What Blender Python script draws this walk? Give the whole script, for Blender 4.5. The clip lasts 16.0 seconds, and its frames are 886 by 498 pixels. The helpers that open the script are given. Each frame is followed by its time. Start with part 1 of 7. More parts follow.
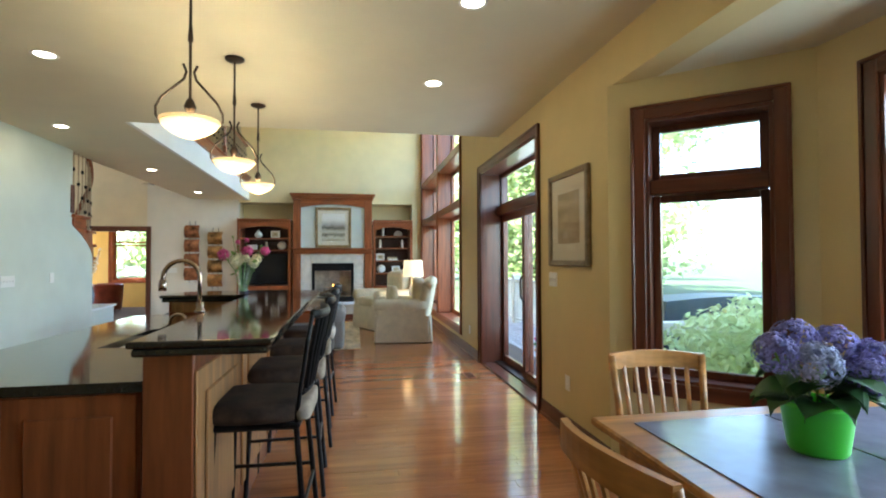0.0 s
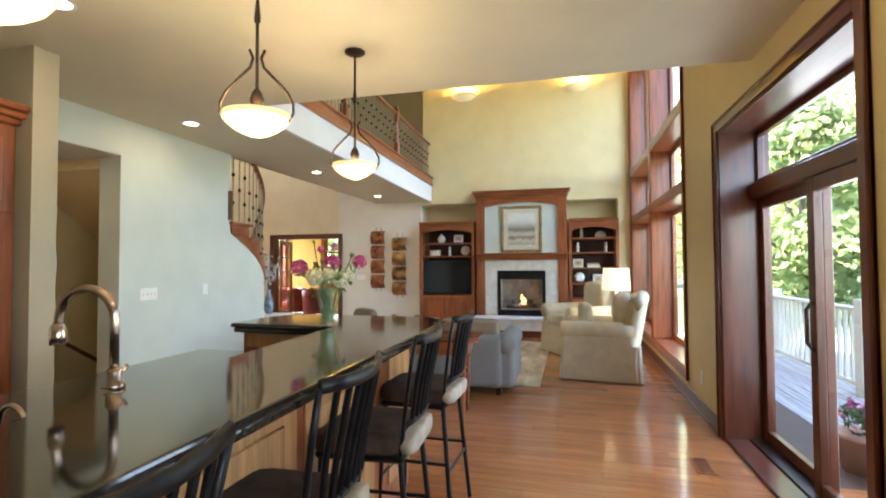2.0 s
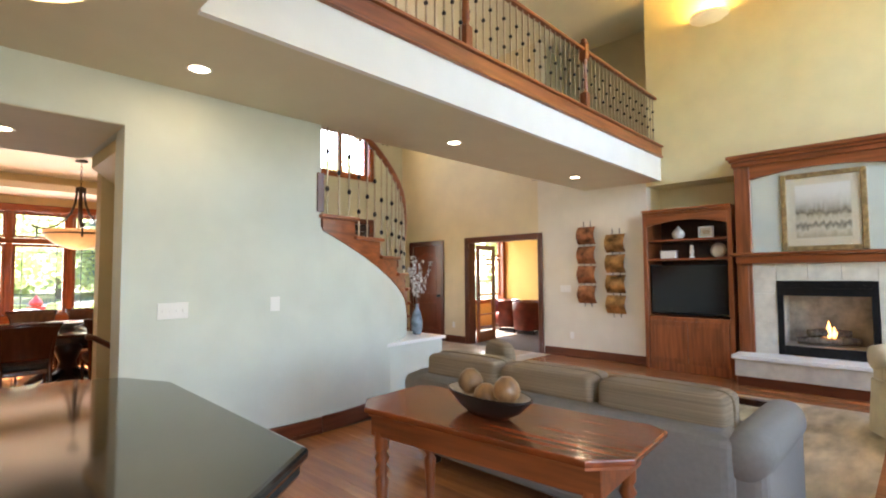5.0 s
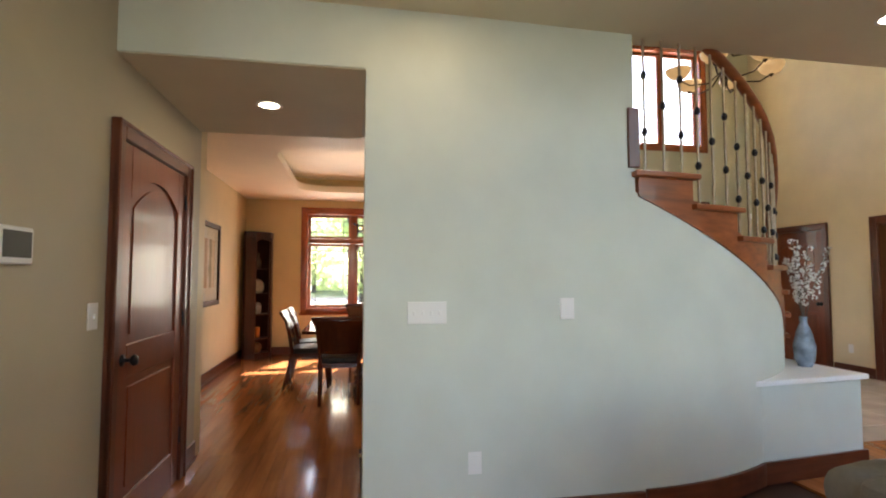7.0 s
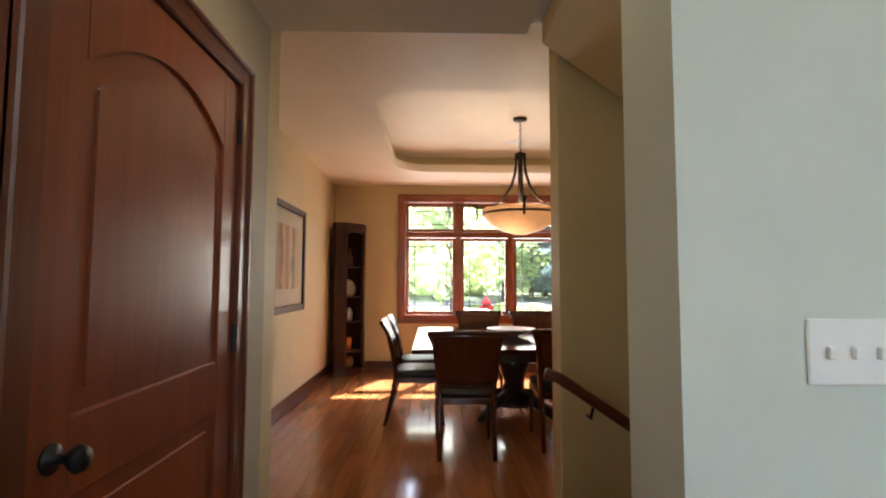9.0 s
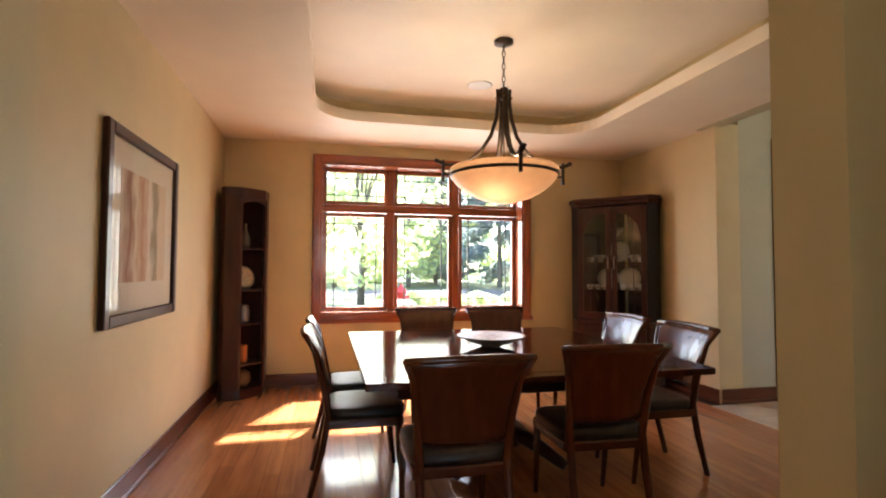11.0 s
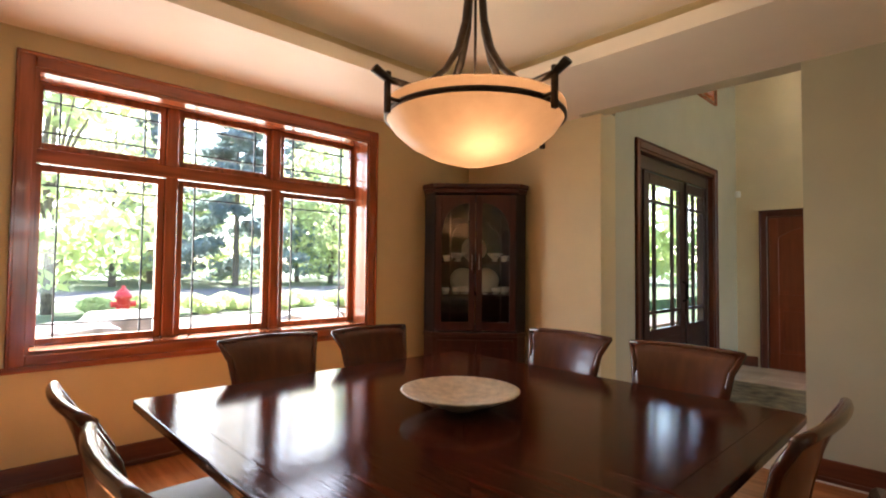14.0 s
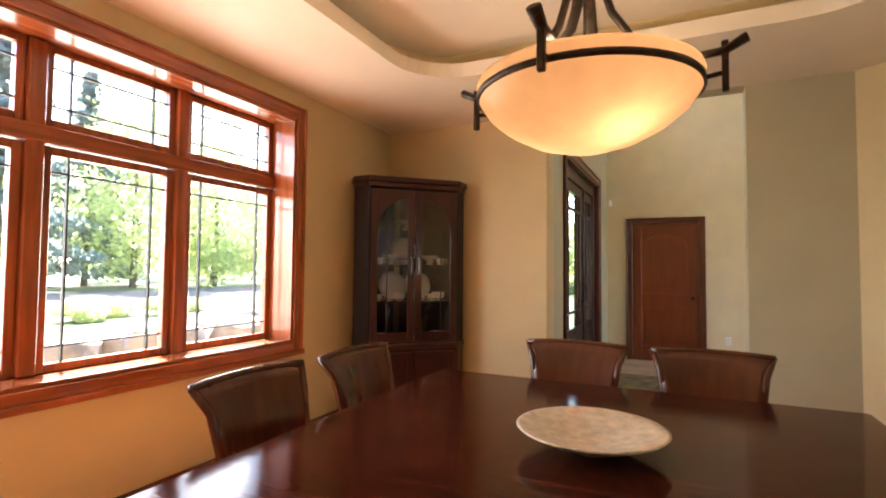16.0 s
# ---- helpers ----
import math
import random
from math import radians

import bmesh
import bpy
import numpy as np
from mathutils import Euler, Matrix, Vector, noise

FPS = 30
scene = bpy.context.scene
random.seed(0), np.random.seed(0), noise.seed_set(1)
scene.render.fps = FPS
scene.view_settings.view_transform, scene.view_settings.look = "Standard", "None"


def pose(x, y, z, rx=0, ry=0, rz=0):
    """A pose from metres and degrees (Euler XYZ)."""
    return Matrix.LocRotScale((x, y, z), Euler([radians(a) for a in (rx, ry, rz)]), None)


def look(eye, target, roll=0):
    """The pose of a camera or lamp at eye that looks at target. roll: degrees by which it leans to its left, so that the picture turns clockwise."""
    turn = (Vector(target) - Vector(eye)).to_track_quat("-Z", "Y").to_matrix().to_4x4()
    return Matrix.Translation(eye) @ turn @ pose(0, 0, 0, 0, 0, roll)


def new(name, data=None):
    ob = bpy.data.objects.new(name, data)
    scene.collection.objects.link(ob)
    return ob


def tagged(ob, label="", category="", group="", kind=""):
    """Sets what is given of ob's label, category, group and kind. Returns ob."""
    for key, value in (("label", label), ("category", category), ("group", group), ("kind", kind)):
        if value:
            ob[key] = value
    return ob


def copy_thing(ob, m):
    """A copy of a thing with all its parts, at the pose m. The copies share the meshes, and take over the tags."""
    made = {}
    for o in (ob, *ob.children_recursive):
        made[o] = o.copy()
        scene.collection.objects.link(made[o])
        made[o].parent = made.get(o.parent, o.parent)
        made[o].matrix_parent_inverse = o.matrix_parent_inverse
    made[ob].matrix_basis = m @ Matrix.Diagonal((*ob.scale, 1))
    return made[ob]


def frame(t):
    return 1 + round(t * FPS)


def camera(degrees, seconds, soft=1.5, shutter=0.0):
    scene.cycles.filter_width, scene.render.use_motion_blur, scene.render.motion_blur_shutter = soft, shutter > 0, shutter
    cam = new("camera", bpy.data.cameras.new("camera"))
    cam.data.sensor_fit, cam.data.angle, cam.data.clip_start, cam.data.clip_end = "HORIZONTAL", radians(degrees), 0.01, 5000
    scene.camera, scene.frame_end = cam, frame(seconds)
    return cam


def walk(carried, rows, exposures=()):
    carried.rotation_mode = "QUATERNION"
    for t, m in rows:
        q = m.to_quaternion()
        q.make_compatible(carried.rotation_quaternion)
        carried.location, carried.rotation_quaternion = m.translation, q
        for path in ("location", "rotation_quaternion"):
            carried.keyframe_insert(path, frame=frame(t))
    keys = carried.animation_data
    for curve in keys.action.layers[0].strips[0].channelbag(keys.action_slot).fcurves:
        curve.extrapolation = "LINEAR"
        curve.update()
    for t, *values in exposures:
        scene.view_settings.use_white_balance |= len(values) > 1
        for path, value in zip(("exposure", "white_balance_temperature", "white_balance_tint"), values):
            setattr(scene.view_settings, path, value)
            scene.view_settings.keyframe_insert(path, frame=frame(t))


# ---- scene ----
cam = camera(83.4, 16.0, soft=2.0)
PATH = [
    (0, (1.351, -1.189, 1.367), (1.702, 0.78, 1.411), -0.2),
    (0.5, (1.566, -0.77, 1.408), (1.681, 1.226, 1.452), -0.1),
    (1, (1.673, -0.307, 1.446), (1.581, 1.69, 1.496), -0.1),
    (1.5, (1.748, 0.184, 1.455), (1.444, 2.16, 1.511), -0.2),
    (2, (1.787, 0.677, 1.434), (1.299, 2.615, 1.496), -0.3),
    (2.5, (1.857, 1.189, 1.432), (1.215, 3.082, 1.498), -0.2),
    (3, (1.91, 1.693, 1.423), (1.121, 3.529, 1.497), -0.3),
    (5.3, (1.663, 3.681, 1.408), (0.157, 4.993, 1.507), -0.2),
    (5.5, (1.57, 3.806, 1.415), (-0.013, 5.025, 1.511), -0.1),
    (6, (1.266, 4.058, 1.406), (-0.499, 4.994, 1.505), -0.1),
    (6.5, (0.854, 4.237, 1.427), (-1.04, 4.872, 1.514), 0.3),
    (7, (0.429, 4.311, 1.346), (-1.536, 4.667, 1.459), -0.0),
    (7.5, (-0.024, 4.272, 1.302), (-2.013, 4.433, 1.432), 0.3),
    (8, (-0.478, 4.185, 1.275), (-2.474, 4.224, 1.404), 0.2),
    (8.2, (-0.656, 4.132, 1.26), (-2.651, 4.163, 1.397), 0.2),
    (10.3, (-2.328, 3.663, 1.316), (-4.317, 3.847, 1.4), 0.3),
    (10.5, (-2.493, 3.631, 1.309), (-4.473, 3.897, 1.391), 0.2),
    (11, (-2.909, 3.586, 1.288), (-4.856, 4.035, 1.37), 0.2),
    (11.5, (-3.306, 3.544, 1.251), (-5.199, 4.184, 1.344), -0.1),
    (12, (-3.669, 3.468, 1.256), (-5.495, 4.278, 1.351), -0.1),
    (12.5, (-3.984, 3.403, 1.28), (-5.744, 4.348, 1.372), 0.0),
    (13, (-4.289, 3.373, 1.311), (-5.959, 4.471, 1.393), 0.2),
    (13.5, (-4.559, 3.335, 1.325), (-6.121, 4.581, 1.387), 0.6),
    (14, (-4.823, 3.239, 1.324), (-6.267, 4.621, 1.396), 0.6),
    (14.5, (-5.092, 3.105, 1.323), (-6.402, 4.614, 1.398), 0.5),
    (15, (-5.38, 3.013, 1.33), (-6.54, 4.641, 1.4), 0.5),
    (15.5, (-5.645, 3.0, 1.328), (-6.68, 4.71, 1.406), 0.6),
    (16, (-5.963, 3.0, 1.34), (-6.832, 4.799, 1.422), 0.5),
]
walk(cam, [(t, look(eye, target, roll)) for t, eye, target, roll in PATH],
     exposures=[(0.0, 3.5, 5950, 5), (0.5, 3.48, 5950, 6), (1.5, 3.67, 6350, 12), (2.5, 3.7, 6400, 13), (3.0, 3.67, 6650, 15), (5.5, 3.75, 6750, 16), (6.5, 3.5, 6750, 16), (7.5, 3.1, 6700, 15), (8.2, 3.1, 6500, 13),
                (10.3, 3.42, 6200, 14), (11.5, 3.42, 6150, 13), (12.5, 3.36, 6100, 12), (14.0, 3.3, 6200, 13), (16.0, 3.7, 6600, 14)])
LAMP = 0.3
# world, sun
world = bpy.data.worlds.new("sky")
scene.world = world
world.use_nodes = True
wn = world.node_tree.nodes
sky = wn.new("ShaderNodeTexSky")
sky.sky_type, sky.sun_disc = "NISHITA", False
sky.sun_elevation, sky.sun_rotation = radians(48), radians(-67)
wn["Background"].inputs["Strength"].default_value = 0.15
world.node_tree.links.new(sky.outputs[0], wn["Background"].inputs["Color"])
sun = new("sun", bpy.data.lights.new("sun", "SUN"))
sun.data.energy, sun.data.angle, sun.data.color = 4.6, radians(0.6), (1.0, 0.94, 0.84)
sun.matrix_basis = look((-10, 4.3, 12.0), (0, 0, 0))


# ---- materials ----
def mat(name, col, rough=0.5, metal=0.0, var=0.08, scale=3.0, stretch=(1, 1, 1), bump=0.0, bscale=80.0, coat=0.0,
        random_mix=0.0, emit=0.0, emit_col=None, grain=0.0, dark=None, spec=0.5, trans=0.0, ior=1.45):
    m = bpy.data.materials.new(name)
    m.use_nodes = True
    nt = m.node_tree
    n, ln = nt.nodes, nt.links.new
    b = n["Principled BSDF"]
    b.inputs["Roughness"].default_value = rough
    b.inputs["Metallic"].default_value = metal
    b.inputs["Specular IOR Level"].default_value = spec
    b.inputs["Coat Weight"].default_value = coat
    b.inputs["Coat Roughness"].default_value = 0.08
    b.inputs["IOR"].default_value = ior
    b.inputs["Transmission Weight"].default_value = trans
    geo = n.new("ShaderNodeTexCoord") if grain else n.new("ShaderNodeNewGeometry")
    pos = geo.outputs["Object"] if grain else geo.outputs["Position"]
    mp = n.new("ShaderNodeMapping")
    mp.inputs["Scale"].default_value = stretch
    ln(pos, mp.inputs["Vector"])
    no = n.new("ShaderNodeTexNoise")
    no.inputs["Scale"].default_value, no.inputs["Detail"].default_value = scale, 6
    ln(mp.outputs[0], no.inputs["Vector"])
    dark = dark or tuple(c * (1 - 2 * var) for c in col)
    lite = tuple(min(1, c * (1 + var)) for c in col)
    ramp = n.new("ShaderNodeMix")
    ramp.data_type = "RGBA"
    ramp.inputs["A"].default_value, ramp.inputs["B"].default_value = (*dark, 1), (*lite, 1)
    st = n.new("ShaderNodeMapRange")
    st.inputs["From Min"].default_value, st.inputs["From Max"].default_value = 0.3, 0.7
    ln(no.outputs["Fac"], st.inputs["Value"])
    ln(st.outputs[0], ramp.inputs["Factor"])
    out = ramp.outputs["Result"]
    if random_mix:
        oi, g2, ad, fr = n.new("ShaderNodeObjectInfo"), n.new("ShaderNodeNewGeometry"), n.new("ShaderNodeMath"), n.new("ShaderNodeMath")
        fr.operation = "FRACT"
        ln(oi.outputs["Random"], ad.inputs[0])
        ln(g2.outputs["Random Per Island"], ad.inputs[1])
        ln(ad.outputs[0], fr.inputs[0])
        mr = n.new("ShaderNodeMapRange")
        mr.inputs["To Min"].default_value, mr.inputs["To Max"].default_value = 1 - random_mix, 1 + random_mix
        ln(fr.outputs[0], mr.inputs["Value"])
        hs = n.new("ShaderNodeHueSaturation")
        ln(out, hs.inputs["Color"])
        ln(mr.outputs[0], hs.inputs["Value"])
        out = hs.outputs[0]
    ln(out, b.inputs["Base Color"])
    rr = n.new("ShaderNodeMapRange")
    rr.inputs["To Min"].default_value, rr.inputs["To Max"].default_value = max(0.02, rough * 0.85), min(1, rough * 1.15)
    ln(no.outputs["Fac"], rr.inputs["Value"])
    ln(rr.outputs[0], b.inputs["Roughness"])
    if bump:
        n2, bp = n.new("ShaderNodeTexNoise"), n.new("ShaderNodeBump")
        n2.inputs["Scale"].default_value, n2.inputs["Detail"].default_value = bscale, 4
        ln(mp.outputs[0], n2.inputs["Vector"])
        bp.inputs["Strength"].default_value, bp.inputs["Distance"].default_value = bump, 0.01
        ln(n2.outputs["Fac"], bp.inputs["Height"])
        ln(bp.outputs[0], b.inputs["Normal"])
    if emit:
        b.inputs["Emission Color"].default_value = (*(emit_col or col), 1)
        b.inputs["Emission Strength"].default_value = emit
    return m


def wood(name, col, rough=0.3, axis="z", coat=0.2, var=0.22, rnd=0.12):
    s = {"x": (1.2, 14, 14), "y": (14, 1.2, 14), "z": (14, 14, 1.2)}[axis]
    return mat(name, col, rough, var=var, scale=1.6, stretch=s, bump=0.06, bscale=6, coat=coat, random_mix=rnd, grain=1)


def translucent(m, col, share):
    """Mixes light that passes through into a material."""
    n, ln = m.node_tree.nodes, m.node_tree.links.new
    tr, mx = n.new("ShaderNodeBsdfTranslucent"), n.new("ShaderNodeMixShader")
    tr.inputs["Color"].default_value = (*col, 1)
    mx.inputs[0].default_value = share
    ln(n["Principled BSDF"].outputs[0], mx.inputs[1])
    ln(tr.outputs[0], mx.inputs[2])
    ln(mx.outputs[0], n["Material Output"].inputs["Surface"])
    return m


def glass(name, tint=(1, 1, 1), gloss=0.06):
    m = bpy.data.materials.new(name)
    m.use_nodes = True
    n, ln = m.node_tree.nodes, m.node_tree.links.new
    n.remove(n["Principled BSDF"])
    tr, gl, mx = n.new("ShaderNodeBsdfTransparent"), n.new("ShaderNodeBsdfGlossy"), n.new("ShaderNodeMixShader")
    tr.inputs["Color"].default_value = (*tint, 1)
    gl.inputs["Roughness"].default_value = 0.02
    mx.inputs[0].default_value = gloss
    ln(tr.outputs[0], mx.inputs[1])
    ln(gl.outputs[0], mx.inputs[2])
    ln(mx.outputs[0], n["Material Output"].inputs["Surface"])
    return m


PAINT_TAN = mat("paint_golden_tan", (0.61, 0.48, 0.23), 0.6, var=0.03, bump=0.05, bscale=250)
PAINT_SAGE = mat("paint_pale_sage", (0.585, 0.62, 0.55), 0.6, var=0.03, bump=0.05, bscale=250)
PAINT_CREAM = mat("paint_cream", (0.70, 0.60, 0.40), 0.6, var=0.03, bump=0.05, bscale=250)
PAINT_PALE = mat("paint_pale_grey_cream", (0.70, 0.65, 0.55), 0.6, var=0.03, bump=0.05, bscale=250)
PAINT_GOLD = mat("paint_ochre", (0.70, 0.46, 0.12), 0.6, var=0.03, bump=0.05, bscale=250)
PAINT_DINE = mat("paint_straw", (0.65, 0.52, 0.28), 0.55, var=0.03, bump=0.05, bscale=250)
PAINT_FOYER = mat("paint_olive_cream", (0.50, 0.46, 0.31), 0.6, var=0.03, bump=0.05, bscale=250)
PAINT_YELLOW = mat("paint_warm_yellow", (0.72, 0.61, 0.34), 0.6, var=0.03, bump=0.05, bscale=250)
PAINT_TAUPE = mat("paint_taupe", (0.47, 0.41, 0.29), 0.6, var=0.03, bump=0.05, bscale=250)
CEIL = mat("ceiling_paint", (0.68, 0.63, 0.47), 0.7, var=0.02, bump=0.05, bscale=200)
CEIL_D = mat("dining_ceiling_paint", (0.84, 0.74, 0.59), 0.5, var=0.02, bump=0.03, bscale=200)
WHITE = mat("white_paint", (0.80, 0.80, 0.78), 0.5, var=0.02)
CHERRY = wood("cherry_wood", (0.28, 0.080, 0.026), 0.32)
CHERRY_X = wood("cherry_wood_x", (0.28, 0.080, 0.026), 0.32, "x")
CHERRY_Y = wood("cherry_wood_y", (0.28, 0.080, 0.026), 0.32, "y")
TRIM = wood("dark_cherry_trim", (0.115, 0.030, 0.013), 0.3)
TRIM_X = wood("dark_cherry_trim_x", (0.115, 0.030, 0.013), 0.3, "x")
TRIM_Y = wood("dark_cherry_trim_y", (0.115, 0.030, 0.013), 0.3, "y")
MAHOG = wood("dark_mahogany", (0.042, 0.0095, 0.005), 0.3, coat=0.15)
# mahogany with the shade inside the china cabinet put into the colour
CAB_SHADE = mat("shade_dark_interior", (0.008, 0.004, 0.003), 0.6, var=0.2)
BALUSTER = mat("brushed_tan_iron", (0.40, 0.32, 0.22), 0.38, metal=0.3, var=0.12, scale=20)
MAHOG_TOP = wood("polished_mahogany", (0.060, 0.014, 0.007), 0.09, "x", coat=0.0)
MAHOG_TOP.node_tree.nodes["Principled BSDF"].inputs["Specular IOR Level"].default_value = 0.16
CHAIRWOOD = wood("red_brown_chair_wood", (0.075, 0.018, 0.007), 0.25, coat=0.3, var=0.12)
MAPLE = wood("honey_maple", (0.46, 0.23, 0.085), 0.35)
OAK = wood("pale_oak", (0.52, 0.25, 0.075), 0.35, "x")
ENTRY = wood("espresso_door_wood", (0.035, 0.016, 0.012), 0.35)
PLANK = wood("floor_plank_wood", (0.43, 0.165, 0.060), 0.19, "x", coat=0.4, var=0.13, rnd=0.15)
GAP = mat("floor_gap", (0.05, 0.02, 0.01), 0.7)
GRANITE = mat("black_granite", (0.018, 0.017, 0.014), 0.07, var=0.5, scale=140, dark=(0.006, 0.006, 0.006), coat=0.5)
TILE = mat("cream_tile", (0.66, 0.55, 0.44), 0.18, var=0.08, scale=4, random_mix=0.05)
GROUT = mat("grout", (0.45, 0.38, 0.3), 0.8)
BLACK = mat("black_metal", (0.016, 0.016, 0.018), 0.4, metal=0.6, var=0.2, scale=30)
BRONZE = mat("oil_rubbed_bronze", (0.055, 0.036, 0.024), 0.42, metal=0.7, var=0.25, scale=40)
CHROME = mat("copper_nickel", (0.55, 0.42, 0.34), 0.18, metal=1.0, var=0.1, scale=20)
STEEL = mat("stainless_steel", (0.60, 0.60, 0.60), 0.28, metal=1.0, var=0.06, scale=4, stretch=(1, 1, 40))
SUEDE = mat("brown_suede", (0.050, 0.030, 0.020), 0.85, var=0.35, scale=14, bump=0.4, bscale=120)
SUEDE_L = mat("beige_suede", (0.42, 0.36, 0.28), 0.85, var=0.15, scale=14, bump=0.3, bscale=120)
LEATHER = mat("black_leather", (0.018, 0.014, 0.013), 0.36, var=0.3, scale=10, bump=0.25, bscale=160)
REDLEATHER = mat("oxblood_leather", (0.20, 0.035, 0.022), 0.35, var=0.2, scale=6, bump=0.2, bscale=100)
CREAMFAB = mat("ivory_fabric", (0.66, 0.58, 0.40), 0.9, var=0.06, scale=8, bump=0.4, bscale=220)
GREYFAB = mat("blue_grey_fabric", (0.235, 0.225, 0.21), 0.9, var=0.04, scale=40, bump=0.4, bscale=220)
CORD = mat("taupe_corduroy", (0.27, 0.205, 0.135), 0.9, var=0.2, scale=1.2, stretch=(0.6, 0.6, 280), bump=0.35, bscale=1.2)
RUG = mat("pale_rug", (0.62, 0.52, 0.36), 0.95, var=0.25, scale=3, stretch=(2, 0.6, 1), bump=0.5, bscale=200)
RUG_D = mat("olive_rug", (0.20, 0.17, 0.10), 0.95, var=0.35, scale=7, bump=0.5, bscale=200)
CARPET = mat("grey_brown_carpet", (0.14, 0.12, 0.10), 0.95, var=0.15, scale=20, bump=0.5, bscale=300)
PLASTIC = mat("white_plastic", (0.78, 0.77, 0.74), 0.35, var=0.01)
SCREEN = mat("black_screen", (0.008, 0.008, 0.009), 0.12, var=0.1)
STONE = mat("cream_stone_tile", (0.66, 0.62, 0.53), 0.35, var=0.08, scale=8)
COPPER = mat("hammered_copper", (0.34, 0.14, 0.065), 0.4, metal=0.65, var=0.45, scale=7, bump=0.5, bscale=25)
COPPER_B = mat("hammered_bronze", (0.40, 0.22, 0.08), 0.4, metal=0.65, var=0.45, scale=7, bump=0.5, bscale=25)
GOLDFRAME = mat("antique_gold_frame", (0.34, 0.24, 0.11), 0.4, metal=0.4, var=0.25, scale=20)
PEWTER = mat("pewter_frame", (0.26, 0.20, 0.13), 0.4, metal=0.4, var=0.2, scale=20)
MATBOARD = mat("mat_board", (0.66, 0.60, 0.46), 0.8, var=0.02)
PAPER_ART2 = mat("misty_print", (0.46, 0.36, 0.22), 0.7, var=0.2, scale=3, stretch=(1, 1, 3))


def art(name, axis, stops, wobble=0.12, streak=(1, 1, 1)):
    """A print whose colours run in uneven bands across the sheet."""
    m = mat(name, stops[0][1], 0.7)
    n, ln = m.node_tree.nodes, m.node_tree.links.new
    tc, sp, mp, no, ad, rp = [n.new("ShaderNode" + k) for k in ("TexCoord", "SeparateXYZ", "Mapping", "TexNoise", "Math", "ValToRGB")]
    mp.inputs["Scale"].default_value = streak
    no.inputs["Scale"].default_value, no.inputs["Detail"].default_value = 5, 7
    ln(tc.outputs["Generated"], sp.inputs[0])
    ln(tc.outputs["Generated"], mp.inputs["Vector"])
    ln(mp.outputs[0], no.inputs["Vector"])
    ad.operation = "MULTIPLY_ADD"
    ad.inputs[1].default_value = wobble
    ln(no.outputs["Fac"], ad.inputs[0])
    ln(sp.outputs[axis], ad.inputs[2])
    for i, (p, c) in enumerate(stops):
        e = rp.color_ramp.elements[i] if i < 2 else rp.color_ramp.elements.new(p + wobble / 2)
        e.position, e.color = p + wobble / 2, (*c, 1)
    ln(ad.outputs[0], rp.inputs["Fac"])
    ln(rp.outputs[0], n["Principled BSDF"].inputs["Base Color"])
    return m


ART_FIELD = art("autumn_field_print", "Z", ((0.0, (0.42, 0.37, 0.26)), (0.14, (0.62, 0.57, 0.44)), (0.24, (0.16, 0.14, 0.10)), (0.30, (0.60, 0.55, 0.42)), (0.40, (0.50, 0.45, 0.33)), (0.46, (0.17, 0.14, 0.09)),
                                        (0.54, (0.40, 0.36, 0.28)), (0.66, (0.60, 0.57, 0.49)), (0.9, (0.72, 0.70, 0.64))), 0.30, (3, 1, 0.7))
ART_TOWN = art("russet_street_print", "X", ((0.0, (0.62, 0.50, 0.34)), (0.18, (0.30, 0.13, 0.06)), (0.30, (0.66, 0.52, 0.34)), (0.45, (0.45, 0.22, 0.10)), (0.58, (0.70, 0.60, 0.44)), (0.72, (0.25, 0.20, 0.10)), (0.85, (0.62, 0.48, 0.30))), 0.35, (2, 1, 0.6))
GLASS = glass("window_glass")
CHINA = mat("white_china", (0.80, 0.79, 0.75), 0.15, var=0.02)
WAX = mat("amber_wax", (0.60, 0.20, 0.05), 0.4, var=0.1)
LEAD = mat("dark_came", (0.03, 0.03, 0.03), 0.5, metal=0.5)
BOWLGLASS = translucent(mat("amber_alabaster_glass", (0.42, 0.28, 0.12), 0.3, var=0.1, scale=9, emit=0.045, emit_col=(1.0, 0.50, 0.19)), (0.19, 0.10, 0.055), 0.5)
PENDGLASS = translucent(mat("cream_alabaster_glass", (0.55, 0.47, 0.32), 0.3, var=0.08, scale=9, emit=0.09, emit_col=(1.0, 0.64, 0.28)), (0.22, 0.16, 0.095), 0.5)
PENDRIM = mat("cream_glass_rim", (0.9, 0.75, 0.45), 0.3, emit=0.075, emit_col=(1.0, 0.62, 0.26))
CANLIGHT = mat("lit_can_lens", (1, 1, 1), 0.5, emit=2.0, emit_col=(1.0, 0.86, 0.66))
SHADE = mat("linen_lampshade", (0.9, 0.78, 0.5), 0.8, emit=0.12, emit_col=(1.0, 0.74, 0.42))
SCONCE = mat("sconce_glass", (0.85, 0.75, 0.5), 0.5, emit=0.03, emit_col=(1.0, 0.75, 0.35))
FLAME = mat("flame", (1, 0.5, 0.1), 0.5, emit=0.9, emit_col=(1.0, 0.40, 0.08))
GREEN = mat("hydrangea_leaf", (0.045, 0.13, 0.03), 0.45, var=0.3, scale=12)
BLUEPETAL = mat("hydrangea_petal", (0.29, 0.27, 0.60), 0.7, var=0.3, scale=25, random_mix=0.35)
POT = mat("lime_green_pot", (0.10, 0.62, 0.03), 0.35, var=0.06)
PINK = mat("pink_petal", (0.62, 0.08, 0.28), 0.6, var=0.2, scale=40, random_mix=0.2)
IVORY = mat("ivory_petal", (0.80, 0.78, 0.55), 0.6, var=0.1, scale=40, random_mix=0.15)
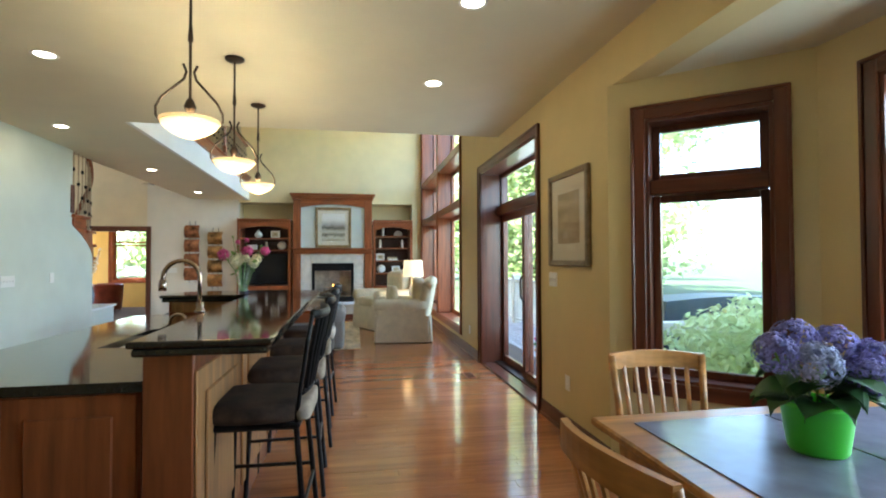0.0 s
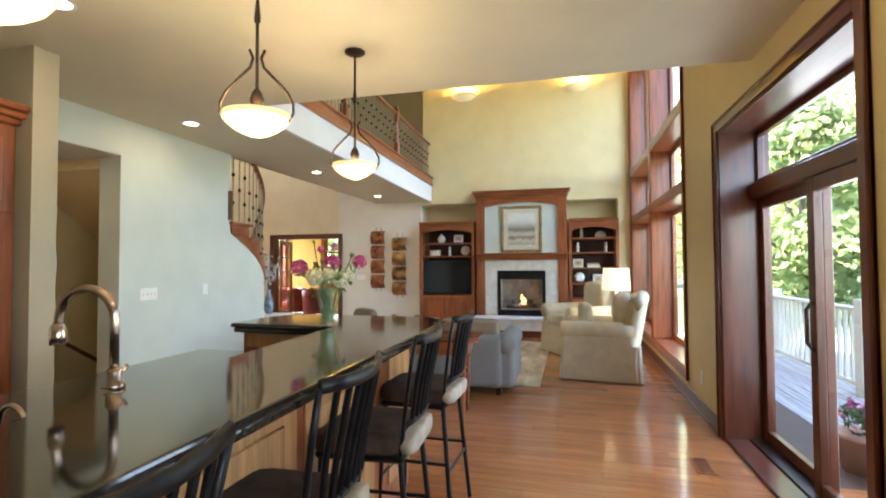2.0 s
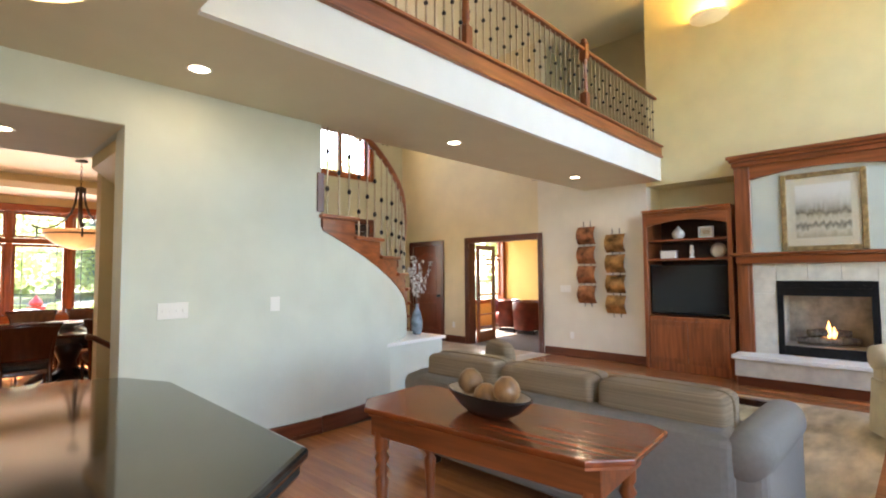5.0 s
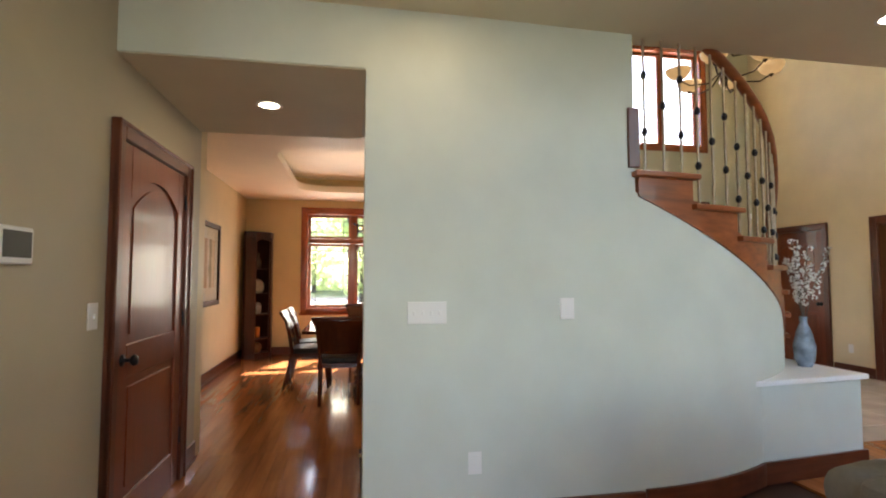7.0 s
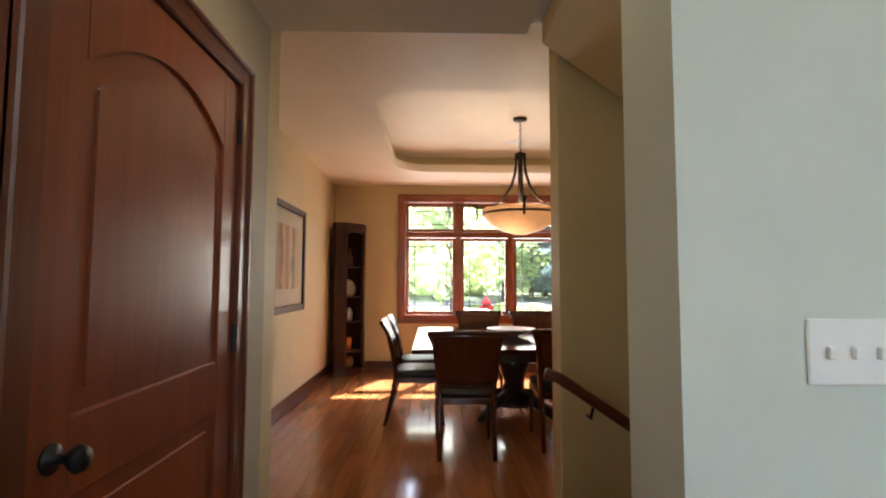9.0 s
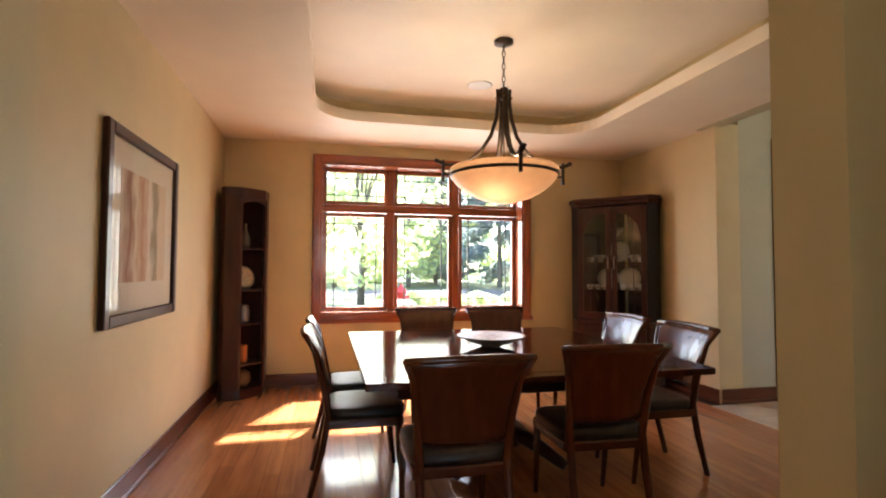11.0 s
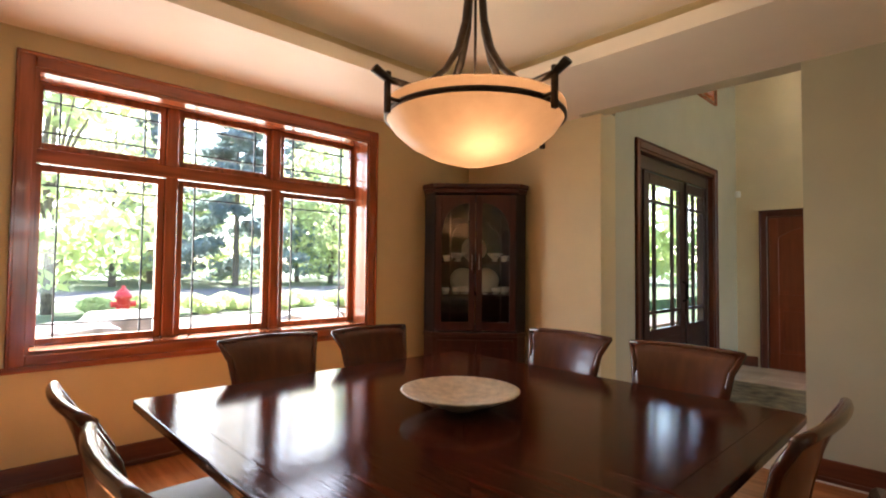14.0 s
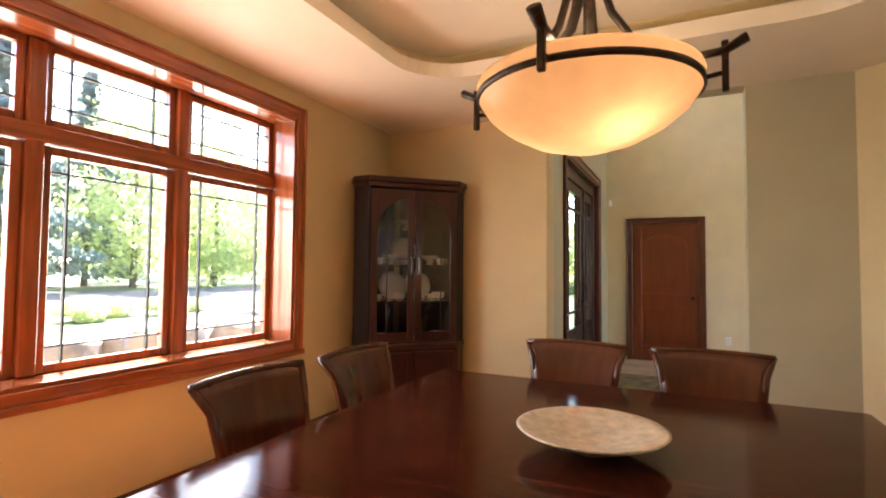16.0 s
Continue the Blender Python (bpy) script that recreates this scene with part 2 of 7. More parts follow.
STEM = mat("green_stem", (0.16, 0.30, 0.06), 0.5, var=0.2)
SLATE = mat("blue_slate_inlay", (0.19, 0.20, 0.26), 0.2, var=0.12, scale=8)
CLEAR = glass("clear_glass", (0.93, 0.97, 0.95))
SMOKED = glass("cabinet_glass", (0.97, 0.96, 0.94), 0.07)
WOODBALL = wood("turned_wood_ball", (0.27, 0.14, 0.06), 0.4)
BOWLCREAM = mat("cream_crackle_glaze", (0.62, 0.54, 0.40), 0.35, var=0.15, scale=30, bump=0.2, bscale=60)
DARKBOWL = mat("dark_lacquer", (0.018, 0.012, 0.010), 0.2)
GRASS = mat("lawn", (0.05, 0.085, 0.028), 0.9, var=0.4, scale=1.5, bump=0.4, bscale=20)
ASPHALT = mat("driveway_asphalt", (0.07, 0.07, 0.075), 0.9, var=0.15, scale=4)
ROCK = mat("landscape_rock", (0.34, 0.29, 0.25), 0.85, var=0.3, scale=3, bump=0.6, bscale=8)
MULCH = mat("mulch", (0.10, 0.065, 0.05), 0.95, var=0.4, scale=20, bump=0.5, bscale=60)
BARK = mat("bark", (0.17, 0.14, 0.11), 0.9, var=0.4, scale=8, stretch=(4, 4, 1), bump=0.6, bscale=10)
LEAF = mat("bright_foliage", (0.30, 0.37, 0.17), 0.6, var=0.3, scale=1.2, random_mix=0.4)
LEAF_D = mat("tree_foliage", (0.20, 0.27, 0.13), 0.6, var=0.3, scale=1.2, random_mix=0.4)
SPRUCE = mat("blue_spruce_needles", (0.25, 0.32, 0.31), 0.7, var=0.3, scale=1.2, random_mix=0.35)
for m_, c_ in ((LEAF, (0.70, 0.78, 0.40)), (LEAF_D, (0.36, 0.44, 0.20)), (SPRUCE, (0.30, 0.38, 0.36))):
    translucent(m_, c_, 0.6)
DECK = wood("grey_deck_board", (0.36, 0.33, 0.31), 0.7, "y", coat=0.0)
RAILING = mat("cream_deck_rail", (0.62, 0.58, 0.48), 0.6)
RED = mat("red_enamel", (0.55, 0.035, 0.03), 0.4)
TARP = mat("dark_grill_cover", (0.03, 0.05, 0.06), 0.5, var=0.2, scale=4)
BRICK = mat("entry_stone", (0.45, 0.36, 0.28), 0.8, var=0.25, scale=5, random_mix=0.3, bump=0.4, bscale=30)


# ---- mesh helpers ----
def move(vs, m):
    if m is not None:
        for v in vs:
            v.co = m @ v.co


def box(bm, a, b, bev=0.0, m=None, seg=1):
    lo, hi = [min(p, q) for p, q in zip(a, b)], [max(p, q) for p, q in zip(a, b)]
    r = bmesh.ops.create_cube(bm, size=1)
    vs = r["verts"]
    for v in vs:
        v.co = Vector([lo[i] + (v.co[i] + 0.5) * (hi[i] - lo[i]) for i in range(3)])
    if bev:
        es = list({e for v in vs for e in v.link_edges})
        k = min(bev, 0.45 * min(hi[i] - lo[i] for i in range(3)))
        out = bmesh.ops.bevel(bm, geom=es, offset=k, segments=seg, affect="EDGES", profile=0.5)
        vs = list({v for f in out["faces"] for v in f.verts} | {v for v in vs if v.is_valid})
    move(vs, m)
    return bm


def B(*boxes, bev=0.0, seg=1, m=None):
    bm = bmesh.new()
    for a, b in boxes:
        box(bm, a, b, bev, m, seg)
    return bm


def lathe(bm, prof, seg=24, m=None, a0=0.0, a1=360.0):
    full = a1 - a0 >= 360
    n = seg if full else seg + 1
    rings, new_vs = [], []
    for r, z in prof:
        if r < 1e-5:
            ring = [bm.verts.new((0, 0, z))] * n
            new_vs.append(ring[0])
        else:
            ring = [bm.verts.new((r * math.cos(radians(a0 + (a1 - a0) * i / seg)), r * math.sin(radians(a0 + (a1 - a0) * i / seg)), z)) for i in range(n)]
            new_vs += ring
        rings.append(ring)
    for p, q in zip(rings, rings[1:]):
        for i in range(seg if full else n - 1):
            j = (i + 1) % n
            f = []
            for v in (p[i], p[j], q[j], q[i]):
                if v not in f:
                    f.append(v)
            if len(f) > 2:
                bm.faces.new(f)
    move(new_vs, m)
    return bm


def L(prof, seg=24, m=None):
    return lathe(bmesh.new(), prof, seg, m)


def tube(bm, pts, r, seg=8, m=None, flat=1.0):
    pts = [Vector(p) for p in pts]
    rs = r if isinstance(r, (list, tuple)) else [r] * len(pts)
    up, rings, new_vs = None, [], []
    for i, p in enumerate(pts):
        d = (pts[min(i + 1, len(pts) - 1)] - pts[max(i - 1, 0)]).normalized()
        if up is None:
            up = Vector((0, 0, 1)) if abs(d.z) < 0.9 else Vector((1, 0, 0))
        s = d.cross(up).normalized()
        up = s.cross(d).normalized()
        ring = [bm.verts.new(p + (s * math.cos(2 * math.pi * k / seg) * flat + up * math.sin(2 * math.pi * k / seg)) * rs[i]) for k in range(seg)]
        new_vs += ring
        rings.append(ring)
    for p, q in zip(rings, rings[1:]):
        for k in range(seg):
            bm.faces.new((p[k], p[(k + 1) % seg], q[(k + 1) % seg], q[k]))
    bm.faces.new(rings[0][::-1])
    bm.faces.new(rings[-1])
    move(new_vs, m)
    return bm


def TUBE(pts, r, seg=8, m=None, flat=1.0):
    return tube(bmesh.new(), pts, r, seg, m, flat)


def prism(bm, poly, z0, z1, m=None, bev=0.0):
    lo = [bm.verts.new((x, y, z0)) for x, y in poly]
    hi = [bm.verts.new((x, y, z1)) for x, y in poly]
    n = len(poly)
    fs = [bm.faces.new(lo[::-1]), bm.faces.new(hi)]
    for i in range(n):
        fs.append(bm.faces.new((lo[i], lo[(i + 1) % n], hi[(i + 1) % n], hi[i])))
    bmesh.ops.recalc_face_normals(bm, faces=fs)
    if bev:
        es = list({e for f in fs[:2] for e in f.edges})
        bmesh.ops.bevel(bm, geom=es, offset=bev, segments=2, affect="EDGES", profile=0.5)
    move(lo + hi if not bev else list(bm.verts), m)
    return bm


def P(poly, z0, z1, m=None, bev=0.0):
    return prism(bmesh.new(), poly, z0, z1, m, bev)


def pillow(bm, a, b, e=0.4, m=None, seg=20, rings=10):
    c, h = [(p + q) / 2 for p, q in zip(a, b)], [abs(q - p) / 2 for p, q in zip(a, b)]
    sp = lambda v: math.copysign(abs(v) ** e, v)
    rows = []
    for i in range(rings + 1):
        th = -math.pi / 2 + math.pi * i / rings
        row = []
        for k in range(seg):
            ph = 2 * math.pi * k / seg
            row.append(bm.verts.new((c[0] + h[0] * sp(math.cos(th)) * sp(math.cos(ph)), c[1] + h[1] * sp(math.cos(th)) * sp(math.sin(ph)), c[2] + h[2] * sp(math.sin(th)))))
        rows.append(row)
    for p, q in zip(rows, rows[1:]):
        for k in range(seg):
            bm.faces.new((p[k], p[(k + 1) % seg], q[(k + 1) % seg], q[k]))
    vs = [v for r in rows for v in r]
    bmesh.ops.remove_doubles(bm, verts=rows[0] + rows[-1], dist=1e-4)
    move([v for v in vs if v.is_valid], m)
    return bm


def PIL(a, b, e=0.4, m=None):
    return pillow(bmesh.new(), a, b, e, m)


def sheet(fn, nu, nv, th):
    """A bent panel: fn(u, v) gives a point, u and v from 0 to 1; th is its thickness along y."""
    bm = bmesh.new()
    g = [[[bm.verts.new(Vector(fn(i / nu, j / nv)) + Vector((0, s * th / 2, 0))) for j in range(nv + 1)] for i in range(nu + 1)] for s in (-1, 1)]
    for i in range(nu):
        for j in range(nv):
            bm.faces.new((g[0][i][j], g[0][i + 1][j], g[0][i + 1][j + 1], g[0][i][j + 1]))
            bm.faces.new((g[1][i][j + 1], g[1][i + 1][j + 1], g[1][i + 1][j], g[1][i][j]))
    for i in range(nu):
        for j in (0, nv):
            bm.faces.new((g[0][i][j], g[1][i][j], g[1][i + 1][j], g[0][i + 1][j]))
    for j in range(nv):
        for i in (0, nu):
            bm.faces.new((g[0][i][j], g[0][i][j + 1], g[1][i][j + 1], g[1][i][j]))
    bmesh.ops.recalc_face_normals(bm, faces=bm.faces)
    return bm


def mesh_of(name, bm, material, smooth=False):
    me = bpy.data.meshes.new(name)
    bm.to_mesh(me)
    bm.free()
    me.materials.append(material)
    if smooth:
        me.polygons.foreach_set("use_smooth", [True] * len(me.polygons))
    return me


def part(name, bm, material, parent, label="", smooth=False):
    ob = new(name, bm if isinstance(bm, bpy.types.Mesh) else mesh_of(name, bm, material, smooth))
    ob.parent = parent
    return tagged(ob, label)


def thing(name, label, category, at=(0, 0, 0), rz=0.0, group="", kind=""):
    ob = new(name)
    ob.empty_display_size = 0.1
    ob.matrix_basis = pose(*at, 0, 0, rz)
    return tagged(ob, label, category, group, kind)


def solid(name, bm, material, label="", category="", at=(0, 0, 0), rz=0.0, group="", kind="", smooth=False):
    ob = new(name, mesh_of(name, bm, material, smooth))
    ob.matrix_basis = pose(*at, 0, 0, rz)
    return tagged(ob, label, category, group, kind)


def struct(name, bm, material, label="", category="", smooth=False):
    return solid(name, bm, material, label, category, kind="structure", smooth=smooth)


def arc(cx, cy, r, a0, a1, n):
    return [(cx + r * math.cos(radians(a0 + (a1 - a0) * i / n)), cy + r * math.sin(radians(a0 + (a1 - a0) * i / n))) for i in range(n + 1)]


def rounded(x0, y0, x1, y1, r, n=8):
    return arc(x1 - r, y0 + r, r, -90, 0, n) + arc(x1 - r, y1 - r, r, 0, 90, n) + arc(x0 + r, y1 - r, r, 90, 180, n) + arc(x0 + r, y0 + r, r, 180, 270, n)


def with_hole(x0, y0, x1, y1, hole, z, thick):
    """A slab from z up, with one hole through it."""
    bm = bmesh.new()
    o = [bm.verts.new((x, y, z)) for x, y in ((x0, y0), (x1, y0), (x1, y1), (x0, y1))]
    h = [bm.verts.new((x, y, z)) for x, y in hole]
    es = [bm.edges.new((o[i], o[(i + 1) % 4])) for i in range(4)] + [bm.edges.new((h[i], h[(i + 1) % len(h)])) for i in range(len(h))]
    bmesh.ops.triangle_fill(bm, edges=es, use_beauty=True)
    r = bmesh.ops.extrude_face_region(bm, geom=list(bm.faces))
    for v in r["geom"]:
        if isinstance(v, bmesh.types.BMVert):
            v.co.z += thick
    bmesh.ops.recalc_face_normals(bm, faces=bm.faces)
    return bm


def area_lamp(name, at, watts, size, col, target=None):
    d = bpy.data.lights.new(name, "AREA")
    d.shape, d.size, d.energy, d.color = "DISK", size, watts * LAMP, col
    ob = new(name, d)
    ob.matrix_basis = look(at, target or (at[0], at[1] + 0.001, at[2] - 1))
    return ob


def window_lamp(at, target, width, height, watts, col=(1.0, 0.93, 0.82)):
    """Sky light entering through a window's opening."""
    d = bpy.data.lights.new("window_light", "AREA")
    d.shape, d.size, d.size_y, d.energy, d.color = "RECTANGLE", width, height, watts, col
    ob = new("window_light", d)
    ob.matrix_basis = look(at, target)


def point_lamp(name, at, watts, radius, col):
    d = bpy.data.lights.new(name, "POINT")
    d.energy, d.shadow_soft_size, d.color = watts * LAMP, radius, col
    ob = new(name, d)
    ob.matrix_basis = pose(*at)
    return ob


# ---- large structure ----
XR, YF, ZC, ZT = 3.0, 11.11, 2.74, 5.68
ZK, ZD = 2.80, 2.71
# east wall with the patio door and the tall window
struct("wall_east", B(((XR, 1.78, 0), (3.2, 3.14, ZK)), ((XR, 3.14, 2.51), (3.2, 5.18, ZK)), ((XR, 5.18, 0), (3.2, 6.5, ZK)),
                      ((XR, 4.4, ZK), (3.2, 6.5, ZT)), ((XR, 6.5, 0), (3.2, 10.9, 0.3)), ((XR, 6.5, 5.35), (3.2, 10.9, ZT)), ((XR, 10.9, 0), (3.2, 11.6, ZT)),
                      ((XR, -2.6, 0), (3.2, -1.98, ZK)), ((XR, -1.98, 2.5), (3.2, 1.78, ZK))), PAINT_TAN, "golden tan painted wall with patio door and tall window", "wall")
struct("wall_south", B(((-3.6, -2.8, 0), (3.2, -2.6, ZK))), PAINT_TAN, "golden tan painted kitchen wall", "wall")
struct("wall_kitchen_west", B(((-3.1, -2.6, 0), (-2.9, 3.0, ZK))), PAINT_SAGE, "pale sage painted kitchen wall", "wall")
struct("wall_pantry", B(((-3.6, 3.0, 0), (-1.395, 3.16, ZK))), PAINT_TAUPE, "taupe painted wall beside the pantry door", "wall")
struct("wall_dining_return", B(((-3.75, 2.2, 0), (-3.6, 3.16, ZK))), PAINT_DINE, "straw painted wall end", "wall")
struct("wall_dining_south", B(((-8.84, 2.2, 0), (-3.75, 2.48, 2.95))), PAINT_DINE, "straw painted dining room wall", "wall")
WY = (3.5, 5.92)
struct("wall_dining_west", B(((-8.84, 2.48, 0), (-8.64, WY[0], 2.95)), ((-8.84, WY[1], 0), (-8.64, 7.55, 2.95)), ((-8.84, *WY[:1], 0), (-8.64, WY[1], 0.78)),
                             ((-8.84, WY[0], 2.49), (-8.64, WY[1], 2.95))), PAINT_DINE, "straw painted dining room window wall", "wall")
struct("wall_dining_north", B(((-8.64, 7.28, 0), (-7.03, 7.55, ZC))), PAINT_DINE, "straw painted dining room wall", "wall")
DY = (8.03, 10.16)
struct("wall_entry", B(((-7.2, 7.551, 0), (-7.03, DY[0], ZT)), ((-7.2, DY[1], 0), (-7.03, YF, ZT)), ((-7.2, DY[0], 2.53), (-7.03, DY[1], 3.55)), ((-7.2, DY[0], 5.2), (-7.03, DY[1], ZT))),
       PAINT_FOYER, "olive cream painted entry wall", "wall")
struct("wall_stub", B(((-5.54, 7.2, 0), (-4.9, 7.36, 3.05)), ((-5.7, 4.2, 3.0), (-5.54, 7.2, ZT)), ((-5.54, 4.2, 3.0), (-3.66, 4.36, ZT)), ((-7.2, 7.2, ZD - 0.004), (-5.54, 7.36, ZT)), ((-8.84, 7.36, ZC), (-7.21, 7.55, ZT))), PAINT_FOYER, "olive cream painted wall end", "wall")
struct("wall_dining_east", B(((-3.79, 4.52, 0), (-3.63, 6.4, 3.05)), ((-3.79, 4.37, ZC), (-3.63, 4.52, 3.05)), ((-3.63, 4.42, -0.9), (-3.5, 6.4, 0.0))), PAINT_DINE, "straw painted wall beside the basement stairs", "wall")
struct("wall_dining_corner", P([(-4.9, 7.2), (-3.79, 6.4), (-3.5, 6.4), (-4.9, 7.36)], 0, 3.05), PAINT_DINE, "straw painted chamfered dining room wall", "wall")
struct("wall_switches", P([(-2.2, 4.37), (-2.2, 4.9), (-2.22, 5.5), (-2.23, 5.945), (-2.44, 5.945), (-2.44, 4.37)], 0, 3.1), PAINT_SAGE, "pale sage painted wall with switches", "wall")
struct("wall_passage_header", B(((-3.6, 3.16, 2.46), (-2.2, 4.37, ZK)), ((-3.5, 4.37, 2.46), (-2.44, 4.42, ZT)), ((-2.44, 4.2, ZK), (-2.2, 4.37, 3.1)), ((-3.66, 4.2, ZC), (-3.5, 4.37, ZT))),
       PAINT_SAGE, "pale sage painted header over the passage", "wall")
struct("wall_above_kitchen", B(((-3.5, 4.2, ZK + 0.2), (3.2, 4.4, ZT))), PAINT_CREAM, "cream painted upper wall", "wall")
# north wall: office opening, hall door, media niches
struct("wall_north_foyer", B(((-7.2, YF, 0), (-6.66, 11.27, ZT)), ((-6.66, YF, 2.06), (-5.76, 11.27, ZT)), ((-5.76, YF, 0), (-4.97, 11.27, ZT)), ((-4.97, YF, 2.06), (-3.29, 11.27, ZT))), PAINT_CREAM, "cream painted foyer wall", "wall")
struct("wall_north", B(((-3.29, YF, 0), (-1.32, 11.27, ZC)), ((-3.29, YF, ZC), (-1.32, 11.27, 3.1)), ((-3.29, YF, 3.1), (-3.2, 11.27, ZT))), PAINT_PALE, "pale grey cream painted wall", "wall")
struct("wall_north_upper", B(((-1.32, YF, ZC), (-1.28, 11.27, 3.1)), ((-1.28, YF, ZC), (XR, 11.27, ZT)), ((2.76, YF, 0), (XR, 11.27, ZC)), ((-1.32, 11.62, 0), (XR, 11.75, ZC + 0.1)), ((-1.42, 11.27, 0), (-1.32, 11.75, ZC)),
                             ((2.76, 11.27, 0), (2.86, 11.62, ZC)), ((-1.32, 11.27, ZC), (2.76, 11.62, ZC + 0.05))), PAINT_YELLOW, "cream yellow painted upper wall", "wall")
# hall behind the loft
struct("wall_loft_hall", B(((-3.4, 11.27, 3.1), (-3.3, 12.1, ZT)), ((-3.4, 12.1, 3.1), (-1.18, 12.2, ZT)), ((-1.28, 11.27, 3.1), (-1.18, 12.1, ZT))), PAINT_FOYER, "olive cream painted upper hall wall", "wall")
struct("floor_loft_hall", B(((-3.4, YF, 3.1), (-1.28, 12.1, 3.14))), CARPET, "grey brown carpeted upper hall floor", "floor")
struct("ceiling_loft_hall", B(((-3.4, 11.752, ZT), (-1.18, 12.2, ZT + 0.1))), CEIL, "cream upper hall ceiling", "ceiling")
# ceilings
struct("ceiling_kitchen", B(((-3.1, -2.8, ZK), (3.2, 4.4, ZK + 0.2))), CEIL, "cream kitchen ceiling", "ceiling")
struct("ceiling_loft_underside", P([(-2.35, 4.4), (-0.96, 4.4), (-1.12, YF), (-2.35, YF)], ZK, 3.1), CEIL, "cream ceiling under the loft", "ceiling")
struct("ceiling_great_room", B(((-7.2, 4.2, ZT), (3.2, 11.75, ZT + 0.2))), CEIL, "cream great room ceiling", "ceiling")
struct("ceiling_passage", B(((-3.58, 3.16, 2.455), (-2.21, 4.37, 2.46))), CEIL, "cream passage ceiling", "ceiling")
TR, TR_UP = rounded(-7.70, 3.46, -4.95, 6.2, 0.42), rounded(-7.88, 3.28, -4.78, 6.38, 0.55)
struct("ceiling_dining", with_hole(-8.64, 2.41, -3.6, 6.4, TR, ZD, 0.10), CEIL_D, "cream tray ceiling border", "ceiling")
struct("ceiling_dining", with_hole(-8.64, 2.41, -3.6, 6.4, TR_UP, ZD + 0.101, 0.139), PAINT_DINE, "straw painted recess above the tray lip", "ceiling")
struct("ceiling_dining", P([(-8.64, 6.4), (-3.6, 6.4), (-4.9, 7.3), (-7.2, 7.34), (-8.64, 7.34)], ZD, 2.95), CEIL_D, "cream tray ceiling border", "ceiling")
struct("ceiling_tray", P([(-8.64, 2.41), (-3.6, 2.41), (-3.6, 6.4), (-4.9, 7.3), (-7.2, 7.34), (-8.64, 7.34)], 2.951, 3.0), CEIL_D, "cream raised tray ceiling", "ceiling")
struct("ceiling_bay", P([(3.2, 1.65), (3.85, 1.05), (3.85, -1.25), (3.2, -1.85)], 2.5, 2.6), CEIL, "cream bay ceiling", "ceiling")
# loft fascia, deck and its far side
def loft_strip(x0, x1, z0, z1, bev=0.0):
    """A board along the loft's edge, which runs slightly out of square."""
    k = -0.0239
    y0, y1 = 4.41, YF - 0.002
    return P([(x0, y0), (x1, y0), (x1 + k * (y1 - y0), y1), (x0 + k * (y1 - y0), y1)], z0, z1, bev=bev)


struct("loft_fascia", loft_strip(-0.98, -0.93, ZK - 0.004, 3.14), WHITE, "white painted loft fascia", "trim")
struct("trim_loft", loft_strip(-1.02, -0.89, 3.14, 3.17, 0.008), CHERRY_Y, "cherry loft edge bead", "trim")
struct("trim_loft", loft_strip(-1.01, -0.91, 3.171, 3.30, 0.006), CHERRY_Y, "cherry loft edge board", "trim")
struct("trim_loft", loft_strip(-1.08, -0.88, 3.301, 3.33, 0.008), CHERRY_Y, "cherry loft edge cap", "trim")
struct("floor_loft", P([(-2.35, 4.4), (-0.98, 4.4), (-1.14, YF), (-2.35, YF)], 3.1, 3.14), CARPET, "grey brown carpeted loft floor", "floor")

# floors
struct("ground", B(((-400, -400, -0.6), (400, 400, -0.45))), GRASS, "green lawn around the house", "ground")
floor = struct("floor", B(((-8.8, 2.2, -0.2), (-3.5, 11.2, -0.02)), ((-3.5, -2.8, -0.2), (-2.44, 4.42, -0.02)), ((-3.5, 6.9, -0.2), (-2.44, 11.2, -0.02)), ((-2.44, -2.8, -0.2), (3.9, 11.7, -0.02))), GAP, "red-brown hardwood plank floor", "floor")
struct("carpet_office", B(((-7.0, YF + 0.02, -0.2), (-1.5, 16.0, 0.004))), CARPET, "grey brown office carpet", "floor")

# office beyond the double opening
struct("wall_office", B(((-7.0, 15.0, 0), (-5.7, 15.2, 2.8)), ((-4.6, 15.0, 0), (-2.2, 15.2, 2.8)), ((-5.7, 15.0, 0), (-4.6, 15.2, 0.8)), ((-5.7, 15.0, 2.35), (-4.6, 15.2, 2.8)),
                        ((-7.2, 11.27, 0), (-7.0, 12.5, 2.8)), ((-7.2, 14.9, 0), (-7.0, 15.2, 2.8)), ((-7.2, 12.5, 0), (-7.0, 14.9, 0.7)), ((-7.2, 12.5, 2.4), (-7.0, 14.9, 2.8)), ((-2.2, 11.27, 0), (-2.0, 15.2, 2.8))),
       PAINT_GOLD, "ochre painted office wall", "wall")
struct("ceiling_office", B(((-7.2, 11.27, 2.8), (-2.0, 15.2, 2.9))), CEIL, "cream office ceiling", "ceiling")


# ---- trim ----
def baseboard(x0, y0, x1, y1, nx, ny, material):
    h, t = 0.14, 0.016
    dx, dy = nx * t, ny * t
    bm = bmesh.new()
    box(bm, (x0, y0, 0), (x1 + dx, y1 + dy, h), 0.006)
    box(bm, (x0, y0, 0), (x1 + 1.6 * dx, y1 + 1.6 * dy, 0.03), 0.005)
    return struct("baseboard", bm, material, "dark cherry baseboard", "baseboard")


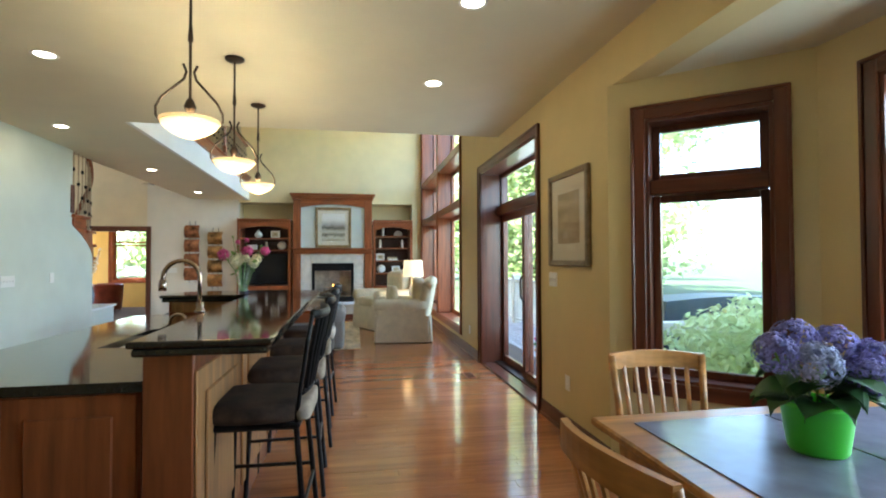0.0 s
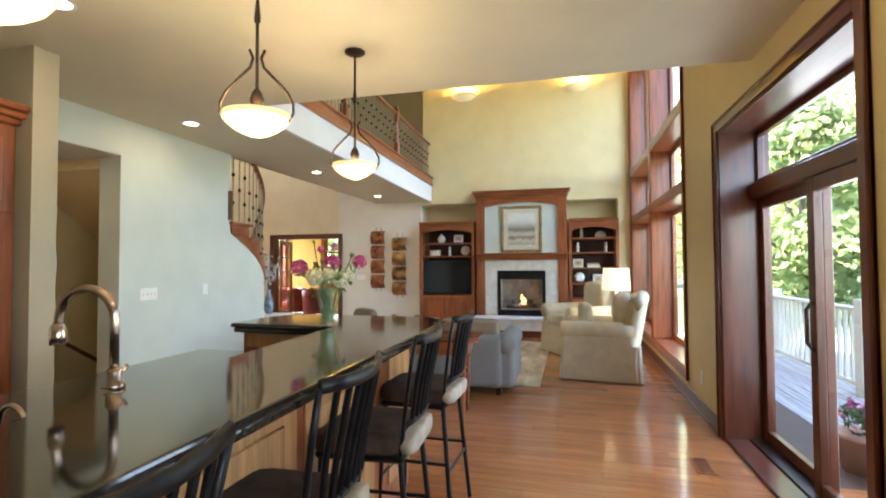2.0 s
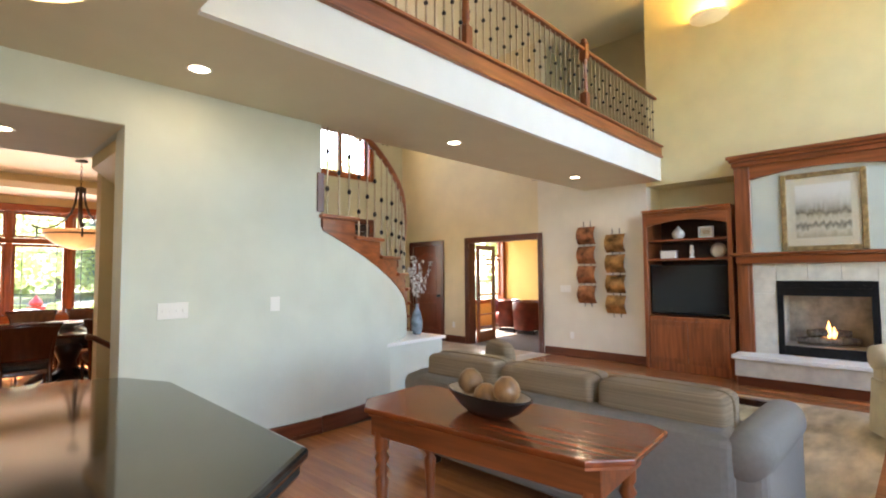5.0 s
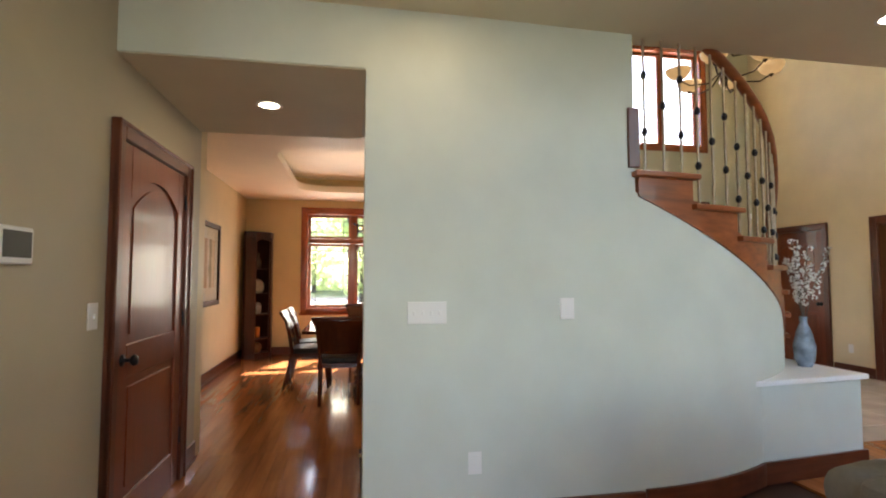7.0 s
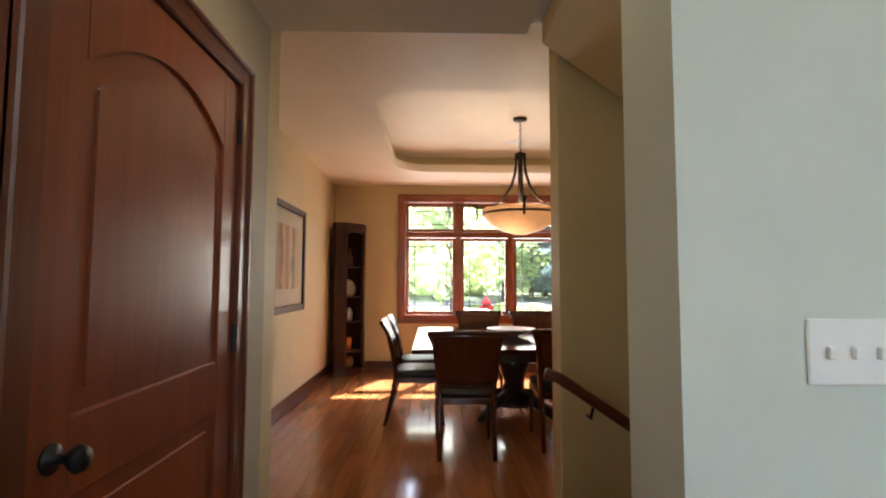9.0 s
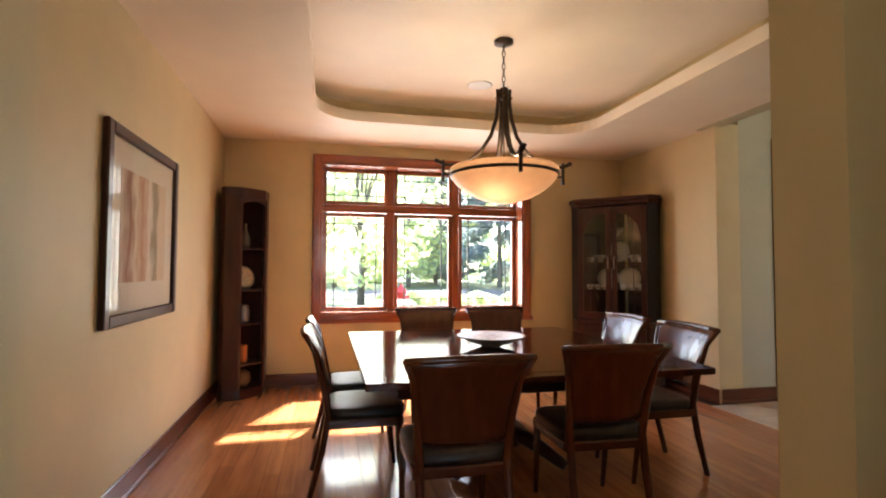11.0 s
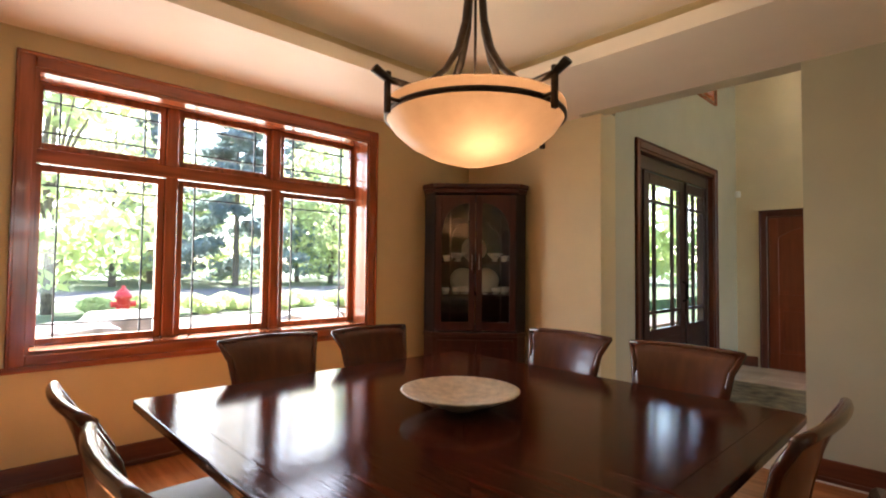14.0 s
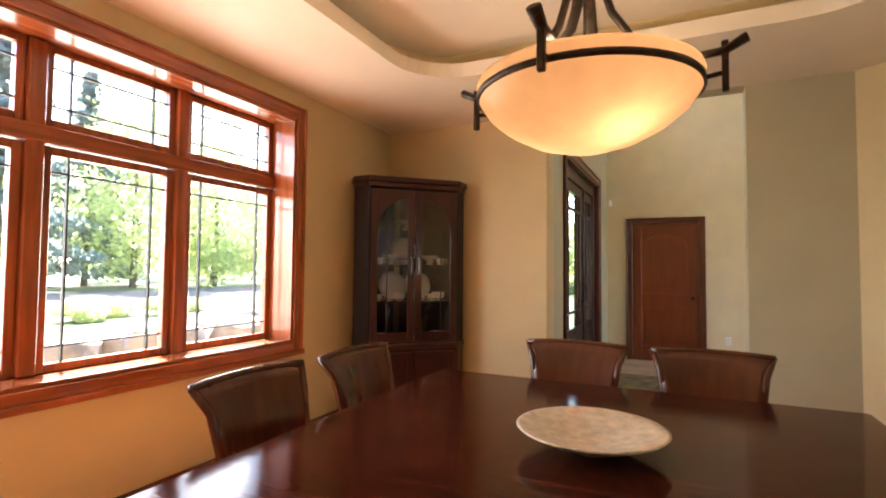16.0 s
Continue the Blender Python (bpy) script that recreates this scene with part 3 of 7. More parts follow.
for q in ((XR, 1.78, XR, 3.05, -1, 0), (XR, 5.27, XR, 11.1, -1, 0), (-2.215, 4.37, -2.2, 5.95, 1, 0), (-8.64, 2.5, -8.64, 7.3, 1, 0), (-3.79, 4.53, -3.79, 6.38, -1, 0),
          (-7.03, 7.3, -7.03, 7.93, 1, 0), (-7.03, 10.26, -7.03, 11.09, 1, 0), (-3.75, 2.5, -3.75, 3.1, -1, 0)):
    baseboard(*q, TRIM_Y)
for q in ((-8.62, 2.48, -3.77, 2.48, 0, 1), (-8.62, 7.28, -7.03, 7.28, 0, -1), (-5.5, 7.2, -4.92, 7.2, 0, -1), (-3.18, YF, -1.34, YF, 0, -1), (-5.65, YF, -5.08, YF, 0, -1), (-7.0, YF, -6.78, YF, 0, -1),
          (-3.6, 3.16, -3.36, 3.16, 0, 1), (-2.1, 3.16, -1.395, 3.16, 0, 1), (2.78, YF, 2.98, YF, 0, -1)):
    baseboard(*q, TRIM_X)
struct("baseboard", B(((-2.46, 4.352, 0), (-2.185, 4.369, 0.14)), bev=0.005), TRIM_X, "dark cherry baseboard return", "baseboard")


def casing(parent, w, h, cw=0.09, d=0.022, z0=0.0, sill=False, material=None, jamb=0.2):
    """Flat frame round an opening w wide from z0 to h, in local x and z; the room is on -y."""
    mz, mx = material or (TRIM, TRIM_X)
    lo = z0 - (cw if sill else 0)
    for s in (-1, 1):
        bm = B(((s * w / 2, -d, lo), (s * (w / 2 + cw), 0, h + cw)), ((s * (w / 2 + cw - 0.02), -d - 0.012, lo), (s * (w / 2 + cw), -0.001, h + cw)), bev=0.005)
        part("casing", bm, mz, parent)
        part("jamb", B(((s * (w / 2 - 0.02), -0.004, z0), (s * w / 2, jamb, h))), mz, parent)
    part("casing", B(((-w / 2, -d, h), (w / 2, 0, h + cw)), ((-w / 2 - cw, -d - 0.012, h + cw - 0.02), (w / 2 + cw, -0.001, h + cw)), bev=0.005), mx, parent)
    part("jamb", B(((-w / 2 + 0.02, -0.004, h - 0.02), (w / 2 - 0.02, jamb, h))), mx, parent)
    if sill:
        part("casing", B(((-w / 2, -d, z0 - cw), (w / 2, 0, z0)), bev=0.005), mx, parent)
        part("window_sill", B(((-w / 2 + 0.02, -0.004, z0), (w / 2 - 0.02, jamb, z0 + 0.02))), mx, parent)


def pane(name, parent, a, b):
    ob = part(name, B((a, b)), GLASS, parent)
    ob.visible_shadow = False
    return ob


def sash(parent, x0, x1, z0, z1, y, f=0.045, mz=None, mx=None, bars_x=(), bars_z=()):
    """One window sash with a glass pane and thin bars."""
    mz, mx = mz or TRIM, mx or TRIM_X
    part("sash", B(((x0, y, z0), (x0 + f, y + 0.05, z1)), ((x1 - f, y, z0), (x1, y + 0.05, z1)), ((x0 + f, y + 0.002, z0), (x1 - f, y + 0.048, z0 + f)), ((x0 + f, y + 0.002, z1 - f), (x1 - f, y + 0.048, z1)), bev=0.004), mz, parent)
    pane("pane", parent, (x0 + f, y + 0.022, z0 + f), (x1 - f, y + 0.028, z1 - f))
    for bx in bars_x:
        part("grille_bar", B(((bx - 0.005, y + 0.015, z0 + f), (bx + 0.005, y + 0.035, z1 - f))), LEAD, parent)
    for bz in bars_z:
        part("grille_bar", B(((x0 + f, y + 0.0165, bz - 0.005), (x1 - f, y + 0.0335, bz + 0.005))), LEAD, parent)


# patio door: transom above two sliding leaves
w = thing("door_1", "dark cherry sliding patio door with glass transom", "patio door", (XR, 4.16, 0), -90, kind="structure")
casing(w, 2.04, 2.51, jamb=0.36)
part("transom_rail", B(((-1.0, 0.20, 1.95), (1.0, 0.33, 2.06)), bev=0.008), TRIM_X, w)
sash(w, -1.0, 1.0, 2.06, 2.49, 0.26)
sash(w, -1.0, 0.03, 0.04, 1.95, 0.275, f=0.085)
sash(w, -0.03, 1.0, 0.04, 1.95, 0.215, f=0.085)
part("sill_board", B(((-1.0, 0.0, 0.0), (1.0, 0.17, 0.022)), bev=0.004), TRIM_X, w)
part("threshold", B(((-1.0, 0.17, 0.0), (1.0, 0.36, 0.035)), bev=0.005), BRONZE, w)
part("door_handle", TUBE([(0.02, 0.215, 0.9), (0.02, 0.18, 0.95), (0.02, 0.18, 1.15), (0.02, 0.215, 1.2)], 0.012), BRONZE, w)
# tall great room window
w = thing("window_1", "tall three-tier cherry framed great room window", "window", (XR, 8.7, 0), -90, kind="structure")
casing(w, 4.4, 5.35, cw=0.1, z0=0.3, sill=True, jamb=0.36, material=(CHERRY, CHERRY_X))
part("mullion", B(((-0.09, -0.012, 0.32), (0.09, 0.34, 5.33)), bev=0.01), CHERRY, w)
for z in (2.2, 3.1):
    for k in (-1, 1):
        part("mullion", B(((k * 0.091, -0.008, z), (k * 2.18, 0.335, z + 0.14)), bev=0.01), CHERRY_X, w)
for x0, x1 in ((-2.18, -0.09), (0.09, 2.18)):
    for z0, z1 in ((0.32, 2.2), (2.34, 3.1), (3.24, 5.33)):
        sash(w, x0, x1, z0, z1, 0.27, f=0.075, mz=CHERRY)
# bay windows
for i, (p, q) in enumerate((((3.0, 1.78), (3.78, 1.05)), ((3.78, 1.05), (3.78, -1.25)), ((3.78, -1.25), (3.0, -1.98)))):
    p, q = Vector(p), Vector(q)
    d = q - p
    l, ang, c = d.length, math.degrees(math.atan2(d.y, d.x)), (p + q) / 2
    half, zb, zt = (l / 2 - 0.2, 0.62, 2.24) if i != 1 else (l / 2 - 0.32, 0.62, 2.24)
    m = pose(c.x, c.y, 0, 0, 0, ang)
    struct("wall_bay", B(((-l / 2 - 0.03, 0, 0), (-half, 0.18, 2.5)), ((half, 0, 0), (l / 2 + 0.03, 0.18, 2.5)), ((-half, 0, 0), (half, 0.18, zb)), ((-half, 0, zt), (half, 0.18, 2.5)), m=m), PAINT_TAN, "golden tan painted bay wall", "wall")
    w = thing("window_2", "dark cherry framed bay window with transom", "window", (c.x, c.y, 0), ang, kind="structure")
    casing(w, 2 * half, zt, cw=0.085, z0=zb, sill=True, jamb=0.18)
    part("mullion", B(((-half + 0.02, 0.02, 1.77), (half - 0.02, 0.15, 1.86)), bev=0.006), TRIM_X, w)
    n = 1 if i != 1 else 2
    for k in range(n):
        x0, x1 = -half + 0.02 + (2 * half - 0.04) * k / n, -half + 0.02 + (2 * half - 0.04) * (k + 1) / n
        sash(w, x0, x1, zb + 0.02, 1.77, 0.12)
        sash(w, x0, x1, 1.86, zt - 0.02, 0.12)
# dining window: three lights with transoms and border bars
w = thing("window_3", "red cherry three-light dining window with border grilles", "window", (-8.64, 4.71, 0), 90, kind="structure")
# brighter copy of the cherry, with the sun on the frames put into the colour
WIN, WIN_X = wood("sunlit_cherry", (0.33, 0.088, 0.027), 0.26, coat=0.5), wood("sunlit_cherry_x", (0.33, 0.088, 0.027), 0.26, "x", coat=0.5)
casing(w, 2.42, 2.49, z0=0.78, sill=True, jamb=0.30, material=(WIN, WIN_X))
part("casing", B(((-1.32, -0.034, 0.68), (1.32, -0.022, 0.72)), bev=0.004), WIN_X, w)
for k in (-0.4, 0.4):
    part("mullion", B(((k - 0.042, 0.185, 0.8), (k + 0.042, 0.29, 2.47)), bev=0.008), WIN, w)
part("mullion", B(((-1.19, 0.18, 1.955), (1.19, 0.285, 2.045)), bev=0.008), WIN_X, w)
for x0, x1 in ((-1.19, -0.442), (-0.358, 0.358), (0.442, 1.19)):
    sash(w, x0, x1, 0.8, 1.95, 0.215, f=0.045, mz=WIN, bars_x=(x0 + 0.13, x1 - 0.13), bars_z=(0.93, 1.82))
    sash(w, x0, x1, 2.05, 2.47, 0.215, f=0.04, mz=WIN, bars_x=(x0 + 0.13, x1 - 0.13), bars_z=(2.16, 2.36))
# foyer upper window
w = thing("window_4", "cherry framed upper foyer window", "window", (-7.03, 9.095, 0), 90, kind="structure")
casing(w, 2.13, 5.2, z0=3.55, sill=True, jamb=0.2, material=(WIN, WIN_X))
for x0, x1 in ((-1.045, -0.36), (-0.36, 0.36), (0.36, 1.045)):
    sash(w, x0, x1, 3.57, 5.18, 0.1, f=0.05, mz=WIN)
# office windows
for at, rz, ww in (((-5.15, 15.0, 0), 0, 1.1), ((-7.0, 13.7, 0), 90, 2.4)):
    w = thing("window_5", "cherry framed office window", "window", at, rz, kind="structure")
    casing(w, ww, 2.35 if rz == 0 else 2.4, z0=0.8 if rz == 0 else 0.7, sill=True, material=(WIN, WIN_X))
    sash(w, -ww / 2 + 0.02, ww / 2 - 0.02, 0.82, 1.85, 0.1, mz=WIN)
    sash(w, -ww / 2 + 0.02, ww / 2 - 0.02, 1.9, 2.34, 0.1, mz=WIN)


# ---- doors ----
def panel_door(parent, w, h, material):
    """Two-panel door leaf with an arched upper panel; faces -y."""
    rail = 0.12
    part("door_leaf", B(((-w / 2, 0.013, 0.005), (w / 2, 0.0165, h))), material, parent)
    part("stile", B(((-w / 2, 0.0, 0.005), (-w / 2 + rail, 0.02, h)), bev=0.004), material, parent)
    part("stile", B(((w / 2 - rail, 0.0, 0.005), (w / 2, 0.02, h)), bev=0.004), material, parent)
    part("rail", B(((-w / 2 + rail, 0.0, 0.005), (w / 2 - rail, 0.02, 0.22)), bev=0.004), material, parent)
    part("rail", B(((-w / 2 + rail, 0.0, 0.83), (w / 2 - rail, 0.02, 1.0)), bev=0.004), material, parent)
    iw = w / 2 - rail
    top = [(-iw, h), (-iw, h - 0.27)] + [(iw * k / 8, h - 0.27 + 0.13 * (1 - (k / 8) ** 2)) for k in range(-8, 9)] + [(iw, h - 0.27), (iw, h)]
    part("rail", P(top[:2] + top[3:-3] + top[-2:], 0.0, 0.02, Matrix(((1, 0, 0, 0), (0, 0, 1, 0), (0, 1, 0, 0), (0, 0, 0, 1)))), material, parent)
    part("panel", B(((-iw + 0.05, 0.006, 0.27), (iw - 0.05, 0.0155, 0.78)), bev=0.004), material, parent)
    arch = [(-iw + 0.05, 1.05), (iw - 0.05, 1.05)] + [((iw - 0.05) * k / 8, h - 0.32 + 0.13 * (1 - (k / 8) ** 2)) for k in range(8, -9, -1)]
    part("panel", P(arch, 0.006, 0.0155, Matrix(((1, 0, 0, 0), (0, 0, 1, 0), (0, 1, 0, 0), (0, 0, 0, 1)))), material, parent)


def knob(parent, x, z):
    k = part("door_knob", L([(0, 0), (0.03, 0), (0.03, 0.006), (0.01, 0.01), (0.01, 0.04), (0.022, 0.045), (0.029, 0.058), (0.022, 0.072), (0, 0.076)], 16, pose(x, 0, z, 90)), BLACK, parent, smooth=True)
    return k


d = thing("door_2", "dark cherry arched two-panel pantry door, closed", "door", (-2.73, 3.178, 0), 180, kind="structure")
DOORWOOD = wood("door_cherry", (0.19, 0.042, 0.014), 0.32, coat=0.25, var=0.1)
panel_door(d, 0.94, 2.03, DOORWOOD)
for s in (-1, 1):
    part("casing", B(((s * 0.475, -0.018, 0), (s * 0.56, 0.018, 2.12)), ((s * 0.54, -0.03, 0), (s * 0.56, -0.001, 2.12)), bev=0.005), TRIM, d)
part("casing", B(((-0.475, -0.018, 2.035), (0.475, 0.018, 2.12)), ((-0.56, -0.03, 2.10), (0.56, -0.001, 2.12)), bev=0.005), TRIM_X, d)
knob(d, -0.40, 0.93)
for z in (0.25, 1.02, 1.8):
    part("hinge", L([(0.008, 0), (0.008, 0.1)], 8, pose(0.475, -0.006, z)), BLACK, d)
d = thing("door_3", "cherry arched two-panel hall door, closed", "door", (-6.21, YF + 0.02, 0), 0, kind="structure")
panel_door(d, 0.89, 2.03, DOORWOOD)
casing(d, 0.9, 2.05, d=0.04, jamb=0.1)
knob(d, 0.37, 0.95)
d = thing("door_4", "wide cherry cased opening to the office", "cased opening", (-4.13, YF, 0), 0, kind="structure")
casing(d, 1.68, 2.06, jamb=0.18)
for s, a in ((-1, 100), (1, 84)):
    lf = thing("french_door", "cherry french door with glass lights, folded open", "door", (-4.13 + s * 0.81, 11.32, 0), a if s < 0 else a, kind="structure")
    for x0 in (0.0, 0.66):
        part("stile", B(((x0, -0.02, 0.01), (x0 + 0.1, 0.02, 2.02)), bev=0.004), CHERRY, lf)
    for z0, z1 in ((0.01, 0.22), (1.92, 2.02), (0.55, 0.58), (0.9, 0.93), (1.25, 1.28), (1.6, 1.63)):
        part("rail", B(((0.1, -0.018, z0), (0.66, 0.018, z1)), bev=0.003), CHERRY_X, lf)
    pane("pane", lf, (0.1, -0.003, 0.22), (0.66, 0.003, 1.92))
# entry door and side lights
d = thing("door_5", "espresso entry door with divided glass and sidelights", "entry door", (-7.03, 9.095, 0), 90, kind="structure")
casing(d, 2.13, 2.53, jamb=0.2)
part("door_frame", B(((-1.045, 0.05, 0), (-0.98, 0.17, 2.5)), ((0.98, 0.05, 0), (1.045, 0.17, 2.5)), ((-0.98, 0.05, 2.36), (0.98, 0.17, 2.5)), ((-0.83, 0.05, 0), (-0.80, 0.17, 2.36)), ((0.30, 0.05, 0), (0.36, 0.17, 2.36)), bev=0.005), ENTRY, d)


def lights_door(parent, x0, x1, st, muls):
    part("stile", B(((x0, 0.07, 0.02), (x0 + st, 0.12, 2.35)), bev=0.004), ENTRY, parent)
    part("stile", B(((x1 - st, 0.07, 0.02), (x1, 0.12, 2.35)), bev=0.004), ENTRY, parent)
    part("rail", B(((x0 + st, 0.07, 0.02), (x1 - st, 0.12, 0.68)), bev=0.004), ENTRY, parent)
    part("rail", B(((x0 + st, 0.07, 2.24), (x1 - st, 0.12, 2.35)), bev=0.004), ENTRY, parent)
    part("panel", B(((x0 + st + 0.04, 0.06, 0.14), (x1 - st - 0.04, 0.07, 0.58)), bev=0.008), ENTRY, parent)
    for z in (0.86, 2.05):
        part("muntin", B(((x0 + st, 0.075, z - 0.015), (x1 - st, 0.115, z + 0.015))), ENTRY, parent)
    for x in muls:
        part("muntin", B(((x - 0.015, 0.0765, 0.68), (x + 0.015, 0.1135, 2.24))), ENTRY, parent)
    pane("pane", parent, (x0 + st, 0.092, 0.68), (x1 - st, 0.098, 2.24))


lights_door(d, -0.80, 0.30, 0.14, (-0.50, -0.02))
lights_door(d, -0.98, -0.83, 0.035, ())
lights_door(d, 0.36, 0.97, 0.06, (0.62,))
part("door_handle", TUBE([(0.23, 0.07, 0.95), (0.23, 0.02, 0.98), (0.23, 0.02, 1.15), (0.23, 0.07, 1.18)], 0.012), BLACK, d)

# ---- stairs ----
CX, CY, RO, RI = -4.55, 5.95, 2.32, 1.2
RISE = 0.18


def tread_end(i):
    """The angle at which tread i ends; the lower treads wind more tightly."""
    return 10.4 + 10.0 * i if i <= 3 else 40.4 + 5.5 * (i - 3)


def helix_z(a):
    k = (a - 10.4) / 10.0 if a <= 40.4 else 3 + (a - 40.4) / 5.5
    return 1.97 - RISE * k


def ring_wall(a0, a1, n, ztop, zbot, r0, r1):
    bm = bmesh.new()
    cols = []
    for i in range(n + 1):
        a = a0 + (a1 - a0) * i / n
        c, s = math.cos(radians(a)), math.sin(radians(a))
        cols.append([bm.verts.new((CX + r * c, CY + r * s, z)) for r in (r0, r1) for z in (zbot(a), ztop(a))])
    for p, q in zip(cols, cols[1:]):
        for i, j in ((0, 1), (1, 3), (3, 2), (2, 0)):
            bm.faces.new((p[i], p[j], q[j], q[i]))
    for c in (cols[0], cols[-1]):
        bm.faces.new((c[0], c[1], c[3], c[2]))
    bmesh.ops.recalc_face_normals(bm, faces=bm.faces)
    return bm


struct("wall_stair", ring_wall(-0.3, 79, 90, lambda a: max(0.05, helix_z(a) - 0.31), lambda a: 0, RO - 0.1, RO), PAINT_SAGE, "pale sage curved wall under the stairs", "wall")
struct("baseboard", ring_wall(0.5, 27, 12, lambda a: 0.14, lambda a: 0, RO, RO + 0.018), TRIM_Y, "dark cherry curved baseboard", "baseboard")
st = thing("curved_staircase", "curved cherry staircase with iron balusters rising to the loft", "staircase", kind="structure")
part("stringer", ring_wall(0.3, 79, 90, lambda a: max(0.1, helix_z(a) - 0.17), lambda a: max(0.0, helix_z(a) - 0.33), RO - 0.09, RO + 0.012), CHERRY_Y, st)
for i in range(-8, 11):
    a1 = tread_end(i)
    step = a1 - tread_end(i - 1)
    a0, zt = a1 - step - 1.0, 1.97 - RISE * i
    ro = RO + 0.05 if i >= 0 else RO - 0.16
    poly = [(CX + r * math.cos(radians(a)), CY + r * math.sin(radians(a))) for r, a in ((RI, a0), (ro, a0), (ro, (a0 + a1) / 2), (ro, a1), (RI, a1))]
    part("tread", P(poly, zt - 0.035, zt, bev=0.008), CHERRY_Y, st)
    if i >= 0:
        part("riser", ring_wall(max(0.4, a0 + 1.0), a1 - 0.6, 6, lambda a: zt - 0.036, lambda a: max(0.0, min(zt - 0.04, helix_z(a) - 0.2)), RI + 0.02, RO + 0.008), CHERRY_Y, st)
    for f in (0.17, 0.5, 0.83):
        a = a1 - step * (1 - f)
        x, y = CX + (RO - 0.03) * math.cos(radians(a)), CY + (RO - 0.03) * math.sin(radians(a))
        bl = part("baluster", B(((x - 0.006, y - 0.006, zt), (x + 0.006, y + 0.006, helix_z(a) + 0.90))), BALUSTER, st)
        for dz in ((0.25, 0.6), (0.42,), (0.25, 0.6))[int(3 * f)]:
            part("knuckle", L([(0, -0.03), (0.014, -0.02), (0.02, 0), (0.014, 0.02), (0, 0.03)], 8, pose(x, y, zt + dz)), BLACK, bl)
part("handrail", TUBE([(CX + (RO - 0.03) * math.cos(radians(a)), CY + (RO - 0.03) * math.sin(radians(a)), helix_z(a) + 0.93) for a in range(-60, 80, 3)], 0.035, 10), CHERRY_Y, st, smooth=True)
part("wall_rail_end", B(((-2.245, 5.90, 1.99), (-2.215, 5.975, 2.35)), bev=0.005), TRIM, st)
# ledge with a white cap
struct("wall_ledge", P([(-2.44, 6.75), (-2.56, 7.86), (-3.3, 7.86), (-2.95, 6.75)], 0, 0.63), PAINT_SAGE, "low pale sage plaster ledge", "wall")
struct("trim_ledge_cap", P([(-2.42, 6.78), (-2.53, 7.9), (-3.32, 7.9), (-2.85, 6.78)], 0.63, 0.665, bev=0.006), WHITE, "white ledge cap", "trim")
struct("baseboard", P([(-2.425, 6.78), (-2.54, 7.88), (-2.56, 7.88), (-2.445, 6.78)], 0, 0.14), TRIM_Y, "dark cherry baseboard under the ledge", "baseboard")
# basement stairs
bs = thing("basement_stairs", "carpeted stairs going down behind the wall", "staircase", kind="structure")
for i in range(9):
    part("tread", B(((-3.48, 4.45 + 0.27 * i, -0.19 * (i + 1) - 0.2), (-2.46, 4.72 + 0.27 * i, -0.19 * (i + 1)))), CARPET, bs)
struct("wall_basement", B(((-3.5, 6.9, -2.6), (-2.5, 7.0, 0.6)), ((-3.5, 4.37, -2.6), (-3.48, 6.9, 0)), ((-2.46, 4.37, -2.6), (-2.44, 6.9, 0)), ((-3.5, 4.37, -2.7), (-2.44, 7.0, -2.6))), PAINT_DINE, "straw painted stairwell wall", "wall")
struct("ceiling_stair_soffit", P([(4.42, 2.46), (6.9, 0.7), (6.9, 0.6), (4.42, 2.36)], -3.49, -2.45, Matrix(((0, 0, 1, 0), (1, 0, 0, 0), (0, 1, 0, 0), (0, 0, 0, 1)))), PAINT_DINE, "sloped plaster soffit over the basement stairs", "ceiling")
hr = thing("handrail", "dark cherry handrail on iron brackets going down", "handrail")
part("rail", TUBE([(-3.42, 4.40, 0.90), (-3.42, 4.46, 0.88), (-3.42, 6.6, -0.55)], 0.024, 8), TRIM_Y, hr, smooth=True)
for y in (4.6, 5.6):
    z = 0.86 - (y - 4.46) * 0.668
    part("bracket", TUBE([(-3.5, y, z - 0.06), (-3.45, y, z - 0.06), (-3.42, y, z - 0.01)], 0.007, 6), BLACK, hr)

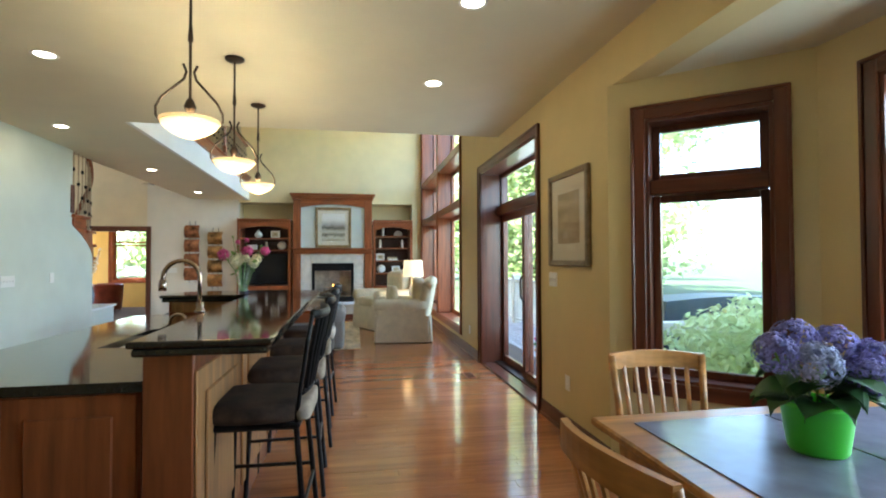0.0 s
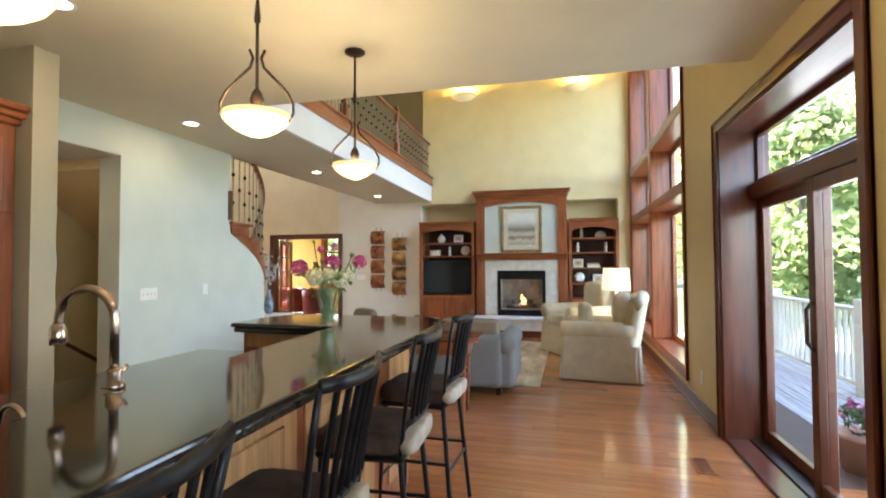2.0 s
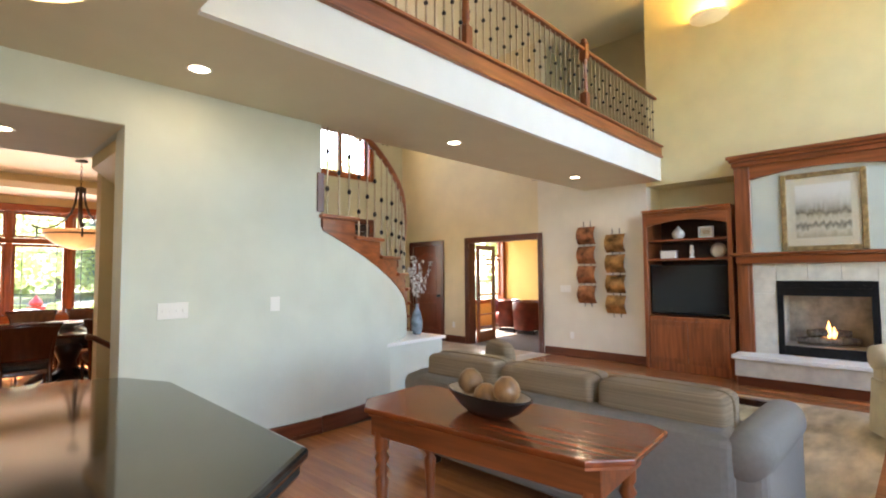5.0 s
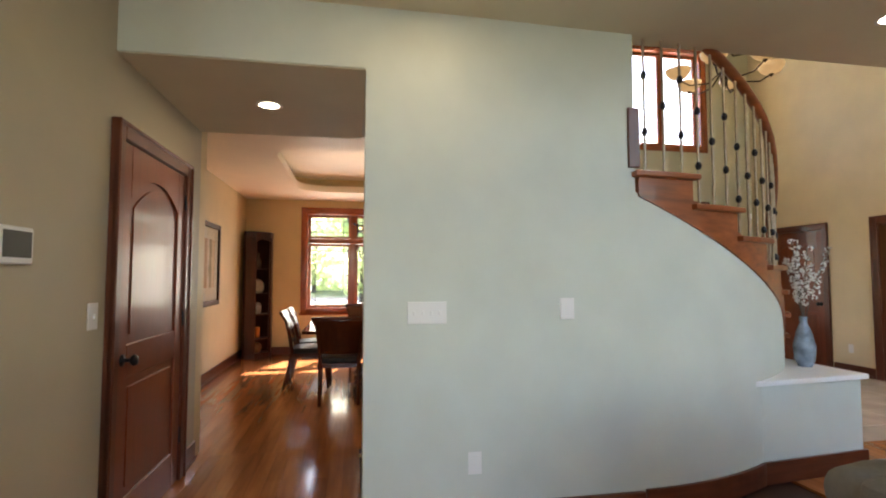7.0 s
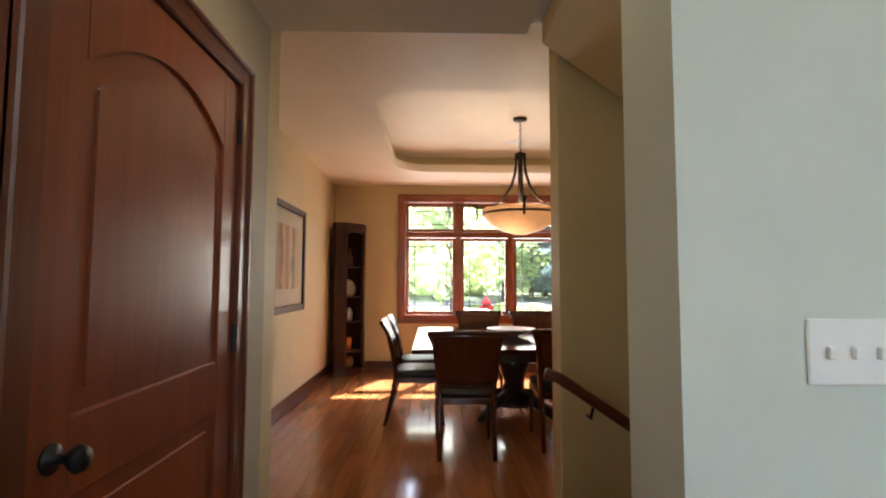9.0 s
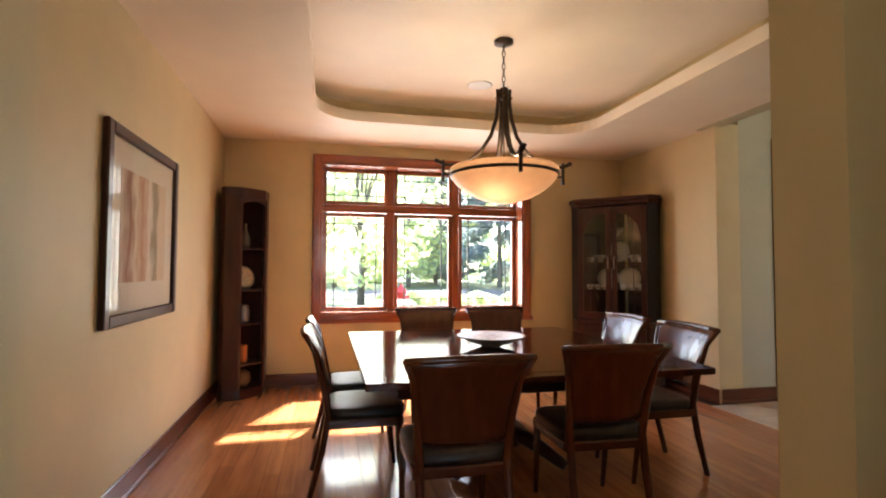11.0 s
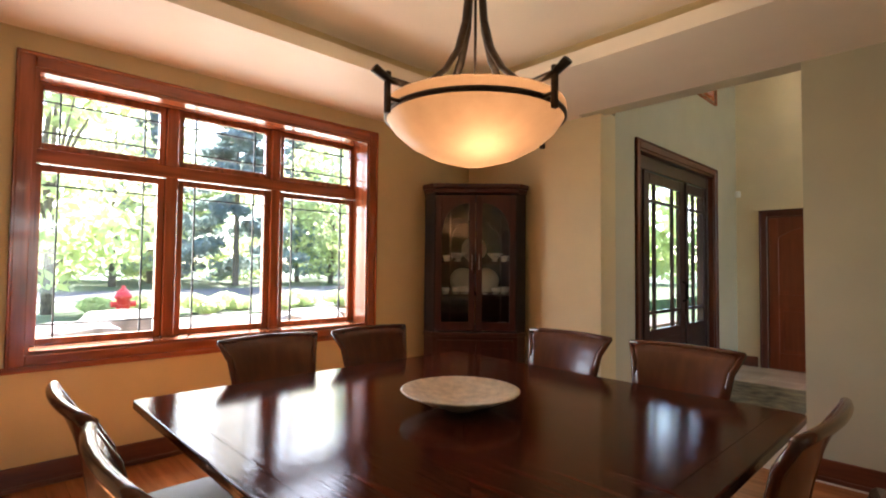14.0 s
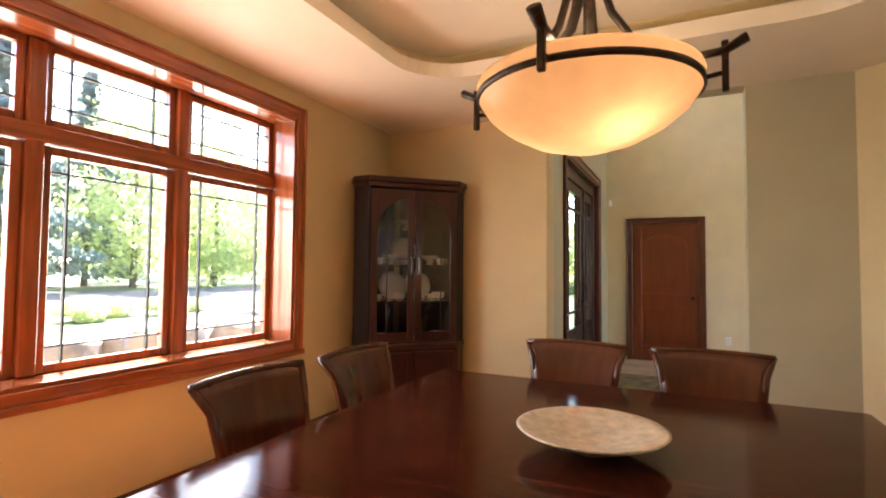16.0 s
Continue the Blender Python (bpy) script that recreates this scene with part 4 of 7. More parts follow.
# ---- loft railing ----
def railing(x, y0, y1, z, posts, name_label, turn=0.0, rise=1.0):
    r = thing("loft_railing", name_label, "railing", group="loft railings")
    part("handrail", B(((x - 0.032, y0, z + 0.93), (x + 0.032, y1, z + 0.985)), bev=0.014, seg=2), CHERRY_Y, r)
    part("shoe_rail", B(((x - 0.03, y0, z), (x + 0.03, y1, z + 0.03)), bev=0.006), CHERRY_Y, r)
    for y in posts:
        np_ = part("newel_post", B(((x - 0.045, y - 0.045, z), (x + 0.045, y + 0.045, z + 0.28)), bev=0.006), CHERRY, r)
        part("post_head", B(((x - 0.045, y - 0.045, z + 0.8), (x + 0.045, y + 0.045, z + 1.05)), bev=0.006), CHERRY, np_)
        part("turned_shaft", L([(0.045, 0.28), (0.03, 0.32), (0.04, 0.36), (0.034, 0.5), (0.026, 0.7), (0.042, 0.76), (0.045, 0.8)], 12, pose(x, y, z)), CHERRY, np_, smooth=True)
        part("post_cap", L([(0.055, 1.05), (0.06, 1.065), (0.03, 1.085), (0.04, 1.12), (0, 1.16)], 12, pose(x, y, z)), CHERRY, np_, smooth=True)
    r.matrix_basis = pose(x, y0, z, 0, 0, turn) @ Matrix.Diagonal((1, 1, rise, 1)) @ pose(-x, -y0, -z)
    n = int((y1 - y0) / 0.105)
    me = mesh_of("baluster", B(((-0.006, -0.006, 0.03), (0.006, 0.006, 0.93))), BALUSTER)
    kn = mesh_of("knuckle", L([(0, -0.03), (0.013, -0.02), (0.02, 0), (0.013, 0.02), (0, 0.03)], 8), BLACK)
    for i in range(1, n):
        b = part("baluster", me, BALUSTER, r)
        b.location = (x, y0 + (y1 - y0) * i / n, z)
        for h in ((0.3, 0.66), (0.48,))[i % 2]:
            k = part("knuckle", kn, BLACK, b)
            k.location = (0, 0, h)


railing(-0.98, 4.45, 11.08, 3.33, (6.62, 8.8), "cherry loft railing with black iron balusters", 1.37, 0.76)
railing(-2.3, 7.3, 11.08, 3.14, (7.35, 9.2), "cherry loft railing on the foyer side")


# ---- lamps ----
def can_light(x, y, z):
    c = thing("recessed_light", "round white recessed ceiling light, lit", "recessed light", (x, y, z), group="recessed lights")
    part("trim_ring", L([(0.063, -0.001), (0.080, -0.001), (0.083, -0.005), (0.077, -0.008), (0.063, -0.005)], 28), WHITE, c, smooth=True)
    part("lens", L([(0.062, -0.003), (0, -0.003)], 28), CANLIGHT, c)
    area_lamp("can_lamp", (x, y, z - 0.02), 0.9, 0.11, (1.0, 0.80, 0.48))


for x, y in ((-0.76, 2.65), (1.98, 2.76), (2.0, 1.47), (-1.71, 4.68), (-1.79, 7.28), (-1.87, 9.92)):
    can_light(x, y, ZK)
can_light(-2.87, 3.77, 2.455)


def pendant(x, y):
    p = thing("pendant_light", "alabaster bowl pendant on a bronze rod, lit", "pendant light", (x, y, ZK), group="island pendants")
    part("canopy", L([(0, 0), (0.065, 0), (0.065, -0.012), (0.05, -0.022), (0.012, -0.03), (0, -0.03)], 24), BRONZE, p, smooth=True)
    part("rod", L([(0.007, -0.02), (0.007, -0.24), (0.013, -0.310), (0.013, -0.330), (0.007, -0.335), (0.007, -0.665), (0, -0.665)], 10), BRONZE, p, smooth=True)
    part("hub", L([(0.007, -0.615), (0.02, -0.635), (0.03, -0.665), (0.012, -0.710), (0, -0.715)], 14), BRONZE, p, smooth=True)
    for s in (-1, 1):
        pts = [(s * 0.032, 0, -0.450), (s * 0.017, 0, -0.485), (s * 0.028, 0, -0.525), (s * 0.08, 0, -0.580), (s * 0.126, 0, -0.630), (s * 0.150, 0, -0.680), (s * 0.150, 0, -0.720), (s * 0.128, 0, -0.757)]
        part("arm", TUBE(pts, 0.0065, 7, pose(0, 0, 0, 0, 0, 20)), BRONZE, p, smooth=True)
    part("rim", L([(0.130, -0.730), (0.139, -0.728), (0.142, -0.736), (0.138, -0.745), (0.130, -0.743)], 36), PENDRIM, p, smooth=True)
    part("bowl", L([(0.130, -0.732), (0.136, -0.746), (0.121, -0.769), (0.092, -0.791), (0.052, -0.812), (0.018, -0.823), (0, -0.825)], 36), PENDGLASS, p, smooth=True)
    point_lamp("pendant_lamp", (x, y, ZK - 0.735), 6, 0.03, (1.0, 0.80, 0.50))


for x, y in ((0.54, 1.47), (0.515, 2.51), (0.478, 3.59)):
    pendant(x, y)

# dining chandelier
CHX, CHY, ANG, RAD = -6.275, 4.81, 84, 0.44
c = thing("bowl_chandelier", "amber glass bowl chandelier with curved bronze arms, lit", "chandelier", (CHX, CHY, 2.95))
part("canopy", L([(0, 0), (0.07, 0), (0.07, -0.018), (0.02, -0.026), (0, -0.03)], 24), BRONZE, c, smooth=True)
for k in range(7):
    link = [(0.011 * math.cos(a_), 0, -0.05 - 0.046 * k + 0.027 * math.sin(a_)) for a_ in [radians(30 * j) for j in range(13)]]
    part("chain_link", TUBE(link, 0.0035, 5, pose(0, 0, 0, 0, 0, 90 * (k % 2))), BRONZE, c, smooth=True)
part("stem", L([(0.006, -0.34), (0.006, -0.95), (0, -0.95)], 8), BRONZE, c, smooth=True)
part("hub", L([(0, -0.345), (0.03, -0.35), (0.04, -0.37), (0.04, -0.41), (0.025, -0.43), (0.01, -0.44)], 16), BRONZE, c, smooth=True)
for k in range(4):
    r = pose(0, 0, 0, 0, 0, ANG + 90 * k)
    arm = part("arm", TUBE([(0.046, 0, -0.36), (0.042, 0, -0.44), (0.055, 0, -0.57), (0.095, 0, -0.70), (0.165, 0, -0.81), (0.255, 0, -0.885), (0.34, 0, -0.918), (RAD, 0, -0.915), (RAD + 0.06, 0, -0.885)], [0.012, 0.013, 0.014, 0.014, 0.013, 0.012, 0.012, 0.013, 0.016], 8, r, 1.5), BRONZE, c, smooth=True)
    part("collar", B(((0.03, -0.016, -0.43), (0.062, 0.016, -0.415)), bev=0.003, m=r), BRONZE, arm)
    part("drop", B(((RAD - 0.01, -0.012, -1.045), (RAD + 0.01, 0.012, -0.885)), bev=0.003, m=r), BRONZE, arm)
    part("spur", TUBE([(0.384, 0, -0.99), (RAD, 0, -0.985)], 0.008, 6, r), BRONZE, arm)
part("ring", L([(0.380, -0.977), (0.390, -0.977), (0.390, -0.997), (0.380, -0.997)], 44), BRONZE, c, smooth=True)
part("bowl", L([(0.376, -0.935), (0.384, -0.935), (0.390, -0.95), (0.383, -0.99), (0.348, -1.045), (0.282, -1.10), (0.188, -1.15), (0.075, -1.183), (0, -1.189)], 48), BOWLGLASS, c, smooth=True)
for k_ in (-1, 1):
    point_lamp("chandelier_lamp", (CHX + 0.12 * k_, CHY - 0.09 * k_, 1.90), 4.2, 0.045, (1.0, 0.80, 0.55))
# foyer chandelier
c = thing("foyer_chandelier", "bronze two-tier foyer chandelier with lit glass shades", "chandelier", (-4.75, 8.7, ZT))
part("canopy", L([(0, 0), (0.07, 0), (0.07, -0.02), (0, -0.03)], 20), BRONZE, c, smooth=True)
part("chain", TUBE([(0, 0, -0.02), (0, 0, -1.3)], 0.008, 6), BRONZE, c)
part("stem", L([(0, -1.25), (0.02, -1.27), (0.035, -1.45), (0.015, -1.75), (0.045, -1.95), (0.02, -2.05), (0, -2.1)], 14), BRONZE, c, smooth=True)
for n_, rad_, zs, a0_ in ((6, 0.52, -1.90, 10), (3, 0.30, -1.60, 40)):
    for k in range(n_):
        r = pose(0, 0, zs, 0, 0, 360 / n_ * k + a0_)
        a = part("arm", TUBE([(0.02, 0, 0.06), (rad_ * 0.35, 0, -0.09), (rad_ * 0.75, 0, -0.10), (rad_, 0, -0.02)], 0.01, 7, r), BRONZE, c, smooth=True)
        part("shade", L([(0.03, -0.02), (0.09, 0.0), (0.135, 0.05), (0.15, 0.10), (0.14, 0.10), (0.085, 0.015), (0, -0.01)], 20, r @ pose(rad_, 0, 0)), PENDGLASS, a, smooth=True)
        part("finial", L([(0, -0.06), (0.012, -0.045), (0.03, -0.02), (0, -0.015)], 10, r @ pose(rad_, 0, 0)), BRONZE, a, smooth=True)
point_lamp("foyer_lamp", (-4.75, 8.7, 4.15), 8, 0.12, (1.0, 0.78, 0.5))
for x in (-0.35, 2.0):
    s = thing("wall_sconce", "cream half-bowl wall sconce throwing light upward", "sconce", (x, YF, 5.05), group="upper wall sconces")
    part("shade", lathe(bmesh.new(), [(0.03, -0.10), (0.14, -0.085), (0.24, -0.03), (0.27, 0.02), (0.258, 0.02), (0.14, -0.07), (0.02, -0.085)], 24, None, 180, 360), SCONCE, s, smooth=True)
    area_lamp("sconce_lamp", (x, YF - 0.16, 5.06), 9, 0.2, (1.0, 0.64, 0.17), (x, YF - 0.13, 6))


# sky light at the openings
window_lamp((-9.0, 4.71, 1.6), (-8.0, 4.71, 1.55), 2.3, 1.6, 8.0)
window_lamp((-7.35, 13.7, 1.55), (-6.0, 13.7, 1.4), 2.2, 1.5, 6)
COOL = (0.86, 0.95, 1.0)
window_lamp((4.1, -0.1, 1.45), (2.5, -0.1, 1.35), 1.9, 1.5, 7, COOL)
window_lamp((3.55, 4.16, 1.3), (2.0, 4.16, 1.2), 1.8, 2.2, 3.5, COOL)
window_lamp((3.6, 8.7, 2.8), (2.0, 8.7, 2.6), 4.1, 4.8, 9, COOL)


# ---- kitchen ----
bar = [(0.535, 0.79), (1.04, 0.79), (1.02, 3.80), (0.86, 4.0), (0.0, 4.02), (-0.2, 3.93), (-0.28, 3.74), (-0.28, 3.40), (0.44, 3.36)]


def inset(poly, d):
    c = Vector((sum(p[0] for p in poly) / len(poly), sum(p[1] for p in poly) / len(poly)))
    out = []
    n = len(poly)
    for i in range(n):
        p, a, b = Vector(poly[i]), Vector(poly[i - 1]), Vector(poly[(i + 1) % n])
        e1, e2 = (p - a).normalized(), (b - p).normalized()
        n1, n2 = Vector((-e1.y, e1.x)), Vector((-e2.y, e2.x))
        k = (n1 + n2) / max(0.3, 1 + n1.dot(n2))
        q = p + k * d
        out.append((q.x, q.y))
    return out


ct = thing("bar_countertop", "polished black granite raised bar top with ogee edge", "countertop")
part("upper_slab", P(bar, 1.045, 1.072, bev=0.009), GRANITE, ct)
part("lower_slab", P(inset(bar, 0.014), 1.012, 1.045, bev=0.010), GRANITE, ct)
lo = thing("counter", "polished black granite sink counter", "countertop")
part("slab", with_hole(-0.46, 0.88, 0.56, 3.36, [(0.02, 1.7), (0.42, 1.7), (0.42, 2.45), (0.02, 2.45)], 0.87, 0.04), GRANITE, lo)
sk = thing("sink", "white undermount kitchen sink", "sink", (0.22, 2.075, 0.0))
part("basin", B(((-0.21, -0.385, 0.66), (0.21, 0.385, 0.675)), ((-0.215, -0.39, 0.675), (-0.2, 0.39, 0.868)), ((0.2, -0.39, 0.675), (0.215, 0.39, 0.868)), ((-0.2, -0.39, 0.675), (0.2, -0.375, 0.868)), ((-0.2, 0.375, 0.675), (0.2, 0.39, 0.868))), CHINA, sk)
isl = thing("island_cabinet", "cherry kitchen island with maple seating side", "kitchen island")
part("body", B(((-0.42, 0.92, 0.1), (0.54, 3.34, 0.66)), ((-0.42, 0.92, 0.66), (-0.02, 3.34, 0.87)), ((0.46, 0.92, 0.66), (0.54, 3.34, 0.87)), ((-0.02, 0.92, 0.66), (0.46, 1.6, 0.87)), ((-0.02, 2.5, 0.66), (0.46, 3.34, 0.87))), CHERRY, isl)
part("toe_kick", B(((-0.36, 0.97, 0), (0.54, 3.34, 0.1))), MAHOG, isl)
part("bar_wall", B(((0.56, 0.90, 0), (0.74, 3.86, 1.012)), ((-0.22, 3.45, 0), (0.56, 3.86, 1.012))), CHERRY, isl)
for y in (1.02, 1.83, 2.64):
    part("seating_panel", B(((0.741, y - 0.13, 0.14), (0.752, y + 0.61, 0.94)), bev=0.004), MAPLE, isl, "honey maple panel")
    part("raised_panel", B(((0.752, y - 0.03, 0.24), (0.764, y + 0.51, 0.84)), bev=0.010), MAPLE, isl, "honey maple panel")
part("seating_panel", B(((0.741, 3.47, 0.14), (0.752, 3.85, 0.94)), bev=0.004), MAPLE, isl, "honey maple panel")
part("seating_panel", B(((-0.21, 3.861, 0.1), (0.73, 3.872, 0.96)), bev=0.004), MAPLE, isl, "honey maple panel")
part("seating_panel", B(((-0.2, 3.438, 0.92), (0.44, 3.449, 1.005)), bev=0.003), MAPLE, isl, "honey maple panel")
for x0, x1 in ((-0.40, 0.06), (0.07, 0.53)):
    part("end_panel", B(((x0, 0.905, 0.12), (x1, 0.919, 0.86)), bev=0.004), CHERRY, isl)
    part("raised_panel", B(((x0 + 0.08, 0.893, 0.2), (x1 - 0.08, 0.905, 0.78)), bev=0.012), CHERRY, isl)
part("end_post", B(((0.56, 0.875, 0), (0.74, 0.899, 1.01)), bev=0.004), CHERRY, isl)
fc = thing("kitchen_faucet", "copper nickel gooseneck kitchen faucet", "faucet", (0.475, 1.88, 1.072), 186)
part("base", L([(0, 0), (0.03, 0), (0.03, 0.012), (0.02, 0.02), (0.022, 0.05), (0.016, 0.06), (0, 0.06)], 18), CHROME, fc, smooth=True)
part("spout", TUBE([(0, 0, 0.04), (0, 0, 0.2)] + [(0.095 - 0.095 * math.cos(radians(a)), 0, 0.2 + 0.095 * math.sin(radians(a))) for a in range(15, 181, 15)] + [(0.192, 0, 0.17)], 0.013, 12), CHROME, fc, smooth=True)
part("spray_head", L([(0.013, 0.19), (0.02, 0.18), (0.023, 0.15), (0.021, 0.125), (0, 0.125)], 14, pose(0.192, 0, 0)), CHROME, fc, smooth=True)
part("lever", TUBE([(0, -0.015, 0.04), (0, -0.035, 0.045), (0.0, -0.05, 0.06)], [0.006, 0.006, 0.005], 8), CHROME, fc, smooth=True)
fs = thing("filter_tap", "small copper nickel filter tap", "faucet", (0.49, 1.62, 0.91), 178)
part("base", L([(0, 0), (0.022, 0), (0.018, 0.02), (0.01, 0.03), (0, 0.03)], 14), CHROME, fs, smooth=True)
part("spout", TUBE([(0, 0, 0.02), (0, 0, 0.13)] + [(0.045 - 0.045 * math.cos(radians(a)), 0, 0.13 + 0.05 * math.sin(radians(a))) for a in range(20, 181, 20)] + [(0.09, 0, 0.1)], 0.007, 10), CHROME, fs, smooth=True)
oc = thing("oven_cabinet", "cherry wall oven cabinet with crown moulding", "cabinet", (-1.50, 2.5, 0), 90)
part("body", B(((-0.48, 0.0, 0), (0.48, 0.62, 2.3))), CHERRY, oc)
for x0, x1 in ((-0.46, -0.005), (0.005, 0.46)):
    dr = part("door", B(((x0, -0.02, 1.76), (x1, -0.001, 2.28)), bev=0.004), CHERRY, oc)
    part("raised_panel", B(((x0 + 0.07, -0.03, 1.83), (x1 - 0.07, -0.02, 2.21)), bev=0.01), CHERRY, dr)
part("crown", B(((-0.5, -0.03, 2.3), (0.5, 0.62, 2.34)), ((-0.52, -0.06, 2.34), (0.52, 0.62, 2.38)), ((-0.54, -0.09, 2.38), (0.54, 0.62, 2.42)), bev=0.008), CHERRY, oc)
ov = thing("double_oven", "stainless steel double wall oven", "oven", (-1.475, 2.5, 0), 90)
part("control_panel", B(((-0.37, -0.01, 1.58), (0.37, 0.0, 1.7)), bev=0.004), STEEL, ov)
part("display", B(((-0.15, -0.014, 1.61), (0.15, -0.01, 1.67))), SCREEN, ov)
for z0, z1 in ((0.98, 1.56), (0.34, 0.96)):
    dr = part("door", B(((-0.37, -0.03, z0), (0.37, 0.0, z1)), bev=0.006), STEEL, ov)
    part("window", B(((-0.25, -0.034, z0 + 0.1), (0.25, -0.03, z1 - 0.17))), SCREEN, dr)
    part("handle", TUBE([(-0.3, -0.03, z1 - 0.07), (-0.3, -0.075, z1 - 0.07), (0.3, -0.075, z1 - 0.07), (0.3, -0.03, z1 - 0.07)], 0.011, 8), STEEL, dr)


def bar_stool(at, rz):
    s = thing("bar_stool", "black metal bar stool with brown suede seat", "bar stool", at, rz, "stools along the bar")
    for sx in (-1, 1):
        part("front_leg", TUBE([(sx * 0.17, 0.17, 0.66), (sx * 0.21, 0.2, 0)], 0.013, 8), BLACK, s)
        part("back_leg", TUBE([(sx * 0.17, -0.17, 0.66), (sx * 0.21, -0.23, 0)], 0.013, 8), BLACK, s)
        part("back_post", TUBE([(sx * 0.175, -0.17, 0.62), (sx * 0.19, -0.19, 0.8), (sx * 0.205, -0.22, 1.0), (sx * 0.215, -0.245, 1.13)], 0.012, 8, flat=0.8), BLACK, s, smooth=True)
        part("side_rung", TUBE([(sx * 0.19, 0.186, 0.34), (sx * 0.19, -0.2, 0.34)], 0.009, 6), BLACK, s)
    part("footrest", TUBE([(-0.2, 0.193, 0.24), (0.2, 0.193, 0.24)], 0.011, 8), BLACK, s)
    part("back_rung", TUBE([(-0.19, -0.205, 0.3), (0.19, -0.205, 0.3)], 0.009, 6), BLACK, s)
    part("seat_frame", B(((-0.2, -0.19, 0.635), (0.2, 0.19, 0.665)), bev=0.01), BLACK, s)
    part("seat", PIL((-0.225, -0.2, 0.655), (0.225, 0.23, 0.755), 0.45), SUEDE, s, "brown suede cushion", smooth=True)
    part("seat_back_edge", PIL((-0.2, -0.235, 0.66), (0.2, -0.16, 0.745), 0.5), SUEDE_L, s, "beige cushion edge", smooth=True)
    cv = lambda u: -0.045 * (1 - u * u)
    part("top_rail", TUBE([(0.215 * u, -0.245 + cv(u), 1.135 - 0.01 * (1 - u * u)) for u in (-1, -0.6, -0.2, 0.2, 0.6, 1)], 0.02, 8, flat=0.6), BLACK, s, smooth=True)
    part("lower_rail", TUBE([(0.185 * u, -0.198 + 0.5 * cv(u), 0.79) for u in (-1, -0.5, 0, 0.5, 1)], 0.012, 8), BLACK, s, smooth=True)
    for k in range(7):
        u = -0.72 + 1.44 * k / 6
        part("slat", TUBE([(0.19 * u, -0.198 + 0.5 * cv(u), 0.79), (0.2 * u, -0.212 + 0.8 * cv(u), 0.94), (0.21 * u, -0.244 + cv(u), 1.125)], 0.0075, 6, flat=1.4), BLACK, s)
    return s


s0 = bar_stool((0.935, 1.26, 0), 88)
for y, r in ((2.0, 92), (2.77, 93), (3.54, 88)):
    copy_thing(s0, pose(0.94, y, 0, 0, 0, r))


def bloom(bm, c, r, n, rng_, size=0.35):
    for i in range(n):
        d = Vector((rng_.gauss(0, 1), rng_.gauss(0, 1), rng_.gauss(0, 1) + 0.3)).normalized()
        p = Vector(c) + d * r * rng_.uniform(0.75, 1.0)
        t = d.orthogonal().normalized()
        b2 = d.cross(t)
        a = rng_.uniform(0, 6.28)
        t, b2 = t * math.cos(a) + b2 * math.sin(a), b2 * math.cos(a) - t * math.sin(a)
        s = r * size
        vs = [bm.verts.new(p + t * s * u + b2 * s * v + d * s * w_) for u, v, w_ in ((-1, 0, 0.3), (0, -0.6, 0), (1, 0, 0.3), (0, 0.6, 0))]
        bm.faces.new(vs)
    return bm


# flowers on the bar
rf = random.Random(3)
v = thing("flower_vase", "clear glass vase of pink and ivory dahlias", "vase of flowers", (0.40, 3.37, 1.072))
part("vase", L([(0, 0), (0.042, 0), (0.045, 0.01), (0.04, 0.08), (0.05, 0.17), (0.066, 0.23), (0.062, 0.23), (0.046, 0.17), (0.036, 0.08), (0.038, 0.02), (0, 0.018)], 24), CLEAR, v, smooth=True)
heads = [(0.918 * u - 0.395 * v_, 0.395 * u + 0.918 * v_, z, r, m) for u, v_, z, r, m in (
    (-0.16, 0.0, 0.345, 0.050, PINK), (0.03, -0.02, 0.375, 0.048, PINK), (0.19, 0.02, 0.38, 0.042, PINK), (0.04, 0.05, 0.475, 0.020, PINK), (-0.04, 0.02, 0.455, 0.020, PINK),
    (-0.065, -0.05, 0.29, 0.052, IVORY), (0.075, -0.05, 0.275, 0.046, IVORY), (0.01, -0.06, 0.31, 0.036, IVORY), (0.12, 0.03, 0.31, 0.045, IVORY), (-0.02, 0.07, 0.32, 0.045, IVORY), (0.145, -0.03, 0.42, 0.014, STEM), (-0.08, 0.03, 0.50, 0.012, STEM))]
for x, y, z, r, m in heads:
    st_ = part("stem", TUBE([(x * 0.15, y * 0.15, 0.03), (x * 0.4, y * 0.4, 0.2), (x, y, z)], 0.0035, 5), STEM, v)
    part("flower_head", bloom(bmesh.new(), (x, y, z), r, 170, rf, 0.27), m, st_)
lf = bmesh.new()
for i in range(14):
    bloom(lf, (rf.gauss(0, 0.06), rf.gauss(0, 0.06), rf.uniform(0.2, 0.36)), 0.035, 2, rf, 0.8)
part("leaves", lf, STEM, v)

# ---- breakfast nook ----
t = thing("nook_table", "light oak breakfast table with blue slate inlay", "table", (2.98, -0.1, 0))
part("tabletop_frame", B(((-0.72, -0.95, 0.72), (0.62, 0.74, 0.752)), bev=0.008), OAK, t)
for i in range(2):
    for j in range(2):
        part("slate_tile", B(((-0.60 + 0.56 * i, -0.84 + 0.74 * j, 0.7515), (-0.05 + 0.56 * i, -0.11 + 0.74 * j, 0.757)), bev=0.002), SLATE, t, "blue slate tile")
part("apron", B(((-0.64, -0.87, 0.63), (0.54, 0.66, 0.72)), bev=0.004), OAK, t)
for x in (-0.62, 0.46):
    for y in (-0.85, 0.58):
        part("leg", B(((x, y, 0), (x + 0.07, y + 0.07, 0.63)), bev=0.008), OAK, t)


